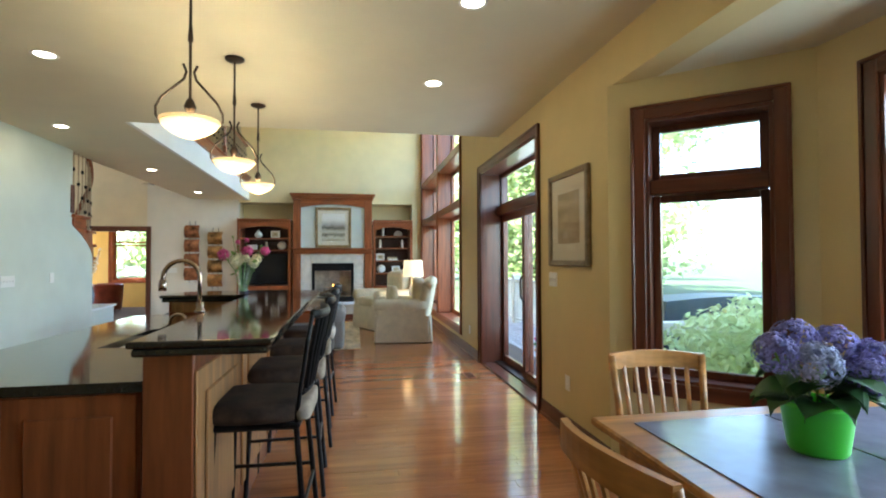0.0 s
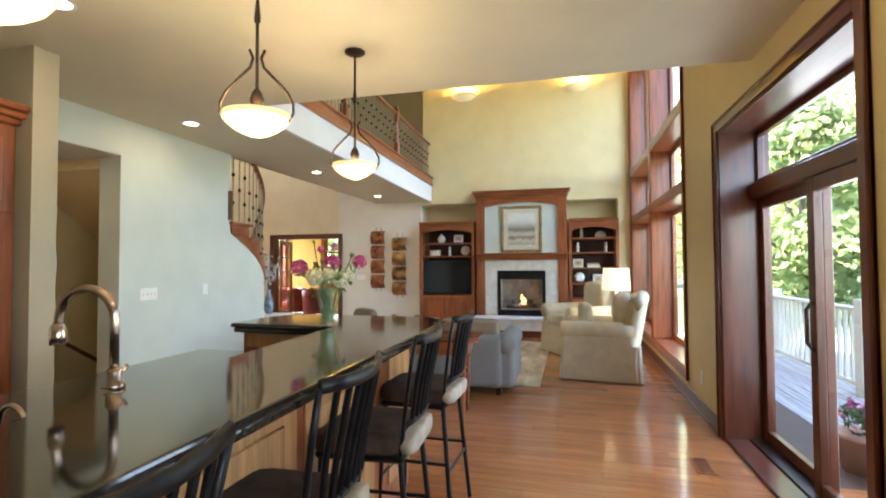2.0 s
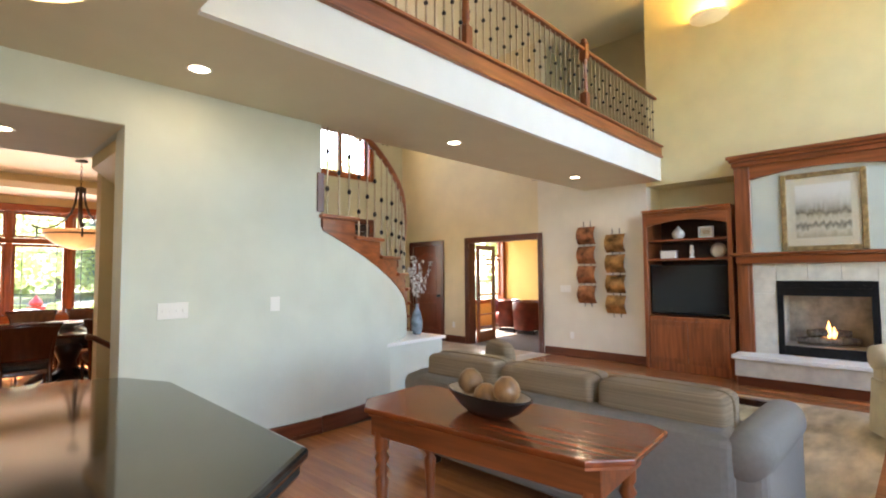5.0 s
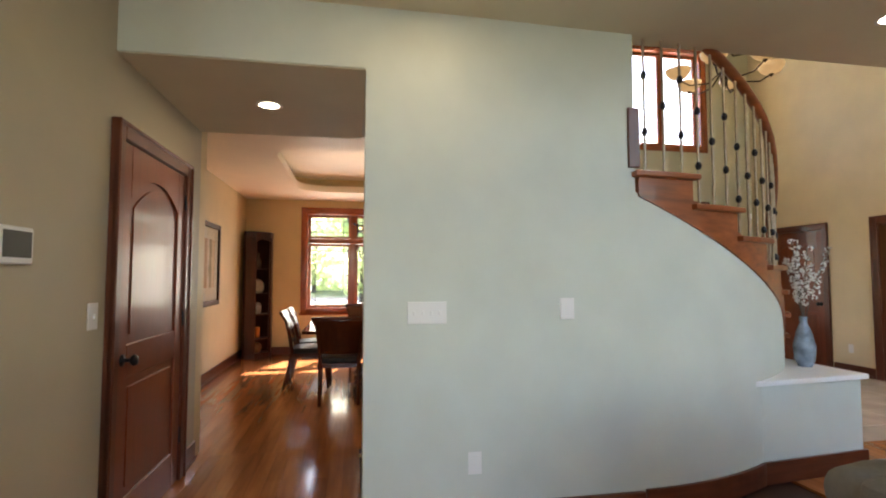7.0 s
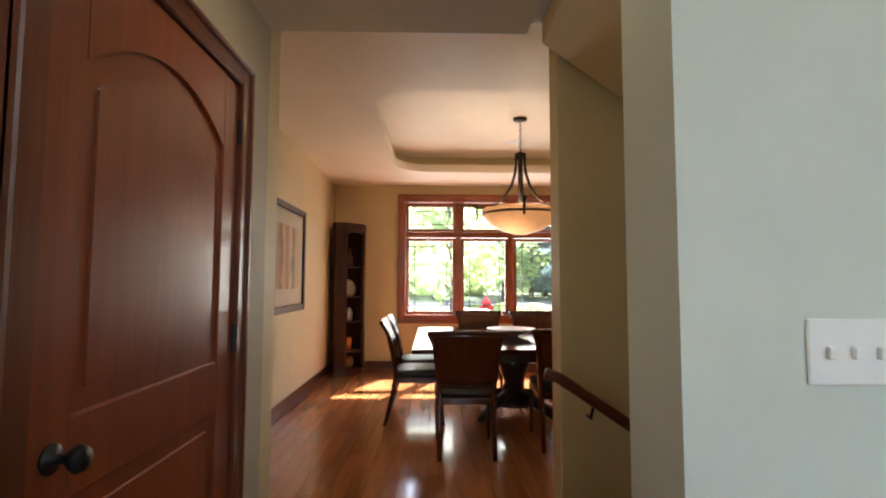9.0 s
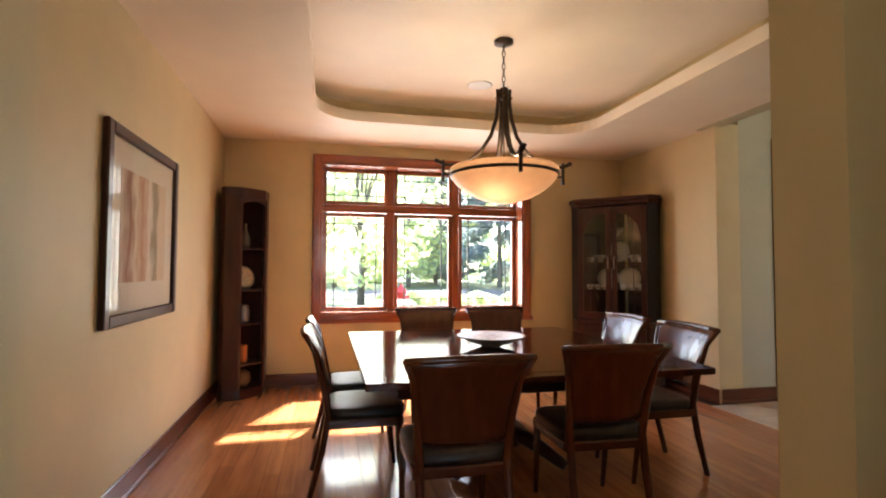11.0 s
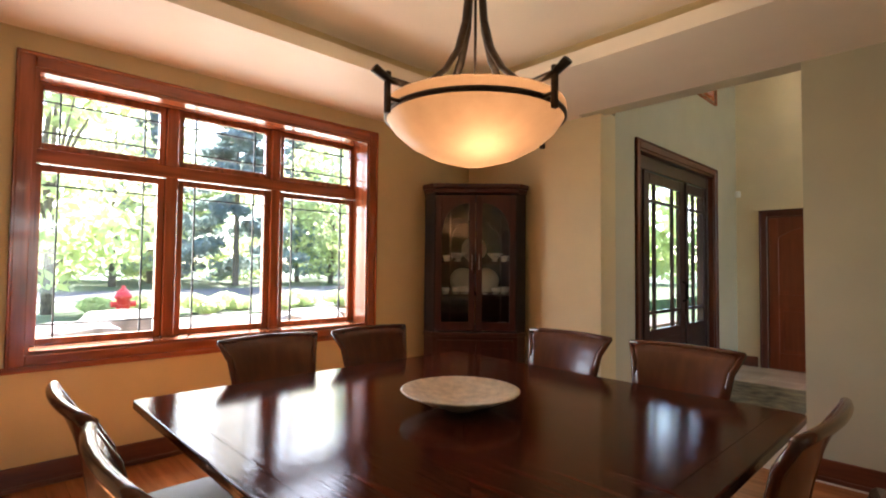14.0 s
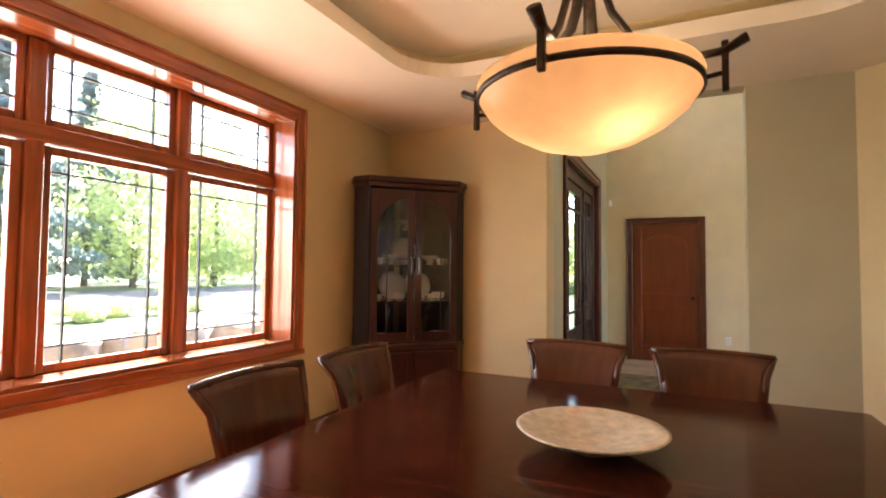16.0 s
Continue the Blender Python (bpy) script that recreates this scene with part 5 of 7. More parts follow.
def nook_chair(at, rz):
    c = thing("nook_chair", "light oak slat-back breakfast chair", "chair", at, rz, "chairs at the breakfast table")
    part("seat", B(((-0.21, -0.2, 0.43), (0.21, 0.22, 0.46)), bev=0.012, seg=2), OAK, c)
    for sx in (-1, 1):
        part("front_leg", TUBE([(sx * 0.18, 0.18, 0.43), (sx * 0.19, 0.19, 0)], 0.018, 8), OAK, c)
        part("back_post", TUBE([(sx * 0.18, -0.24, 0), (sx * 0.185, -0.19, 0.45), (sx * 0.2, -0.22, 0.7), (sx * 0.215, -0.27, 0.9)], 0.017, 8), OAK, c, smooth=True)
    part("top_rail", sheet(lambda u, v: (0.225 * (2 * u - 1), -0.27 - 0.05 * (1 - (2 * u - 1) ** 2), 0.83 + 0.08 * v + 0.012 * (1 - (2 * u - 1) ** 2)), 10, 1, 0.024), OAK, c)
    part("lower_rail", sheet(lambda u, v: (0.19 * (2 * u - 1), -0.205 - 0.03 * (1 - (2 * u - 1) ** 2), 0.55 + 0.05 * v), 8, 1, 0.02), OAK, c)
    for k in range(6):
        u = -0.75 + 1.5 * k / 5
        part("slat", TUBE([(0.185 * u, -0.205 - 0.03 * (1 - u * u), 0.58), (0.2 * u, -0.27 - 0.05 * (1 - u * u), 0.85)], 0.012, 6, flat=0.6), OAK, c)
    return c


c0 = nook_chair((2.73, 0.74, 0), 168)
copy_thing(c0, pose(2.24, -0.02, 0, 0, 0, -84))
hy = thing("potted_hydrangea", "blue hydrangea in a lime green pot", "potted plant", (2.80, 0.17, 0.757))
part("pot", L([(0, 0), (0.075, 0), (0.082, 0.01), (0.1, 0.14), (0.106, 0.145), (0.106, 0.16), (0.096, 0.16), (0.09, 0.14), (0, 0.13)], 28), POT, hy, smooth=True)
rf = random.Random(9)
PALEPETAL = mat("pale_hydrangea_petal", (0.42, 0.46, 0.66), 0.7, var=0.25, scale=25, random_mix=0.3)
for x, y, z, r, m in ((-0.15, 0.0, 0.315, 0.065, BLUEPETAL), (-0.01, 0.07, 0.335, 0.075, BLUEPETAL), (-0.06, -0.06, 0.285, 0.072, PALEPETAL), (0.09, 0.02, 0.32, 0.075, BLUEPETAL), (0.16, -0.05, 0.28, 0.078, BLUEPETAL), (0.08, -0.1, 0.25, 0.06, BLUEPETAL)):
    s_ = part("stem", TUBE([(x * 0.2, y * 0.2, 0.12), (x * 0.7, y * 0.7, 0.22), (x, y, z)], 0.004, 5), STEM, hy)
    part("flower_head", bloom(bmesh.new(), (x, y, z), r, 420, rf, 0.15), m, s_)
for k in range(26):
    a, l = rf.uniform(0, 360), rf.uniform(0.09, 0.14)
    z, wl = rf.uniform(0.14, 0.23), rf.uniform(0.045, 0.065)
    part("leaf", sheet(lambda u, v: (l * u * 1.3 + 0.03, wl * math.sin(math.pi * min(1, u * 1.02 + 0.02)) ** 0.8 * (2 * v - 1), 0.05 * math.sin(2.2 * u) - 0.06 * u * u + 0.014 * abs(2 * v - 1)), 7, 2, 0.0015), GREEN, hy, smooth=True).matrix_basis = pose(0, 0, z, rf.uniform(-15, 15), 0, a)


# ---- wall pieces ----
def framed_picture(name, label, w_, h_, fw, frame_m, art_m, matw, at, rz):
    p = thing(name, label, "framed picture", at, rz)
    part("frame", B(((-w_ / 2, -0.035, -h_ / 2), (-w_ / 2 + fw, 0, h_ / 2)), ((w_ / 2 - fw, -0.035, -h_ / 2), (w_ / 2, 0, h_ / 2)), ((-w_ / 2 + fw, -0.034, -h_ / 2), (w_ / 2 - fw, 0, -h_ / 2 + fw)), ((-w_ / 2 + fw, -0.034, h_ / 2 - fw), (w_ / 2 - fw, 0, h_ / 2)), bev=0.008), frame_m, p)
    part("mat_board", B(((-w_ / 2 + fw, -0.012, -h_ / 2 + fw), (w_ / 2 - fw, -0.006, h_ / 2 - fw))), MATBOARD, p)
    part("print", B(((-w_ / 2 + fw + matw, -0.0145, -h_ / 2 + fw + matw * 1.1), (w_ / 2 - fw - matw, -0.0125, h_ / 2 - fw - matw))), art_m, p)
    g = part("glazing", B(((-w_ / 2 + fw, -0.024, -h_ / 2 + fw), (w_ / 2 - fw, -0.021, h_ / 2 - fw))), GLASS, p)
    g.visible_shadow = False
    return p


framed_picture("framed_print", "pewter framed landscape print on a tan wall", 0.72, 0.74, 0.045, PEWTER, PAPER_ART2, 0.12, (XR, 2.44, 1.685), -90)
framed_picture("framed_painting", "dark framed dining room art print behind glass", 1.18, 1.075, 0.066, MAHOG, ART_TOWN, 0.15, (-6.27, 2.48, 1.515), 180)


def plate(name, label, w_, h_, at, rz, toggles=0, outlet=False):
    p = thing(name, label, "wall plate", at, rz)
    part("cover", B(((-w_ / 2, -0.007, -h_ / 2), (w_ / 2, 0, h_ / 2)), bev=0.003), PLASTIC, p)
    for k in range(toggles):
        x = (k - (toggles - 1) / 2) * 0.046
        part("toggle", B(((x - 0.006, -0.018, -0.012), (x + 0.006, -0.007, 0.010)), bev=0.002), PLASTIC, p)
    if outlet:
        for z in (-0.02, 0.02):
            part("receptacle", B(((-0.016, -0.009, z - 0.014), (0.016, -0.007, z + 0.014)), bev=0.002), PLASTIC, p)


plate("switch_plate", "white four-gang switch plate on sage wall", 0.21, 0.118, (-2.2, 4.70, 1.157), 90, 4)
plate("switch_plate", "white single switch plate on sage wall", 0.085, 0.12, (-2.219, 5.50, 1.17), 90, 0)
plate("outlet_plate", "white outlet plate above dark baseboard", 0.075, 0.118, (-2.205, 4.96, 0.36), 90, 0, True)
plate("switch_plate", "white single switch plate beside the pantry door", 0.085, 0.12, (-2.06, 3.16, 1.17), 180, 1)
plate("switch_plate", "white three-gang switch plate on tan wall", 0.16, 0.118, (XR, 2.77, 1.2), -90, 3)
plate("outlet_plate", "white outlet plate on tan wall", 0.075, 0.118, (XR, 2.5, 0.4), -90, 0, True)
plate("outlet_plate", "white outlet plate low on tan wall", 0.075, 0.118, (XR, 5.85, 0.36), -90, 0, True)
plate("switch_plate", "white three-gang switch plate beside the office opening", 0.2, 0.118, (-2.75, YF, 1.15), 0, 3)
plate("outlet_plate", "white outlet plate beside the office opening", 0.075, 0.118, (-2.64, YF, 0.36), 0, 0, True)
plate("outlet_plate", "white outlet plate beside the hall door", 0.075, 0.118, (-5.4, YF, 0.36), 0, 0, True)
plate("outlet_plate", "white outlet plate on the dining wall", 0.075, 0.118, (-4.955, 7.2, 0.33), 0, 0, True)
th = thing("thermostat_panel", "white wall control panel with grey screen", "control panel", (-1.5, 3.16, 1.455), 180)
part("case", B(((-0.09, -0.022, -0.065), (0.09, 0, 0.065)), bev=0.006), PLASTIC, th)
part("screen", B(((-0.075, -0.0235, -0.042), (0.075, -0.022, 0.05))), mat("grey_lcd", (0.10, 0.11, 0.10), 0.25), th)
ms = thing("alarm_sensor", "small white corner alarm sensor", "sensor", (-6.98, 11.0, 2.38), 45)
part("case", B(((-0.03, -0.03, -0.045), (0.03, 0.01, 0.045)), bev=0.008), PLASTIC, ms)
fv = thing("floor_vent", "wooden floor register slotted into the planks", "floor vent", (2.69, 4.58, 0.0))
part("frame", B(((-0.06, -0.15, 0), (0.06, 0.15, 0.005)), bev=0.002), CHERRY_Y, fv)
for k in range(9):
    part("slat", B(((-0.045, -0.125 + 0.029 * k, 0.0045), (0.045, -0.112 + 0.029 * k, 0.0065))), GAP, fv)

# ---- media wall ----
FY = 10.93


def arch_rail(x0, x1, z0, z1, rise, y0, y1):
    """A board whose lower edge is a shallow arch."""
    n = 12
    poly = [(x0, z1), (x0, z0)] + [(x0 + (x1 - x0) * k / n, z0 + rise * (1 - (2 * k / n - 1) ** 2)) for k in range(1, n)] + [(x1, z0), (x1, z1)]
    return P(poly, y0, y1, Matrix(((1, 0, 0, 0), (0, 0, 1, 0), (0, 1, 0, 0), (0, 0, 0, 1))))


def bookcase(name, label, x0, x1, shelves, zb, doors, zt=2.33):
    b = thing(name, label, "built-in cabinet", (0, 0, 0))
    part("side_panel", B(((x0, FY, 0), (x0 + 0.06, 11.6, zt - 0.06)), bev=0.004), CHERRY, b)
    part("side_panel", B(((x1 - 0.06, FY, 0), (x1, 11.6, zt - 0.06)), bev=0.004), CHERRY, b)
    # back panel drawn much darker than the cherry case
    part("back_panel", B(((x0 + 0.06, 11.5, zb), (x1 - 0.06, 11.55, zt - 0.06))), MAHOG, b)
    part("arched_rail", arch_rail(x0 + 0.06, x1 - 0.06, zt - 0.24, zt - 0.06, 0.08, FY, FY + 0.03), CHERRY_X, b)
    part("cornice", B(((x0, FY - 0.02, zt - 0.06), (x1, 11.6, zt - 0.02)), ((x0, FY - 0.05, zt - 0.02), (x1, 11.6, zt + 0.01)), bev=0.006), CHERRY_X, b)
    part("base", B(((x0 + 0.06, FY + 0.02, 0), (x1 - 0.06, 11.55, zb)), bev=0.004), CHERRY, b)
    for k in range(doors):
        a, c_ = x0 + 0.07 + (x1 - x0 - 0.14) * k / doors, x0 + 0.07 + (x1 - x0 - 0.14) * (k + 1) / doors
        d_ = part("door", B(((a + 0.005, FY, 0.12), (c_ - 0.005, FY + 0.019, zb - 0.06)), bev=0.004), CHERRY, b)
        part("raised_panel", B(((a + 0.07, FY - 0.008, 0.19), (c_ - 0.07, FY, zb - 0.13)), bev=0.007), CHERRY, d_)
    for z in shelves:
        part("shelf", B(((x0 + 0.06, FY + 0.03, z - 0.03), (x1 - 0.06, 11.5, z)), bev=0.003), CHERRY_X, b)


bookcase("media_cabinet", "built-in cherry media cabinet with arched top", -1.32, -0.12, (1.62, 1.90), 0.78, 2)
bookcase("bookcase", "built-in cherry bookcase with ornaments on shelves", 1.80, 2.755, (1.05, 1.36, 1.67, 1.96), 0.74, 2)
tv = thing("television", "black flat screen television in the media cabinet", "television", (-0.72, FY + 0.06, 0.81))
part("housing", B(((-0.53, 0.012, 0.0), (0.53, 0.06, 0.72)), bev=0.006), BLACK, tv)
part("screen", B(((-0.51, 0.006, 0.03), (0.51, 0.012, 0.70))), SCREEN, tv)

fp = thing("fireplace", "cherry fireplace surround with cream stone and gas fire", "fireplace", (0.85, 0, 0))
part("chimney_breast", B(((-0.92, FY + 0.03, 1.52), (0.92, 11.6, 2.84)), ((-0.92, FY + 0.03, 0), (-0.48, 11.6, 1.52)), ((0.48, FY + 0.03, 0), (0.92, 11.6, 1.52)), ((-0.48, FY + 0.03, 1.3), (0.48, 11.6, 1.52)), ((-0.48, FY + 0.03, 0), (0.48, 11.6, 0.38))), PAINT_SAGE, fp, "pale sage plaster")
for s in (-1, 1):
    part("pilaster", B(((s * 0.74, FY - 0.03, 0), (s * 0.92, FY + 0.03, 2.8)), bev=0.006), CHERRY, fp)
    part("pilaster_panel", B(((s * 0.78, FY - 0.042, 0.3), (s * 0.88, FY - 0.03, 1.5)), bev=0.008), CHERRY, fp)
part("arched_rail", arch_rail(-0.74, 0.74, 2.62, 2.8, 0.08, FY - 0.025, FY + 0.03), CHERRY_X, fp)
part("cornice", B(((-0.94, FY - 0.06, 2.8), (0.94, 11.1, 2.86)), ((-0.96, FY - 0.09, 2.86), (0.96, 11.1, 2.90)), ((-0.99, FY - 0.12, 2.90), (0.99, 11.1, 2.95)), bev=0.008), CHERRY_X, fp)
part("mantel_shelf", B(((-0.92, FY - 0.09, 1.52), (0.92, FY + 0.029, 1.62)), ((-0.97, FY - 0.17, 1.62), (0.97, FY + 0.028, 1.66)), bev=0.01), CHERRY_X, fp)
for i, (a, b_) in enumerate((((-0.74, FY, 0.38), (-0.49, FY + 0.03, 0.76)), ((-0.74, FY, 0.763), (-0.49, FY + 0.03, 1.14)), ((-0.74, FY, 1.143), (-0.49, FY + 0.03, 1.52)), ((0.49, FY, 0.38), (0.74, FY + 0.03, 0.76)), ((0.49, FY, 0.763), (0.74, FY + 0.03, 1.14)), ((0.49, FY, 1.143), (0.74, FY + 0.03, 1.52)),
                         ((-0.487, FY, 1.305), (-0.163, FY + 0.03, 1.52)), ((-0.16, FY, 1.305), (0.16, FY + 0.03, 1.52)), ((0.163, FY, 1.305), (0.487, FY + 0.03, 1.52)))):
    part("stone_tile", B((a, b_), bev=0.003), STONE, fp, "cream stone tile")
part("hearth", B(((-0.9, FY - 0.36, 0.12), (0.76, FY, 0.33)), bev=0.004), STONE, fp, "cream stone hearth")
part("hearth_plinth", B(((-0.88, FY - 0.34, 0), (0.74, FY, 0.12)), bev=0.004), TRIM_X, fp, "dark cherry hearth plinth")
part("hearth_slab", B(((-0.93, FY - 0.4, 0.33), (0.79, FY, 0.38)), bev=0.006), WHITE, fp, "white hearth slab")
fbx = part("firebox", B(((-0.487, FY - 0.012, 1.12), (0.487, FY + 0.02, 1.3)), ((-0.487, FY - 0.012, 0.382), (-0.42, FY + 0.02, 1.12)), ((0.42, FY - 0.012, 0.382), (0.487, FY + 0.02, 1.12)), ((-0.42, FY - 0.012, 0.382), (0.42, FY + 0.02, 0.5)), bev=0.004), BLACK, fp)
part("louvre", B(((-0.44, FY - 0.03, 1.2), (0.44, FY - 0.012, 1.212)), ((-0.44, FY - 0.03, 1.24), (0.44, FY - 0.012, 1.252))), BLACK, fbx)
part("fire_back", B(((-0.47, 11.42, 0.385), (0.47, 11.44, 1.295)), ((-0.47, FY + 0.03, 0.385), (-0.45, 11.42, 1.295)), ((0.45, FY + 0.03, 0.385), (0.47, 11.42, 1.295)), ((-0.45, FY + 0.03, 0.385), (0.45, 11.42, 0.5))), mat("fire_brick", (0.55, 0.49, 0.40), 0.9, var=0.25, scale=6), fbx)
for k, (x, y, z, a) in enumerate(((-0.1, 11.1, 0.56, 12), (0.08, 11.18, 0.57, -10), (0.0, 11.12, 0.66, 25))):
    part("log", TUBE([(x - 0.22 * math.cos(radians(a)), y - 0.22 * math.sin(radians(a)), z), (x, y, z + 0.015), (x + 0.22 * math.cos(radians(a)), y + 0.22 * math.sin(radians(a)), z)], [0.045, 0.055, 0.04], 9), BARK, fbx, smooth=True)
for x, h_, r_ in ((-0.0, 0.22, 0.04), (0.05, 0.15, 0.032), (-0.05, 0.11, 0.03)):
    part("flame", L([(0, 0), (r_ * 0.7, 0.03), (r_, 0.08), (r_ * 0.6, h_ * 0.55), (r_ * 0.2, h_ * 0.85), (0, h_)], 10, pose(x, 11.1, 0.6)), FLAME, fbx, smooth=True)
framed_picture("framed_painting", "gold framed autumn landscape above the mantel", 0.84, 0.96, 0.06, GOLDFRAME, ART_FIELD, 0.09, (0.86, FY + 0.03, 2.15), 0)


def ornament(kind, at):
    x, y, z = at
    if kind == "jar":
        o = thing("ginger_jar", "round white ceramic jar on a shelf", "jar", at)
        part("body", L([(0, 0), (0.05, 0), (0.085, 0.05), (0.09, 0.09), (0.06, 0.14), (0.035, 0.155), (0, 0.155)], 20), CHINA, o, smooth=True)
        part("lid", L([(0.04, 0.155), (0.04, 0.165), (0.012, 0.18), (0.014, 0.195), (0, 0.2)], 16), CHINA, o, smooth=True)
    elif kind == "photo":
        framed_picture("photo_frame", "small white framed photo on a shelf", 0.2, 0.17, 0.025, WHITE, PAPER_ART2, 0.03, (x, y, z + 0.086), 0)
    elif kind == "plate":
        o = thing("display_plate", "white plate standing on a shelf", "plate", at)
        part("dish", L([(0, 0.012), (0.06, 0.012), (0.1, 0.0), (0.105, 0.004), (0.06, 0.02), (0, 0.02)], 24, pose(0, 0, 0.105, 80)), CHINA, o, smooth=True)
        part("stand", TUBE([(-0.05, 0.03, 0.004), (-0.05, -0.04, 0.004), (0.05, -0.04, 0.004), (0.05, 0.03, 0.004)], 0.004, 5), BLACK, o)
    elif kind == "box":
        o = thing("ceramic_box", "low white ceramic box on a shelf", "box", at)
        part("body", B(((-0.11, -0.06, 0), (0.11, 0.06, 0.1)), bev=0.01), CHINA, o)
        part("lid", B(((-0.115, -0.065, 0.1), (0.115, 0.065, 0.12)), bev=0.006), CHINA, o)
    elif kind == "figure":
        o = thing("figurine", "small white ceramic figurine on a shelf", "figurine", at)
        part("figure", L([(0, 0), (0.04, 0), (0.04, 0.02), (0.02, 0.04), (0.035, 0.1), (0.02, 0.15), (0.028, 0.17), (0.02, 0.195), (0, 0.2)], 14), CHINA, o, smooth=True)
    elif kind == "shell":
        o = thing("fan_ornament", "grey fan-shaped ornament on a shelf", "ornament", at)
        part("fan", P([(-0.1, 0), (0.1, 0)] + arc(0, 0.02, 0.11, 10, 170, 10), -0.015, 0.015, Matrix(((1, 0, 0, 0), (0, 0, 1, 0), (0, 1, 0, 0), (0, 0, 0, 1)))), ROCK, o)
    elif kind == "books":
        for k in range(3):
            solid("book", B(((-0.12, -0.08, 0.03 * k), (0.12 - 0.012 * k, 0.08, 0.03 * k + 0.028)), bev=0.003), (CHINA, MATBOARD, GOLDFRAME)[k], "stacked cream bound book on a shelf", "book", at, 4 * k, group="stacked books")


YS = 11.15
for k, a in (("jar", (-0.88, YS, 1.9)), ("photo", (-0.5, YS, 1.9)), ("box", (-1.02, YS, 1.62)), ("figure", (-0.7, YS, 1.62)), ("plate", (-0.35, YS, 1.62)), ("shell", (2.42, YS, 1.96)), ("figure", (2.05, YS, 1.96)), ("figure", (1.98, YS, 1.67)), ("figure", (2.52, YS, 1.67)),
             ("photo", (1.98, YS, 1.36)), ("books", (2.28, YS, 1.36)), ("plate", (2.0, YS, 1.05)), ("photo", (2.36, YS, 1.05))):
    ornament(k, a)

# copper wall panels
for cx, z0, m, lab in ((-2.32, 0.92, COPPER, "column of four hammered copper wall panels"), (-1.82, 0.77, COPPER_B, "column of four hammered bronze wall panels")):
    p = thing("copper_wall_sculpture", lab, "wall sculpture", (cx, YF, z0), group="copper wall panels")
    for sx in (-0.06, 0.06):
        part("rod", TUBE([(sx, -0.015, -0.06), (sx, -0.015, 1.36)], 0.006, 6), BLACK, p)
    for k in range(4):
        part("panel", sheet(lambda u, v: (0.16 * (2 * u - 1), -0.03 - 0.075 * math.sin(math.pi * v), 0.325 * k + 0.29 * v), 2, 10, 0.006), m, p)

# ---- living room ----
so = thing("sofa", "blue grey sofa with taupe corduroy back cushions", "sofa", (0.0, 6.5, 0))
part("base", B(((-1.05, -0.42, 0.09), (1.05, 0.5, 0.30)), bev=0.03, seg=2), GREYFAB, so)
part("back", B(((-1.08, -0.46, 0.09), (1.08, -0.24, 0.66)), bev=0.06, seg=3), GREYFAB, so)
for s in (-1, 1):
    part("arm", B(((s * 0.98, -0.42, 0.09), (s * 1.2, 0.5, 0.55)), bev=0.05, seg=3), GREYFAB, so)
    part("arm_roll", L([(0, -0.44), (0.10, -0.43), (0.115, -0.3), (0.115, 0.42), (0.10, 0.5), (0, 0.51)], 18, pose(s * 1.11, 0, 0.56, -90)), GREYFAB, so, smooth=True)
    for y in (-0.36, 0.42):
        part("foot", B(((s * 1.0, y, 0), (s * 1.0 + 0.06, y + 0.06, 0.09)), bev=0.006), MAHOG, so)
for k in range(3):
    part("seat_cushion", PIL((-0.99 + 0.66 * k, -0.26, 0.29), (-0.335 + 0.66 * k, 0.52, 0.47), 0.3), GREYFAB, so, smooth=True)
    part("back_cushion", PIL((-1.05 + 0.70 * k, -0.36, 0.42), (-0.375 + 0.70 * k, -0.06, 0.81), 0.22), CORD, so, "taupe corduroy cushion", smooth=True)
    cx_ = -0.7125 + 0.70 * k
    rim = [(cx_ + 0.3385 * math.copysign(abs(math.cos(a)) ** 0.22, math.cos(a)), -0.21, 0.615 + 0.196 * math.copysign(abs(math.sin(a)) ** 0.22, math.sin(a))) for a in [radians(6 * i + 3) for i in range(60)]]
    part("piping", TUBE(rim + rim[:1], 0.008, 6), CORD, so, "corduroy piping", smooth=True)
solid("throw_pillow", PIL((-0.22, -0.07, 0), (0.22, 0.07, 0.4), 0.5), CORD, "taupe corduroy throw pillow on the sofa", "pillow", (-0.78, 6.72, 0.47), -30, smooth=True)

co = thing("console_table", "cherry sofa table with turned legs and clipped corners", "console table", (0.27, 5.32, 0), 5)
top = [(-0.70, -0.16), (-0.57, -0.29), (0.57, -0.29), (0.70, -0.16), (0.70, 0.24), (0.62, 0.29), (-0.62, 0.29), (-0.70, 0.24)]
REDTOP = wood("polished_cherry_top", (0.25, 0.060, 0.018), 0.2, "x", coat=0.25)
part("tabletop", P(top, 0.728, 0.755, bev=0.007), REDTOP, co)
part("top_moulding", P(inset(top, 0.02), 0.712, 0.728), CHERRY_X, co)
part("apron", B(((-0.60, -0.22, 0.60), (0.60, 0.21, 0.712)), bev=0.004), CHERRY_X, co)
for x in (-0.55, 0.55):
    for y in (-0.19, 0.18):
        part("leg", L([(0, 0), (0.014, 0), (0.018, 0.03), (0.014, 0.05), (0.03, 0.33), (0.034, 0.38), (0.022, 0.40), (0.036, 0.43), (0.022, 0.46), (0.038, 0.49), (0.024, 0.52), (0.036, 0.54), (0.036, 0.62)], 16, pose(x, y, 0)), CHERRY, co, smooth=True)
bo = thing("oval_bowl", "dark boat-shaped bowl with cream inside", "bowl", (0.25, 5.30, 0.755), -8)
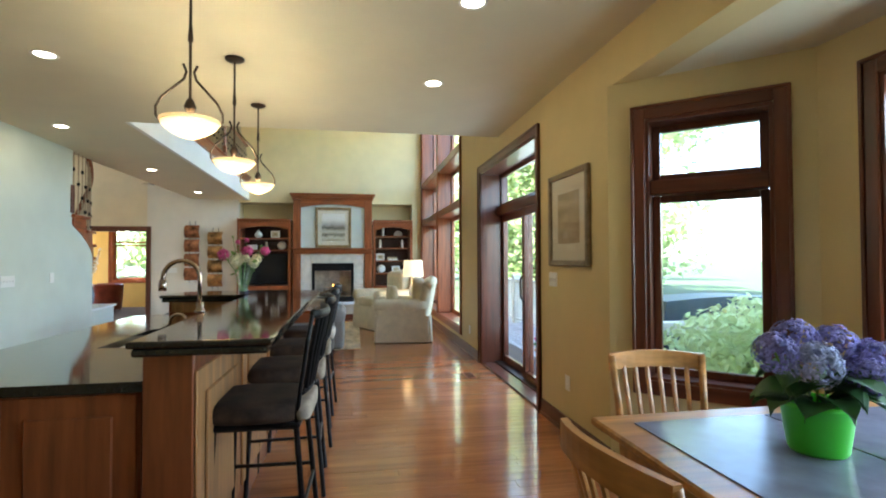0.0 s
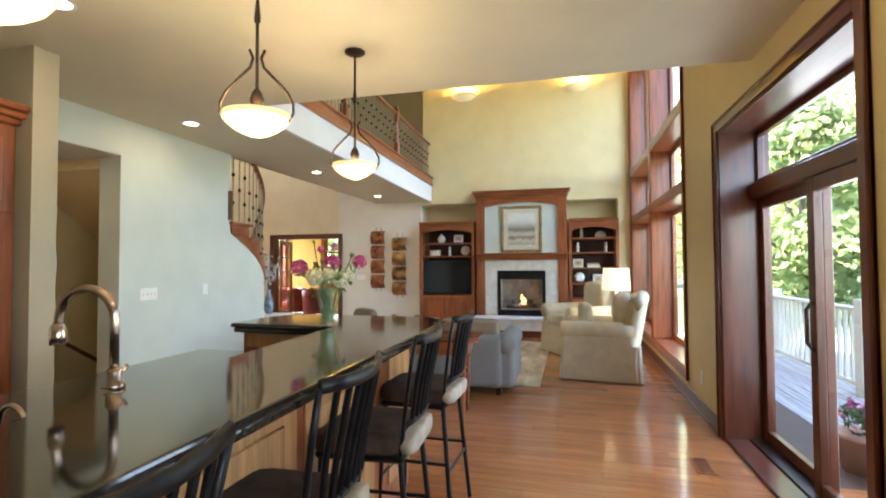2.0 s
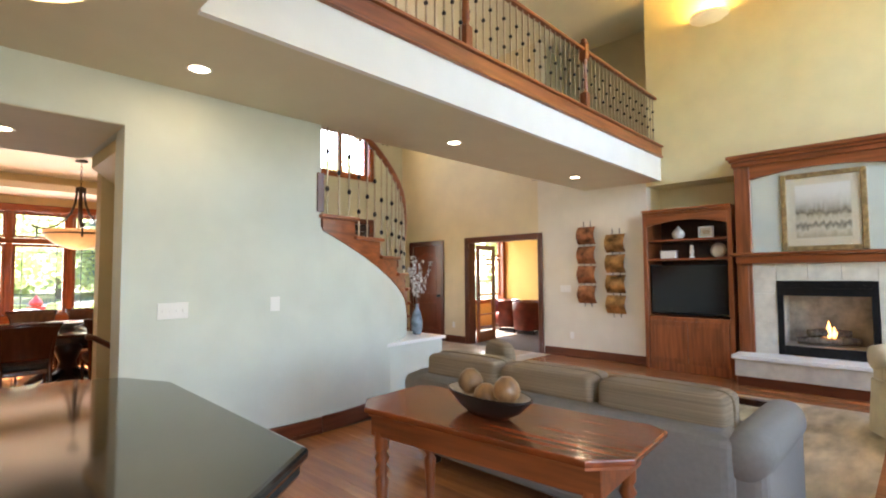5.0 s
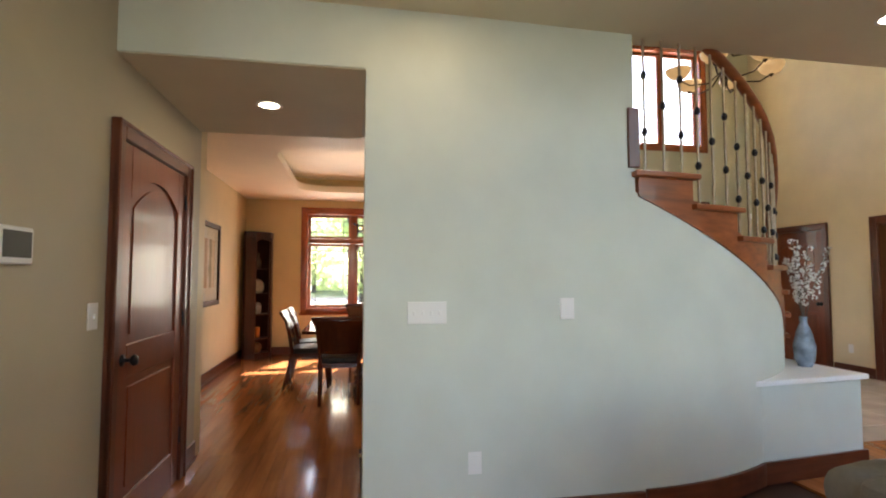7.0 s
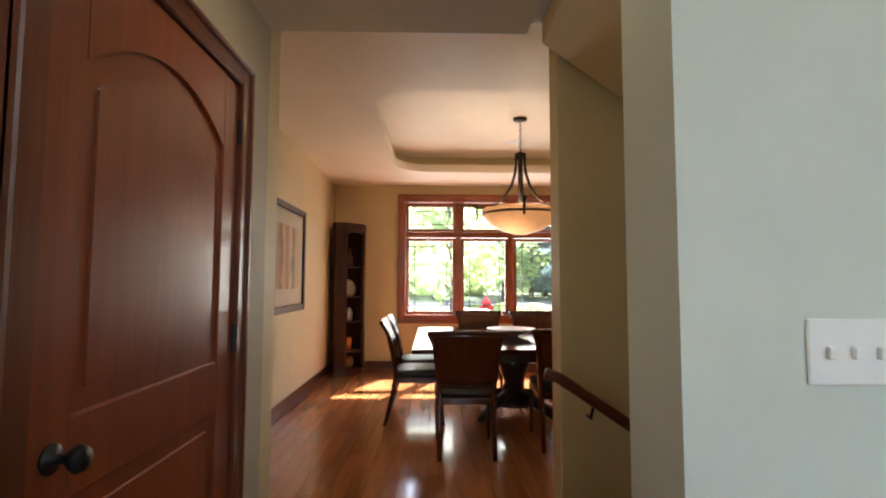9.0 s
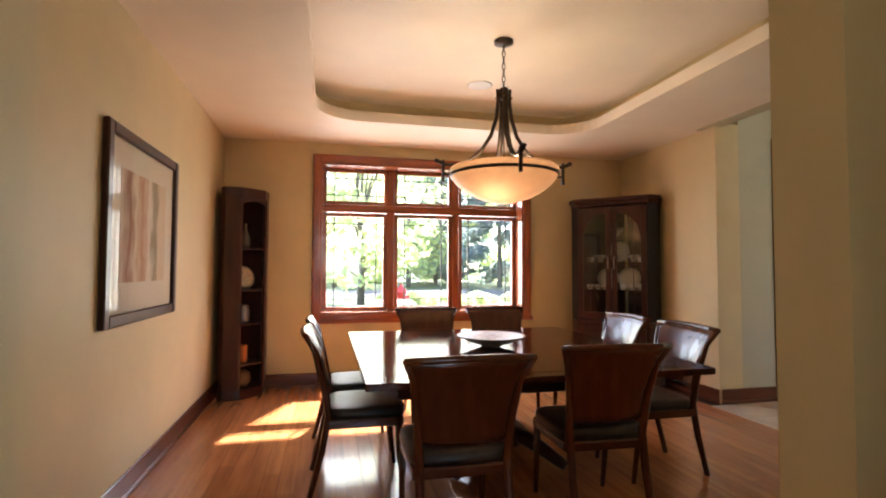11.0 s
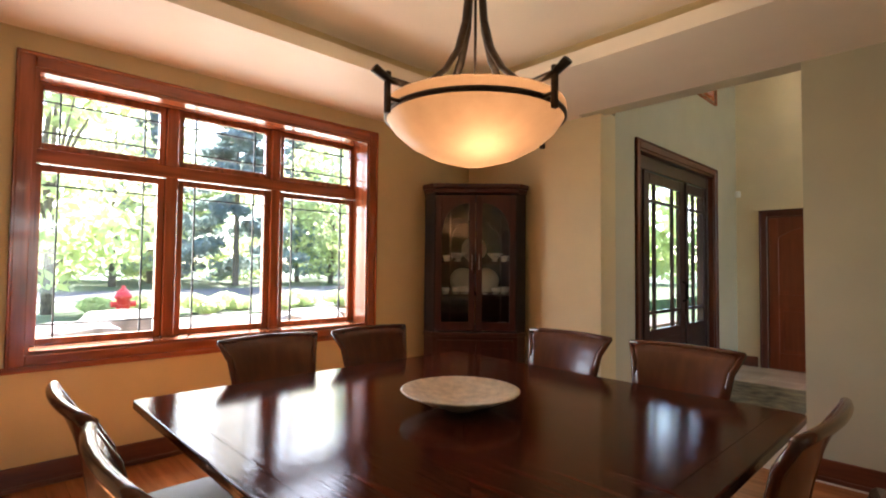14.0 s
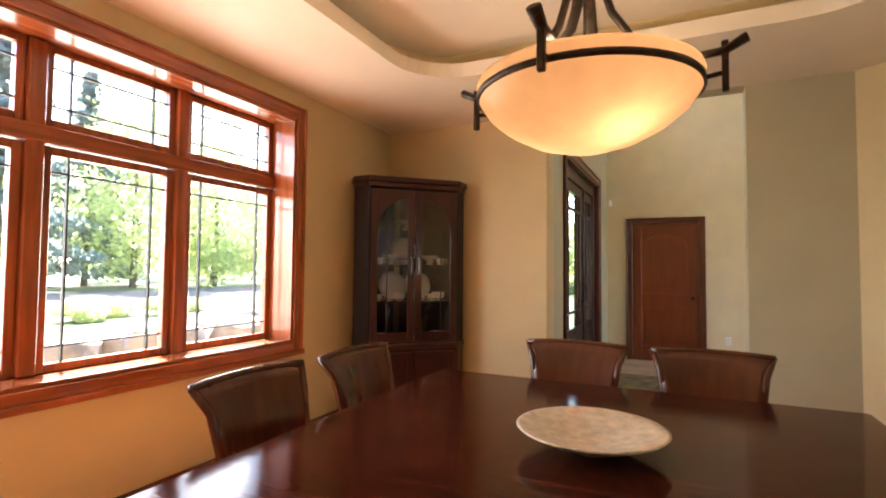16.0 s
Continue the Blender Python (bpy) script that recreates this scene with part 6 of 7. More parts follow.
part("shell", lathe(bmesh.new(), [(0, 0), (0.45, 0.0), (0.75, 0.25), (1.0, 0.62), (1.0, 0.66), (0.96, 0.66)], 28, Matrix.Diagonal((0.26, 0.12, 0.16, 1))), DARKBOWL, bo, smooth=True)
part("lining", lathe(bmesh.new(), [(1.0, 0.662), (0.93, 0.6), (0.7, 0.28), (0.4, 0.08), (0, 0.06)], 28, Matrix.Diagonal((0.26, 0.12, 0.16, 1))), BOWLCREAM, bo, smooth=True)
for k, (x, y) in enumerate(((-0.13, 0.01), (-0.01, 0.0), (0.12, 0.005))):
    solid("wooden_ball", L([(0, 0), (0.03, 0.006), (0.056, 0.035), (0.062, 0.062), (0.052, 0.095), (0.025, 0.12), (0.008, 0.125), (0, 0.118)], 18), WOODBALL, "turned brown wooden ball in the bowl", "decorative ball", (0.25 + x, 5.30 + y - 0.14 * x, 0.755 + 0.02 + 0.05 * abs(k - 1)), 40 * k, "balls in the bowl", smooth=True)
cf = thing("coffee_table", "dark wood coffee table with glass top", "coffee table", (0.25, 7.5, 0))
part("frame", B(((-0.72, -0.4, 0.40), (-0.64, 0.4, 0.45)), ((0.64, -0.4, 0.40), (0.72, 0.4, 0.45)), ((-0.64, -0.4, 0.401), (0.64, -0.32, 0.449)), ((-0.64, 0.32, 0.401), (0.64, 0.4, 0.449)), bev=0.005), MAHOG, cf)
part("glass_top", B(((-0.64, -0.32, 0.43), (0.64, 0.32, 0.444))), CLEAR, cf, "clear glass top")
for x in (-0.7, 0.64):
    for y in (-0.38, 0.32):
        part("leg", B(((x, y, 0.006), (x + 0.06, y + 0.06, 0.40)), bev=0.005), MAHOG, cf)
solid("area_rug", B(((-1.15, -1.7, 0), (1.15, 1.7, 0.009)), bev=0.003), RUG, "pale gold and cream area rug", "rug", (0.3, 8.3, 0.0))


def armchair(at, rz, group="ivory armchairs"):
    c = thing("armchair", "ivory slipcovered armchair with rolled arms", "armchair", at, rz, group)
    sk_ = bmesh.new()
    ring = rounded(-0.43, -0.44, 0.43, 0.42, 0.06, 5)
    cols = [[sk_.verts.new((x * (1 + o) + 0.008 * math.sin(9 * i) * (o > 0), y * (1 + o) + 0.008 * math.cos(7 * i) * (o > 0), z)) for z, o in ((0.012, 0.035), (0.2, 0.012), (0.4, 0.0))] for i, (x, y) in enumerate(ring)]
    for p_, q_ in zip(cols, cols[1:] + cols[:1]):
        for k in range(2):
            sk_.faces.new((p_[k], q_[k], q_[k + 1], p_[k + 1]))
    sk_.faces.new([cc[2] for cc in cols])
    sk_.faces.new([cc[0] for cc in cols][::-1])
    part("skirt", sk_, CREAMFAB, c, smooth=False)
    part("seat_cushion", PIL((-0.28, -0.26, 0.36), (0.28, 0.44, 0.54), 0.35), CREAMFAB, c, smooth=True)
    for s in (-1, 1):
        part("arm", B(((s * 0.27, -0.38, 0.35), (s * 0.43, 0.40, 0.55)), bev=0.05, seg=3), CREAMFAB, c)
        part("arm_roll", L([(0, -0.38), (0.08, -0.37), (0.098, -0.2), (0.098, 0.36), (0.085, 0.415), (0, 0.425)], 18, pose(s * 0.355, 0, 0.555, -90)), CREAMFAB, c, smooth=True)
    part("back", sheet(lambda u, v: (0.42 * (2 * u - 1) * (1 - 0.06 * v), -0.36 - 0.11 * v + 0.10 * abs(2 * u - 1) ** 3, 0.3 + 0.62 * v - 0.07 * v * abs(2 * u - 1) ** 3), 14, 8, 0.14), CREAMFAB, c, smooth=True)
    part("back_roll", TUBE([(0.40 * u, -0.47 + 0.10 * abs(u) ** 3, 0.915 - 0.07 * abs(u) ** 3) for u in (-1, -0.7, -0.35, 0, 0.35, 0.7, 1)], 0.075, 12), CREAMFAB, c, smooth=True)
    part("back_cushion", PIL((-0.27, -0.36, 0.5), (0.27, -0.14, 0.96), 0.45), CREAMFAB, c, smooth=True)
    return c


a0 = armchair((2.18, 7.5, 0), 84)
a0.matrix_basis = a0.matrix_basis @ Matrix.Scale(1.1, 4)
copy_thing(a0, pose(2.0, 9.1, 0, 0, 0, 118) @ Matrix.Scale(1.08, 4))
solid("throw_pillow", PIL((-0.2, -0.07, 0), (0.2, 0.07, 0.36), 0.5), CREAMFAB, "ivory throw pillow in the armchair", "pillow", (1.99, 7.42, 0.57), 100, smooth=True)
et = thing("end_table", "small round cherry end table", "side table", (2.45, 8.22, 0))
part("tabletop", L([(0, 0.6), (0.22, 0.6), (0.23, 0.61), (0.22, 0.625), (0, 0.625)], 28), CHERRY_X, et, smooth=False)
part("pedestal", L([(0.16, 0), (0.15, 0.03), (0.04, 0.07), (0.03, 0.3), (0.045, 0.45), (0.03, 0.6)], 16), CHERRY, et, smooth=True)
tl = thing("table_lamp", "white ceramic table lamp with lit linen shade", "table lamp", (2.45, 8.22, 0.625))
part("base", L([(0, 0), (0.075, 0), (0.075, 0.015), (0.05, 0.03), (0.085, 0.12), (0.075, 0.22), (0.03, 0.34), (0.018, 0.38), (0.008, 0.39), (0.008, 0.45), (0, 0.45)], 22), CHINA, tl, smooth=True)
part("shade", L([(0.195, 0.43), (0.175, 0.74), (0.171, 0.74), (0.191, 0.43)], 32), SHADE, tl, smooth=True)
part("finial", L([(0, 0.74), (0.008, 0.75), (0.01, 0.765), (0, 0.775)], 10), BRONZE, tl, smooth=True)
point_lamp("table_lamp_bulb", (2.45, 8.22, 1.2), 4, 0.05, (1.0, 0.72, 0.4))
# ledge vase with pale branches
lv = thing("branch_vase", "slim blue-grey vase of white blossom branches", "vase", (-2.86, 7.72, 0.665))
part("vase", L([(0, 0), (0.045, 0), (0.07, 0.06), (0.075, 0.16), (0.05, 0.27), (0.025, 0.33), (0.03, 0.38), (0.022, 0.38), (0.018, 0.33), (0, 0.3)], 20), mat("blue_grey_glaze", (0.22, 0.27, 0.33), 0.2, var=0.25, scale=12), lv, smooth=True)
rf = random.Random(21)
for k in range(7):
    tip = (rf.uniform(-0.10, 0.14), rf.uniform(-0.1, 0.22), rf.uniform(0.75, 1.0))
    br = part("branch", TUBE([(0, 0, 0.3), (tip[0] * 0.3, tip[1] * 0.3, 0.55), tip], 0.004, 5), BARK, lv)
    bb = bmesh.new()
    for j in range(10):
        f = 0.35 + 0.65 * j / 9
        bloom(bb, (tip[0] * f + rf.gauss(0, 0.012), tip[1] * f + rf.gauss(0, 0.012), 0.33 + (tip[2] - 0.33) * f), 0.02, 8, rf, 0.7)
    part("blossom", bb, WHITE, br)

# office furniture


def club_chair(at, rz):
    c = thing("club_chair", "oxblood leather barrel club chair", "armchair", at, rz, "office club chairs")
    part("shell", lathe(bmesh.new(), [(0.36, 0.08), (0.38, 0.4), (0.40, 0.72), (0.36, 0.76), (0.31, 0.72), (0.30, 0.3)], 26, None, 130, 410), REDLEATHER, c, smooth=True)
    part("seat", PIL((-0.3, -0.3, 0.1), (0.3, 0.3, 0.46), 0.5), REDLEATHER, c, smooth=True)
    for k in range(4):
        part("foot", L([(0.02, 0.004), (0.025, 0.09)], 8, pose(0.25 * (1, -1, -1, 1)[k], 0.25 * (1, 1, -1, -1)[k], 0)), MAHOG, c)
    return c


cc0 = club_chair((-6.05, 13.75, 0.004), 150)
copy_thing(cc0, pose(-5.18, 13.5, 0.004, 0, 0, 100))
dk = thing("office_desk", "dark cherry office desk", "desk", (-3.05, 12.9, 0.004))
part("desktop", B(((-0.4, -0.8, 0.72), (0.75, 0.8, 0.76)), bev=0.006), TRIM_X, dk)
part("pedestal", B(((-0.35, -0.75, 0), (0.7, -0.3, 0.72)), bev=0.004), TRIM, dk)
part("pedestal", B(((-0.35, 0.3, 0), (0.7, 0.75, 0.72)), bev=0.004), TRIM, dk)

# ---- dining room ----
tb = thing("dining_table", "polished mahogany square dining table", "dining table", (-6.255, 4.72, 0))
part("tabletop", P(rounded(-0.995, -0.96, 0.995, 0.96, 0.02, 2), 0.715, 0.752, bev=0.006), MAHOG_TOP, tb)
for k in range(4):
    part("veneer_panel", P([(-0.9, -0.865), (0.9, -0.865), (0.03, -0.028), (-0.03, -0.028)], 0.7515, 0.7532, pose(0, 0, 0, 0, 0, 90 * k) if k % 2 == 0 else pose(0, 0, 0, 0, 0, 90 * k) @ Matrix.Diagonal((0.961, 1.04, 1, 1))), MAHOG_TOP, tb)
part("apron", B(((-0.80, -0.78, 0.62), (0.80, 0.78, 0.715)), bev=0.005), MAHOG, tb)
part("pedestal", L([(0.2, 0.1), (0.2, 0.14), (0.12, 0.2), (0.09, 0.32), (0.13, 0.42), (0.16, 0.5), (0.10, 0.58), (0.2, 0.62)], 24), MAHOG, tb, smooth=True)
for k in range(4):
    part("foot", TUBE([(0.1, 0, 0.2), (0.3, 0, 0.14), (0.46, 0, 0.06), (0.52, 0, 0.03)], [0.05, 0.05, 0.04, 0.03], 10, pose(0, 0, 0, 0, 0, 45 + 90 * k)), MAHOG, tb, smooth=True)


def dining_chair(at, rz):
    c = thing("dining_chair", "red-brown wooden dining chair with black leather seat", "dining chair", at, rz, "chairs round the dining table")

    def surf(u, v):
        e = 2 * u - 1
        wd = 0.205 + 0.02 * v + 0.055 * v ** 3
        return (wd * e, -0.215 - 0.055 * v - 0.05 * v ** 3 + 0.045 * e * e * (1 - 0.3 * v) - 0.03, 0.53 + 0.385 * v - 0.012 * e * e * v)
    part("backrest", sheet(surf, 14, 10, 0.02), CHAIRWOOD, c, smooth=True)
    part("top_rail", TUBE([(0.285 * u, -0.345 - 0.012 + 0.032 * u * u, 0.918 - 0.008 * u * u) for u in (-1, -0.7, -0.35, 0, 0.35, 0.7, 1)], 0.017, 10), CHAIRWOOD, c, smooth=True)
    for s in (-1, 1):
        part("back_post", TUBE([(s * 0.2, -0.30, 0), (s * 0.2, -0.235, 0.25), (s * 0.2, -0.20, 0.45), (s * 0.215, -0.235, 0.65), (s * 0.24, -0.275, 0.82), (s * 0.282, -0.33, 0.915)], [0.017, 0.02, 0.022, 0.019, 0.017, 0.015], 8), CHAIRWOOD, c, smooth=True)
        part("front_leg", TUBE([(s * 0.21, 0.23, 0), (s * 0.215, 0.205, 0.2), (s * 0.21, 0.2, 0.42)], [0.014, 0.017, 0.023], 8), CHAIRWOOD, c, smooth=True)
    part("seat_frame", B(((-0.23, -0.21, 0.375), (0.23, 0.23, 0.43)), bev=0.012, seg=2), CHAIRWOOD, c)
    part("seat", PIL((-0.24, -0.21, 0.415), (0.24, 0.25, 0.495), 0.4), LEATHER, c, "black leather seat", smooth=True)
    return c


dc = dining_chair((-7.2, 4.49, 0), -90)
for x, y, r in ((-7.18, 5.16, -90), (-6.53, 5.63, 180), (-5.84, 5.63, 180), (-5.26, 4.18, 90), (-5.42, 4.98, 88), (-6.06, 3.80, 0), (-6.68, 3.8, 2)):
    copy_thing(dc, pose(x, y, 0, 0, 0, r))
db = thing("centrepiece_bowl", "wide cream crackle-glazed bowl on the table", "bowl", (-6.24, 4.70, 0.752))
part("bowl", L([(0, 0), (0.06, 0), (0.08, 0.012), (0.15, 0.035), (0.235, 0.072), (0.242, 0.078), (0.232, 0.08), (0.14, 0.048), (0.05, 0.03), (0, 0.028)], 40), BOWLCREAM, db, smooth=True)

# corner china cabinet
cb = thing("china_cabinet", "dark mahogany corner china cabinet with arched glass doors", "china cabinet", (-8.045, 6.755, 0), 45)
pent = [(-0.485, 0.0), (0.485, 0.0), (0.60, 0.11), (0.60, 0.2), (0.08, 0.72), (-0.08, 0.72), (-0.60, 0.2), (-0.60, 0.11)]
part("lower_case", P(inset(pent, 0.012), 0, 0.66), MAHOG, cb)
part("waist_moulding", P(pent, 0.66, 0.70, bev=0.008), MAHOG, cb)
part("cornice", P(pent, 2.04, 2.08, bev=0.006), MAHOG, cb)
part("crown", P(inset(pent, -0.02), 2.08, 2.13, bev=0.012), MAHOG, cb)
part("plinth", P(pent, 0.0, 0.09, bev=0.008), MAHOG, cb)
for s in (-1, 1):
    # inner sides, like the lowest shelf, are coloured near black for the shade inside
    part("side_panel", P([(s * 0.46, 0.012), (s * 0.475, 0.012), (s * 0.59, 0.12), (s * 0.59, 0.2), (s * 0.02, 0.77), (s * 0.0, 0.75), (s * 0.56, 0.19)][:: s], 0.70, 2.04), CAB_SHADE, cb)
    dr = part("door", B(((s * 0.005, 0.0, 0.72), (s * 0.075, 0.022, 2.02)), ((s * 0.385, 0.0, 0.72), (s * 0.455, 0.022, 2.02)), ((s * 0.075, 0.001, 0.72), (s * 0.385, 0.021, 0.80)), bev=0.003), MAHOG, cb)
    n = 10
    prof = [(s * 0.075, 2.02), (s * 0.075, 1.94)] + [(s * (0.075 + 0.31 * k / n), 1.66 + 0.28 * math.sqrt(max(0, 1 - (k / n) ** 2))) for k in range(1, n + 1)] + [(s * 0.385, 2.02)]
    part("arched_rail", P(prof, 0.001, 0.021, Matrix(((1, 0, 0, 0), (0, 0, 1, 0), (0, 1, 0, 0), (0, 0, 0, 1)))), MAHOG, dr)
    g = part("glass_pane", B(((s * 0.075, 0.009, 0.80), (s * 0.385, 0.013, 1.95))), SMOKED, dr)
    g.visible_shadow = False
    part("mullion", B(((s * 0.285, 0.004, 0.80), (s * 0.293, 0.018, 1.84)), ((s * 0.075, 0.004, 1.08), (s * 0.385, 0.018, 1.086)), ((s * 0.075, 0.004, 1.36), (s * 0.385, 0.018, 1.366))), MAHOG, dr)
    part("mullion", TUBE([(s * (0.075 + 0.215 * k / n), 0.011, 1.52 + 0.24 * math.sqrt(max(0, 1 - (k / n) ** 2))) for k in range(n + 1)], 0.004, 5), MAHOG, dr)
    part("handle", TUBE([(s * 0.04, 0.0, 1.30), (s * 0.04, -0.02, 1.32), (s * 0.04, -0.02, 1.42), (s * 0.04, 0.0, 1.44)], 0.006, 6), STEEL, dr)
    lo_ = part("lower_door", B(((s * 0.008, -0.012, 0.12), (s * 0.44, 0.011, 0.63)), bev=0.004), MAHOG, cb)
    part("raised_panel", B(((s * 0.07, -0.022, 0.19), (s * 0.375, -0.012, 0.56)), bev=0.008), MAHOG, lo_)
for z in (1.06, 1.38, 1.70):
    part("shelf", P([(-0.45, 0.03), (0.45, 0.03), (0.5, 0.2), (0.0, 0.72), (-0.5, 0.2)], z - 0.012, z), CLEAR if z > 1.2 else CAB_SHADE, cb)


def china(kind, lx, ly, z):
    p = pose(-8.045, 6.755, 0, 0, 0, 45) @ Vector((lx * 0.84, ly, z))
    at = tuple(p)
    if kind == "cup":
        o = thing("teacup", "white china cup in the cabinet", "cup", at, 30, "china in the cabinet")
        part("cup", L([(0, 0), (0.025, 0), (0.028, 0.01), (0.042, 0.06), (0.039, 0.06), (0.024, 0.012), (0, 0.01)], 16), CHINA, o, smooth=True)
        part("handle", TUBE([(0.04, 0, 0.05), (0.06, 0, 0.045), (0.058, 0, 0.02), (0.032, 0, 0.018)], 0.004, 5), CHINA, o)
    elif kind == "plate":
        o = thing("dinner_plate", "white china plate leaning in the cabinet", "plate", at, 45, "china in the cabinet")
        part("dish", L([(0, 0.01), (0.08, 0.01), (0.125, 0.0), (0.13, 0.004), (0.08, 0.018), (0, 0.018)], 26, pose(0, 0, 0.13, 76)), CHINA, o, smooth=True)
    elif kind == "stack":
        o = thing("bowl_stack", "stack of white china bowls in the cabinet", "bowls", at, 0, "china in the cabinet")
        for k in range(3):
            part("bowl", L([(0, 0.0), (0.03, 0.0), (0.065, 0.04), (0.061, 0.04), (0.028, 0.006), (0, 0.005)], 18, pose(0, 0, 0.016 * k)), CHINA, o, smooth=True)
    else:
        o = thing("glass_dish", "clear cut-glass dish in the cabinet", "dish", at, 0, "china in the cabinet")
        part("dish", L([(0, 0), (0.04, 0), (0.02, 0.02), (0.05, 0.05), (0.085, 0.085), (0.08, 0.085), (0.04, 0.05), (0, 0.03)], 18), STEEL, o, smooth=True)


for ob_ in cb.children_recursive:
    for v_ in ob_.data.vertices:
        v_.co.x *= 0.84
for a in (("stack", -0.3, 0.2, 0.702), ("stack", 0.22, 0.15, 0.702), ("stack", 0.33, 0.22, 0.702), ("cup", -0.34, 0.15, 1.06), ("cup", -0.22, 0.14, 1.06), ("plate", -0.14, 0.34, 1.06), ("cup", 0.12, 0.14, 1.06), ("cup", 0.24, 0.15, 1.06), ("stack", 0.34, 0.22, 1.06),
          ("plate", 0.15, 0.36, 1.06), ("dish", -0.2, 0.2, 1.38), ("dish", 0.24, 0.22, 1.38), ("cup", 0.34, 0.16, 1.38), ("cup", -0.33, 0.16, 1.38), ("plate", 0.0, 0.40, 1.382), ("stack", -0.14, 0.15, 0.702), ("cup", 0.1, 0.13, 0.702), ("stack", -0.12, 0.16, 1.06), ("dish", -0.04, 0.3, 1.38), ("dish", 0.0, 0.3, 1.70)):
    china(*a)

# corner curio shelf
cu = thing("corner_shelf", "dark mahogany open corner shelf with ornaments", "corner shelf", (-8.24, 2.85, 0), 135)
pt = [(-0.17, 0.0), (0.17, 0.0), (0.33, 0.10), (0.33, 0.17), (0.0, 0.5), (-0.33, 0.17), (-0.33, 0.10)]
part("plinth", P(pt, 0, 0.1, bev=0.006), MAHOG, cu)
part("crown", P(pt, 2.0, 2.10, bev=0.008), MAHOG, cu)
for s in (-1, 1):
    part("side_panel", P([(s * 0.17, 0.0), (s * 0.20, 0.0), (s * 0.33, 0.10), (s * 0.33, 0.17), (s * 0.01, 0.49), (s * 0.01, 0.46), (s * 0.29, 0.16), (s * 0.17, 0.02)][:: s], 0.1, 2.0), MAHOG, cu)
for z in (0.34, 0.74, 1.08, 1.5):
    part("shelf", P([(-0.165, 0.01), (0.165, 0.01), (0.27, 0.15), (0.0, 0.42), (-0.27, 0.15)], z - 0.02, z), MAHOG, cu)
part("arched_rail", arch_rail(-0.165, 0.165, 1.93, 2.0, 0.04, 0.0, 0.015), MAHOG, cu)

for ob_ in cu.children_recursive:
    for v_ in ob_.data.vertices:
        v_.co.x *= 0.78


def at_shelf(z, lx=0.0, ly=0.14):
    return tuple(pose(-8.24, 2.85, 0, 0, 0, 135) @ Vector((lx, ly, z)))


solid("bottle_vase", L([(0, 0), (0.04, 0), (0.055, 0.05), (0.05, 0.12), (0.02, 0.18), (0.016, 0.24), (0.022, 0.25), (0, 0.25)], 18), mat("smoky_glaze", (0.20, 0.16, 0.12), 0.2, var=0.3), "smoky glazed bottle vase on the corner shelf", "vase", at_shelf(1.5), smooth=True)
solid("display_plate", L([(0, 0.01), (0.08, 0.01), (0.115, 0), (0.12, 0.004), (0.08, 0.018), (0, 0.018)], 26, pose(0, 0, 0.118, 78)), BOWLCREAM, "cream plate standing on the corner shelf", "plate", at_shelf(1.08), 135, smooth=True)
solid("glass_jar", L([(0, 0), (0.05, 0), (0.06, 0.02), (0.06, 0.13), (0.045, 0.15), (0.05, 0.17), (0, 0.19)], 18), STEEL, "clear lidded jar on the corner shelf", "jar", at_shelf(0.74), smooth=True)
cd = thing("pillar_candle", "amber pillar candle on the corner shelf", "candle", at_shelf(0.34 + 0.0))
part("wax", L([(0, 0), (0.045, 0), (0.045, 0.17), (0.03, 0.175), (0, 0.165)], 18), WAX, cd, smooth=True)
solid("round_jar", L([(0, 0), (0.05, 0), (0.08, 0.06), (0.07, 0.13), (0.03, 0.16), (0, 0.16)], 18), mat("brown_glaze", (0.22, 0.12, 0.05), 0.3, var=0.3), "brown glazed jar at the foot of the corner shelf", "jar", at_shelf(0.1), smooth=True)
sp = thing("ceiling_speaker", "round white ceiling speaker grille", "ceiling speaker", (-7.15, 4.9, 2.951))
part("grille", L([(0, -0.006), (0.10, -0.006), (0.115, -0.001), (0, -0.0005)], 28), WHITE, sp, smooth=True)
solid("entry_rug", B(((-0.5, -0.8, 0), (0.5, 0.8, 0.008)), bev=0.003), RUG_D, "olive patterned entry rug on tile", "rug", (-6.35, 9.1, 0.003), 0)

# ---- outdoors ----
GZ, GW = -0.2, 0.05
dk = thing("deck", "grey board deck outside the patio door", "deck", kind="structure")
bd = mesh_of("deck_board", B(((0, 0, -0.03), (0.138, 9.4, 0)), bev=0.003), DECK)
for k in range(22):
    o = part("deck_board", bd, DECK, dk)
    o.location = (4.05 + 0.144 * k, 3.0, -0.06)
for k in range(6):
    o = part("deck_board", bd, DECK, dk)
    o.location = (3.2 + 0.144 * k, 3.0, -0.06)
part("joists", B(((3.22, 3.05, GZ - 0.1), (7.2, 12.3, -0.095))), BARK, dk)
rl = thing("deck_railing", "cream painted deck railing with balusters", "railing")
part("top_rail", B(((4.92, 7.2, 0.88), (5.04, 12.3, 0.92)), bev=0.005), RAILING, rl)
part("bottom_rail", B(((4.95, 7.2, 0.02), (5.01, 12.3, 0.07)), bev=0.004), RAILING, rl)
bl = mesh_of("baluster", B(((-0.018, -0.018, 0.07), (0.018, 0.018, 0.88))), RAILING)
for k in range(34):
    o = part("baluster", bl, RAILING, rl)
    o.location = (4.98, 7.33 + 0.147 * k, 0)
for y in (7.2, 9.7, 12.2):
    part("post", B(((4.9, y - 0.08, -0.06), (5.06, y + 0.08, 1.02)), bev=0.008), RAILING, rl)
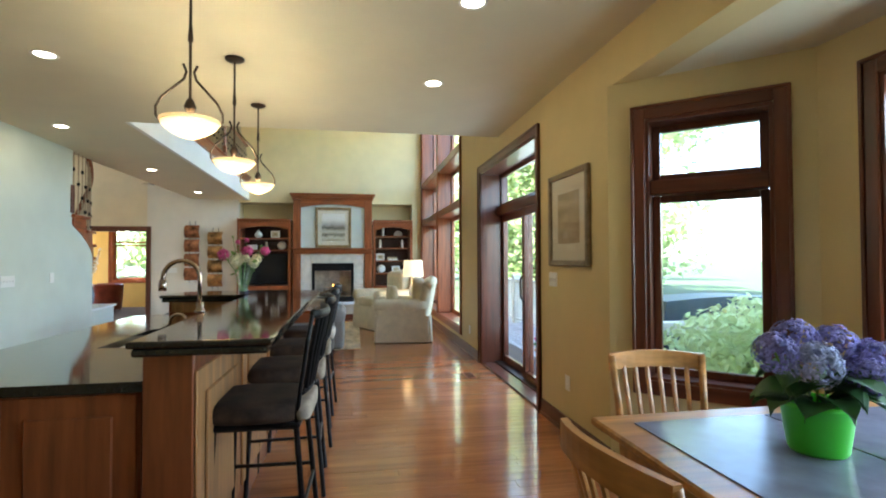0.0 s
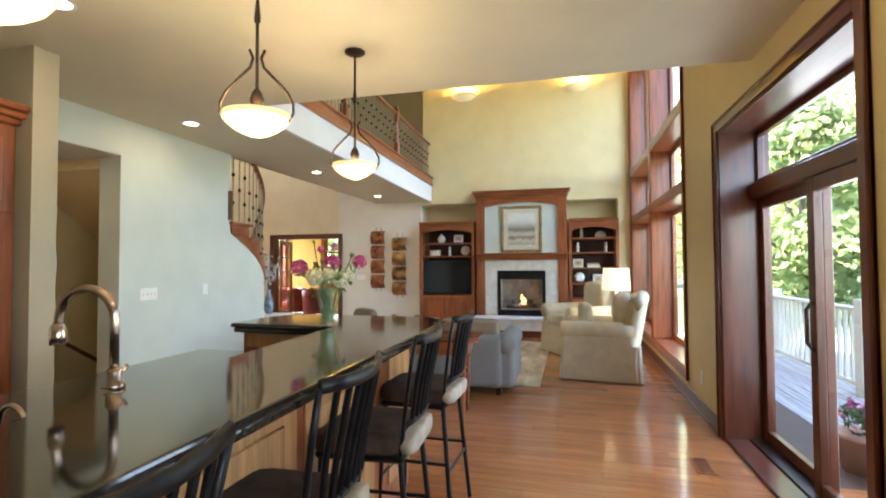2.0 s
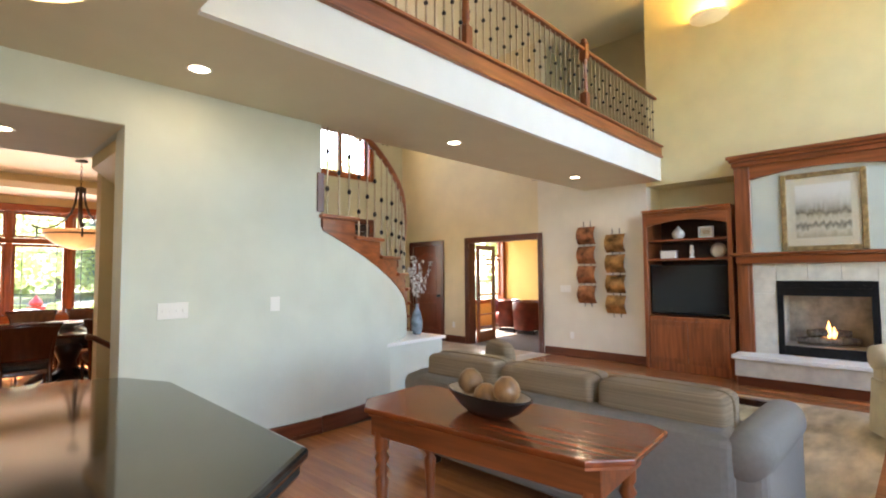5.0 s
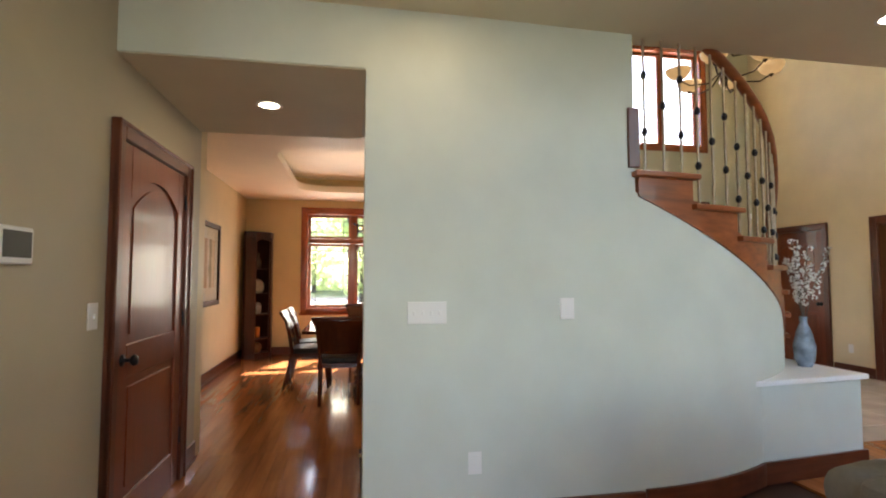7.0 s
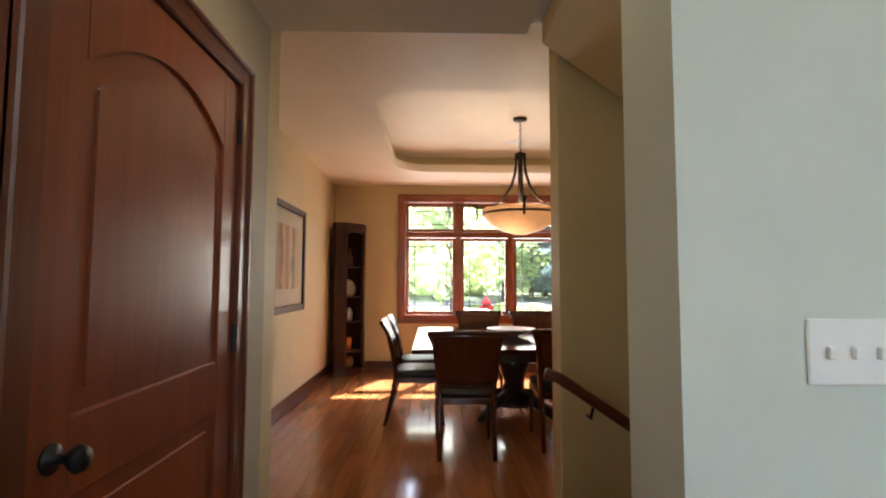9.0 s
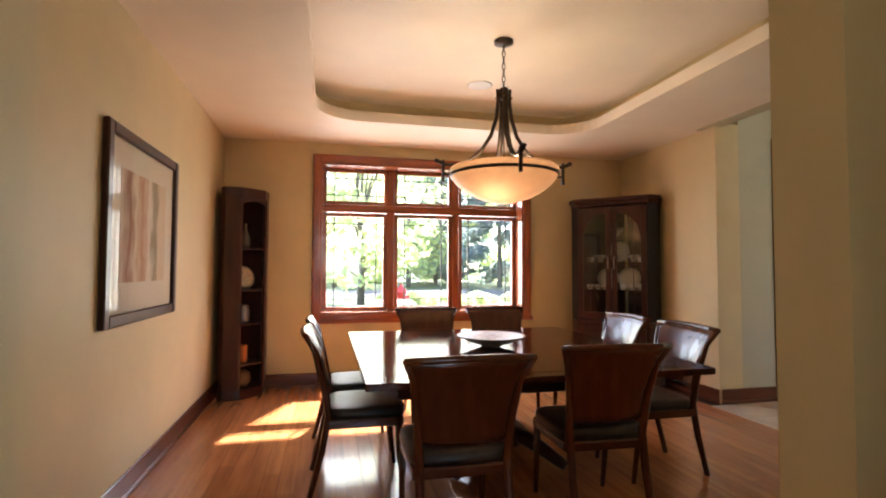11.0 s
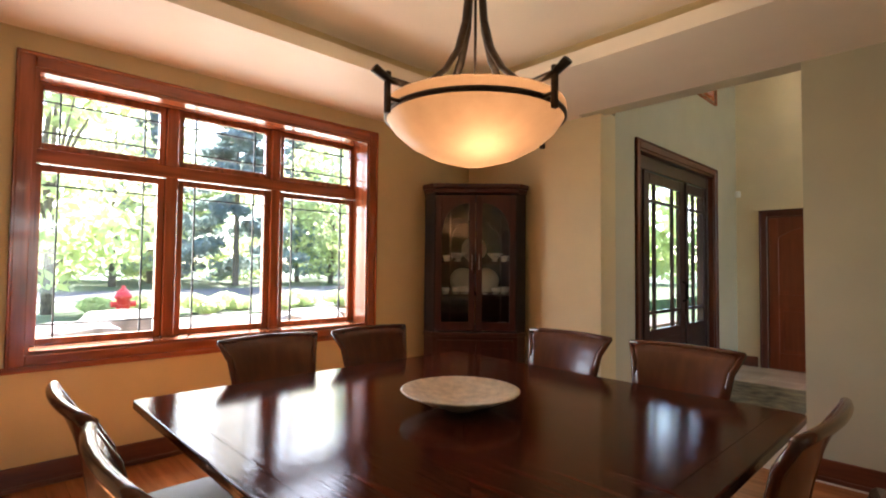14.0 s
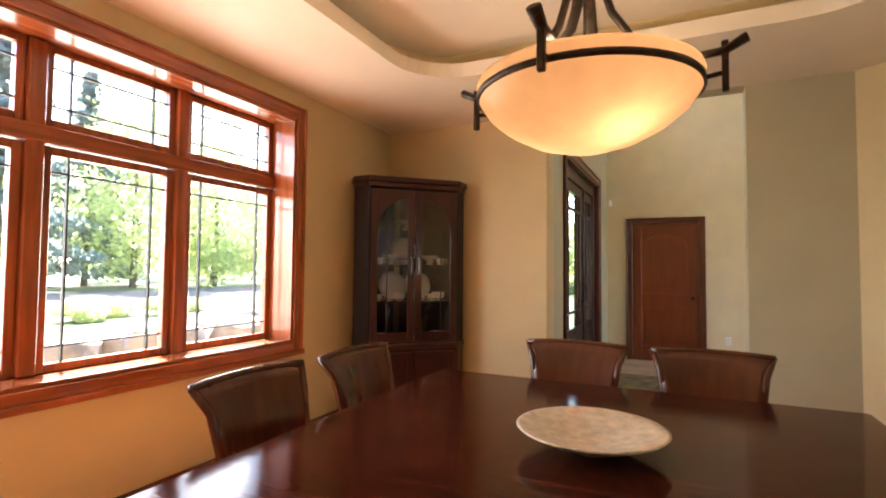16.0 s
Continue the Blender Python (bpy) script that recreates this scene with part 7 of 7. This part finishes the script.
for x in (3.46, 6.9):
    part("post", B(((x - 0.05, 3.0, -0.06), (x + 0.05, 3.1, 0.66))), RAILING, rl)
part("side_rail", B(((3.4, 3.0, 0.66), (7.0, 3.1, 0.78)), bev=0.005), RAILING, rl)
gc = thing("covered_grill", "barbecue grill under a dark fitted cover", "grill", (5.35, 3.75, -0.06), -8)
part("cover", sheet(lambda u, v: ((2 * u - 1) * (0.85 - 0.12 * v), 0.0, 0.05 + 0.93 * v ** 0.9 + 0.05 * math.sin(3 * u) * v), 10, 6, 0.6), TARP, gc)
pf = thing("flower_pot", "terracotta pot of pink flowers on the deck", "potted plant", (3.78, 4.80, -0.06))
part("pot", L([(0, 0), (0.13, 0), (0.17, 0.26), (0.185, 0.27), (0.185, 0.3), (0.16, 0.3), (0, 0.27)], 20), mat("terracotta", (0.45, 0.24, 0.16), 0.8, var=0.1), pf, smooth=True)
rf = random.Random(4)
bb, gg = bmesh.new(), bmesh.new()
for k in range(18):
    c_ = (rf.gauss(0, 0.1), rf.gauss(0, 0.1), 0.36 + rf.uniform(0, 0.16))
    bloom(bb, c_, 0.035, 14, rf, 0.5)
    bloom(gg, (c_[0], c_[1], c_[2] - 0.05), 0.06, 10, rf, 0.5)
part("blossoms", bb, PINK, pf)
part("foliage", gg, GREEN, pf)


def leaf_cloud(centres, radii, count, size, seed, squash=1.0):
    """Many small leaves gathered in clumps; returns a mesh."""
    r = np.random.default_rng(seed)
    k = r.integers(0, len(centres), count)
    c, rad = np.array(centres)[k], np.array(radii)[k][:, None]
    d = r.normal(size=(count, 3))
    d /= np.linalg.norm(d, axis=1)[:, None]
    p = c + d * rad * r.uniform(0.35, 1.0, (count, 1)) ** 0.5 * np.array([1, 1, squash])
    nrm = d + r.normal(scale=0.7, size=(count, 3))
    nrm /= np.linalg.norm(nrm, axis=1)[:, None]
    t = np.cross(nrm, r.normal(size=(count, 3)))
    t /= np.linalg.norm(t, axis=1)[:, None]
    b = np.cross(nrm, t)
    s = size * r.uniform(0.6, 1.3, (count, 1))
    v = np.stack([p - t * s, p - b * s * 0.55, p + t * s, p + b * s * 0.55], 1).reshape(-1, 3)
    me_ = bpy.data.meshes.new("leaves")
    me_.from_pydata(v.tolist(), [], [(4 * i, 4 * i + 1, 4 * i + 2, 4 * i + 3) for i in range(count)])
    return me_


def broad_tree(name, label, x, y, h, spread, seed, material, count=7000, size=0.17):
    r = random.Random(seed)
    tr = thing(name, label, "tree", (x, y, GW if x < 0 else GZ), 0, "trees in the garden")
    part("trunk", TUBE([(0, 0, -0.1), (0.05, 0.03, h * 0.25), (r.uniform(-0.2, 0.2), r.uniform(-0.2, 0.2), h * 0.6), (0, 0, h * 0.85)], [0.03 * h ** 0.8, 0.025 * h ** 0.8, 0.015 * h ** 0.8, 0.02], 9), BARK, tr, smooth=True)
    cs, rs = [], []
    for k in range(30):
        a, f = r.uniform(0, 6.28), r.uniform(0.10, 1.0)
        q = spread * math.sin(math.pi * min(0.95, f)) * r.uniform(0.35, 1.0)
        tip = (q * math.cos(a), q * math.sin(a), h * f)
        if k < 10:
            part("limb", TUBE([(0, 0, h * f * 0.55), (tip[0] * 0.5, tip[1] * 0.5, h * f * 0.8), tip], [0.05, 0.035, 0.012], 6), BARK, tr)
        cs.append(tip)
        rs.append(spread * r.uniform(0.32, 0.55))
    me_ = leaf_cloud(cs, rs, count, size, seed, 0.75)
    me_.materials.append(material)
    tagged(part("crown", me_, material, tr), kind="stuff")


def spruce(x, y, h, rad, seed):
    tr = thing("spruce_tree", "tall blue spruce with drooping tiers", "tree", (x, y, GW), 0, "trees in the garden")
    r = random.Random(seed)
    part("trunk", TUBE([(0, 0, -0.1), (0, 0, h)], [0.2, 0.02], 9), BARK, tr)
    cs, rs = [], []
    for k in range(130):
        f = r.uniform(0.03, 1) ** 0.8
        a = r.uniform(0, 6.28)
        l = rad * (1 - f) * r.uniform(0.6, 1.05)
        for g in (0.45, 0.75, 1.0):
            cs.append((l * g * math.cos(a), l * g * math.sin(a), h * f - 0.12 * l * g * g))
            rs.append(0.36 + 0.3 * (1 - f))
    me_ = leaf_cloud(cs, rs, 26000, 0.17, seed, 0.5)
    me_.materials.append(SPRUCE)
    tagged(part("crown", me_, SPRUCE, tr), kind="stuff")


spruce(-36, 15.3, 15, 5.2, 2)
spruce(-41, 22.0, 14, 4.6, 12)
spruce(-42, 12.0, 14, 4.6, 22)
for a in ((-20.5, 4.7, 7, 2.3, 31, LEAF, 2600), (-38, 4.0, 10, 3.6, 32, LEAF, 3000), (-37, 9.0, 10, 3.6, 33, LEAF, 3600), (-36, 22, 11, 4.2, 34, LEAF), (-35, 27, 10, 3.8, 35, LEAF), (-44, 1.0, 10, 4.5, 36, LEAF), (-46, 14, 13, 5, 38, LEAF_D), (-40, 31, 13, 5, 39, LEAF_D)):
    broad_tree("garden_tree", "leafy green garden tree in sunlight", *a)
for a in ((14, 20, 11, 4.0, 44, LEAF), (11, 25, 11, 4.0, 45, LEAF), (12, 27, 12, 4.2, 46, LEAF), (9.5, 20, 7, 2.5, 47, LEAF_D), (14, 32, 12, 4.5, 48, LEAF), (8.5, 30, 10, 3.8, 49, LEAF)):
    broad_tree("garden_tree", "leafy green tree beyond the deck", *a)


def shrub(x, y, r_, h, seed, material, label, z=GZ):
    s = thing("shrub", label, "shrub", (x, y, z), 0, "garden shrubs")
    part("stems", TUBE([(0, 0, -0.05), (0, 0, h * 0.6)], 0.03, 6), BARK, s)
    me_ = leaf_cloud([(r_ * 0.5 * math.cos(k * 1.3), r_ * 0.5 * math.sin(k * 1.3), h * (0.3 + 0.1 * (k % 5))) for k in range(9)], [r_ * 0.6] * 9, 4200, 0.036, seed, h / r_ * 0.6)
    me_.materials.append(material)
    tagged(part("leaves", me_, material, s), kind="stuff")


for k in range(9):
    shrub(4.2 + 0.4 * k, 2.0 + 0.35 * (k % 2), 0.66, 1.36, 60 + k, LEAF, "bright green shrub under the bay window")
for k in range(8):
    shrub(-18.6 - 0.7 * (k % 2), 5.6 + 1.05 * k, 0.55, 0.5, 70 + k, LEAF, "low bright green shrub on the lawn", GW)
struct("road", B(((-32, -40, GW - 0.02), (-25, 60, GW + 0.02))), ASPHALT, "grey asphalt driveway", "driveway")
struct("lawn", B(((-70, -60, -0.44), (-13.6, 70, GW))), GRASS, "green lawn rising beyond the rocks", "lawn")
struct("garden_bed", B(((-13.6, -6, -0.44), (-9.6, 16, GW + 0.02))), MULCH, "brown mulch garden bed", "ground")
rf = random.Random(15)
for k in range(24):
    bm = bmesh.new()
    bmesh.ops.create_icosphere(bm, subdivisions=2, radius=1)
    sx, sy, sz = rf.uniform(0.4, 0.75), rf.uniform(0.5, 0.95), rf.uniform(0.45, 0.75)
    for v_ in bm.verts:
        q = noise.noise(v_.co * 1.3 + Vector((k * 7, 0, 0))) * 0.35
        v_.co = Vector((max(-0.75, min(0.75, v_.co.x * (1 + q))) * sx, max(-0.75, min(0.75, v_.co.y * (1 + q))) * sy, max(-0.6, min(0.6, v_.co.z * (1 + q))) * sz))
    solid("boulder", bm, ROCK, "pale landscape boulder in the garden bed", "rock", (-11.9 - rf.uniform(0, 0.9), 1.2 + 0.6 * k, GW + 0.2), rf.uniform(0, 360), "garden boulders")
hd = thing("fire_hydrant", "red fire hydrant at the lawn edge", "hydrant", (-16.67, 5.57, GW))
part("barrel", L([(0.0, 0), (0.17, 0), (0.17, 0.05), (0.12, 0.07), (0.12, 0.55), (0.16, 0.57), (0.16, 0.62), (0.12, 0.7), (0.04, 0.76), (0.04, 0.82), (0, 0.83)], 18), RED, hd, smooth=True)
part("side_cap", L([(0, -0.22), (0.06, -0.22), (0.06, 0.22), (0, 0.22)], 14, pose(0, 0, 0.45, 90)), RED, hd)
# far woods beyond the garden
for k, (xa, ya, xb, yb) in enumerate(((-52, -20, -52, 60), (13, 44, 24, 44), (-38, 44, 13, 47))):
    rw = random.Random(90 + k)
    cs, rs = [], []
    for j in range((150, 40, 150)[k]):
        f = rw.random()
        cs.append((xa + (xb - xa) * f + rw.uniform(-3, 3), ya + (yb - ya) * f + rw.uniform(-3, 3), GZ + rw.uniform(0.2, 1) ** 1.5 * 11))
        rs.append(rw.uniform(1.2, 2.6))
    me = leaf_cloud(cs, rs, (15000, 3000, 11000)[k], 0.42, 90 + k, 0.8)
    me.materials.append(LEAF)
    tagged(new("far_woods", me), "dense sunlit green woods beyond the garden", "woods", kind="stuff")
# unseen eave added to trim the dining room sun; entry stone pier outside
struct("sun_trim_eave", B(((-9.35, 1.5, 2.95), (-8.85, 7.6, 3.12)), ((-8.85, 1.5, 3.0), (-7.2, 7.36, 3.15))), WHITE, "unseen white eave added to trim the dining room sun", "roof")
# porch roof and upper eave are unseen, added to keep sun out of the foyer
struct("sun_block_roof", B(((-10.5, 7.6, 3.15), (-7.2, 12.0, 3.3)), ((-8.3, 7.36, 5.75), (-7.2, 12.0, 5.9))), WHITE, "unseen white porch roof and upper eave added to block the sun", "roof")
pier = thing("stone_pier", "stacked stone entry pier", "pier", (-8.45, 10.55, GZ))
part("core", B(((-0.26, -0.26, 0), (0.26, 0.26, 3.2))), GROUT, pier)
sm = {w_: mesh_of("stone", B(((0, -0.02, 0.004), (w_ - 0.008, 0.03, 0.116)), bev=0.008), BRICK) for w_ in (0.2, 0.28, 0.36)}
for j in range(26):
    for face in range(4):
        pair = ((0.2, 0.36), (0.36, 0.2), (0.28, 0.28))[(j + face) % 3]
        x = -0.28
        for w_ in pair:
            o = part("stone", sm[w_], BRICK, pier)
            o.matrix_basis = pose(0, 0, 0.12 * j, 0, 0, 90 * face) @ pose(x, -0.27, 0)
            x += w_


# ---- floor planks and tiles ----
rng = random.Random(5)


def plank_mesh(l, wd):
    return mesh_of("plank", B(((0, 0, -0.018), (l, wd, 0.0)), bev=0.0015), PLANK)


PL = {l: plank_mesh(l, 0.0985) for l in (0.8, 1.1, 1.4, 1.7)}
rest_v, rest_f, kept = [], [], 0


def add_plank(x, y, l, wd):
    global kept
    near = -3.6 < x < 2.9 and (0.0 < y < 5.2 if x > 0.9 else 3.2 < y < 5.0) and kept < 300
    if near and l in PL:
        o = part("plank", PL[l], PLANK, floor)
        o.location = (x, y, 0)
        kept += 1
        return
    n = len(rest_v)
    e = 0.0012
    rest_v.extend([(x, y, -0.018), (x + l - e, y, -0.018), (x + l - e, y + wd, -0.018), (x, y + wd, -0.018), (x, y, -0.001), (x + l - e, y, -0.001), (x + l - e, y + wd, -0.001), (x, y + wd, -0.001)])
    rest_f.extend([(n + 4, n + 5, n + 6, n + 7), (n, n + 1, n + 5, n + 4), (n + 1, n + 2, n + 6, n + 5), (n + 2, n + 3, n + 7, n + 6), (n + 3, n, n + 4, n + 7)])


def plank_rows(x0, x1, y0, y1):
    y = y0
    while y < y1 - 0.01:
        wd = min(0.0985, y1 - y)
        x = x0 + 0.0
        first = True
        while x < x1 - 0.01:
            l = rng.choice((0.8, 1.1, 1.4, 1.7))
            if first:
                l, first = rng.choice((0.33, 0.57, 0.8, 1.1, 1.27)), False
            l = min(l, x1 - x)
            add_plank(x, y, l if l in PL else round(l, 3), wd)
            x += l
        y += 0.1


plank_rows(-2.44, 3.78, -2.6, 4.4)
plank_rows(-2.2, 3.0, 4.4, 7.2)
plank_rows(-3.05, 3.0, 7.2, 11.1)
plank_rows(-3.66, -2.44, 3.16, 4.37)
plank_rows(-8.64, -3.66, 2.41, 7.15)
me = bpy.data.meshes.new("plank_rest")
me.from_pydata(rest_v, [], rest_f)
me.materials.append(PLANK)
tagged(part("plank_rest", me, PLANK, floor), kind="stuff")
tf = struct("floor_tile", B(((-7.0, 7.15, -0.02), (-3.05, YF, -0.006))), GROUT, "cream polished tile foyer floor", "floor")
tm = mesh_of("tile", B(((0.002, 0.002, -0.006), (0.447, 0.447, 0.002)), bev=0.002), TILE)
for i in range(9):
    for j in range(9):
        x, y = -7.0 + 0.449 * i, 7.15 + 0.449 * j
        if x + 0.44 < -3.0 and y + 0.44 < YF + 0.1:
            o = part("tile", tm, TILE, tf)
            o.location = (x - 0.09 if i == 8 else x, min(y, YF - 0.45), 0)
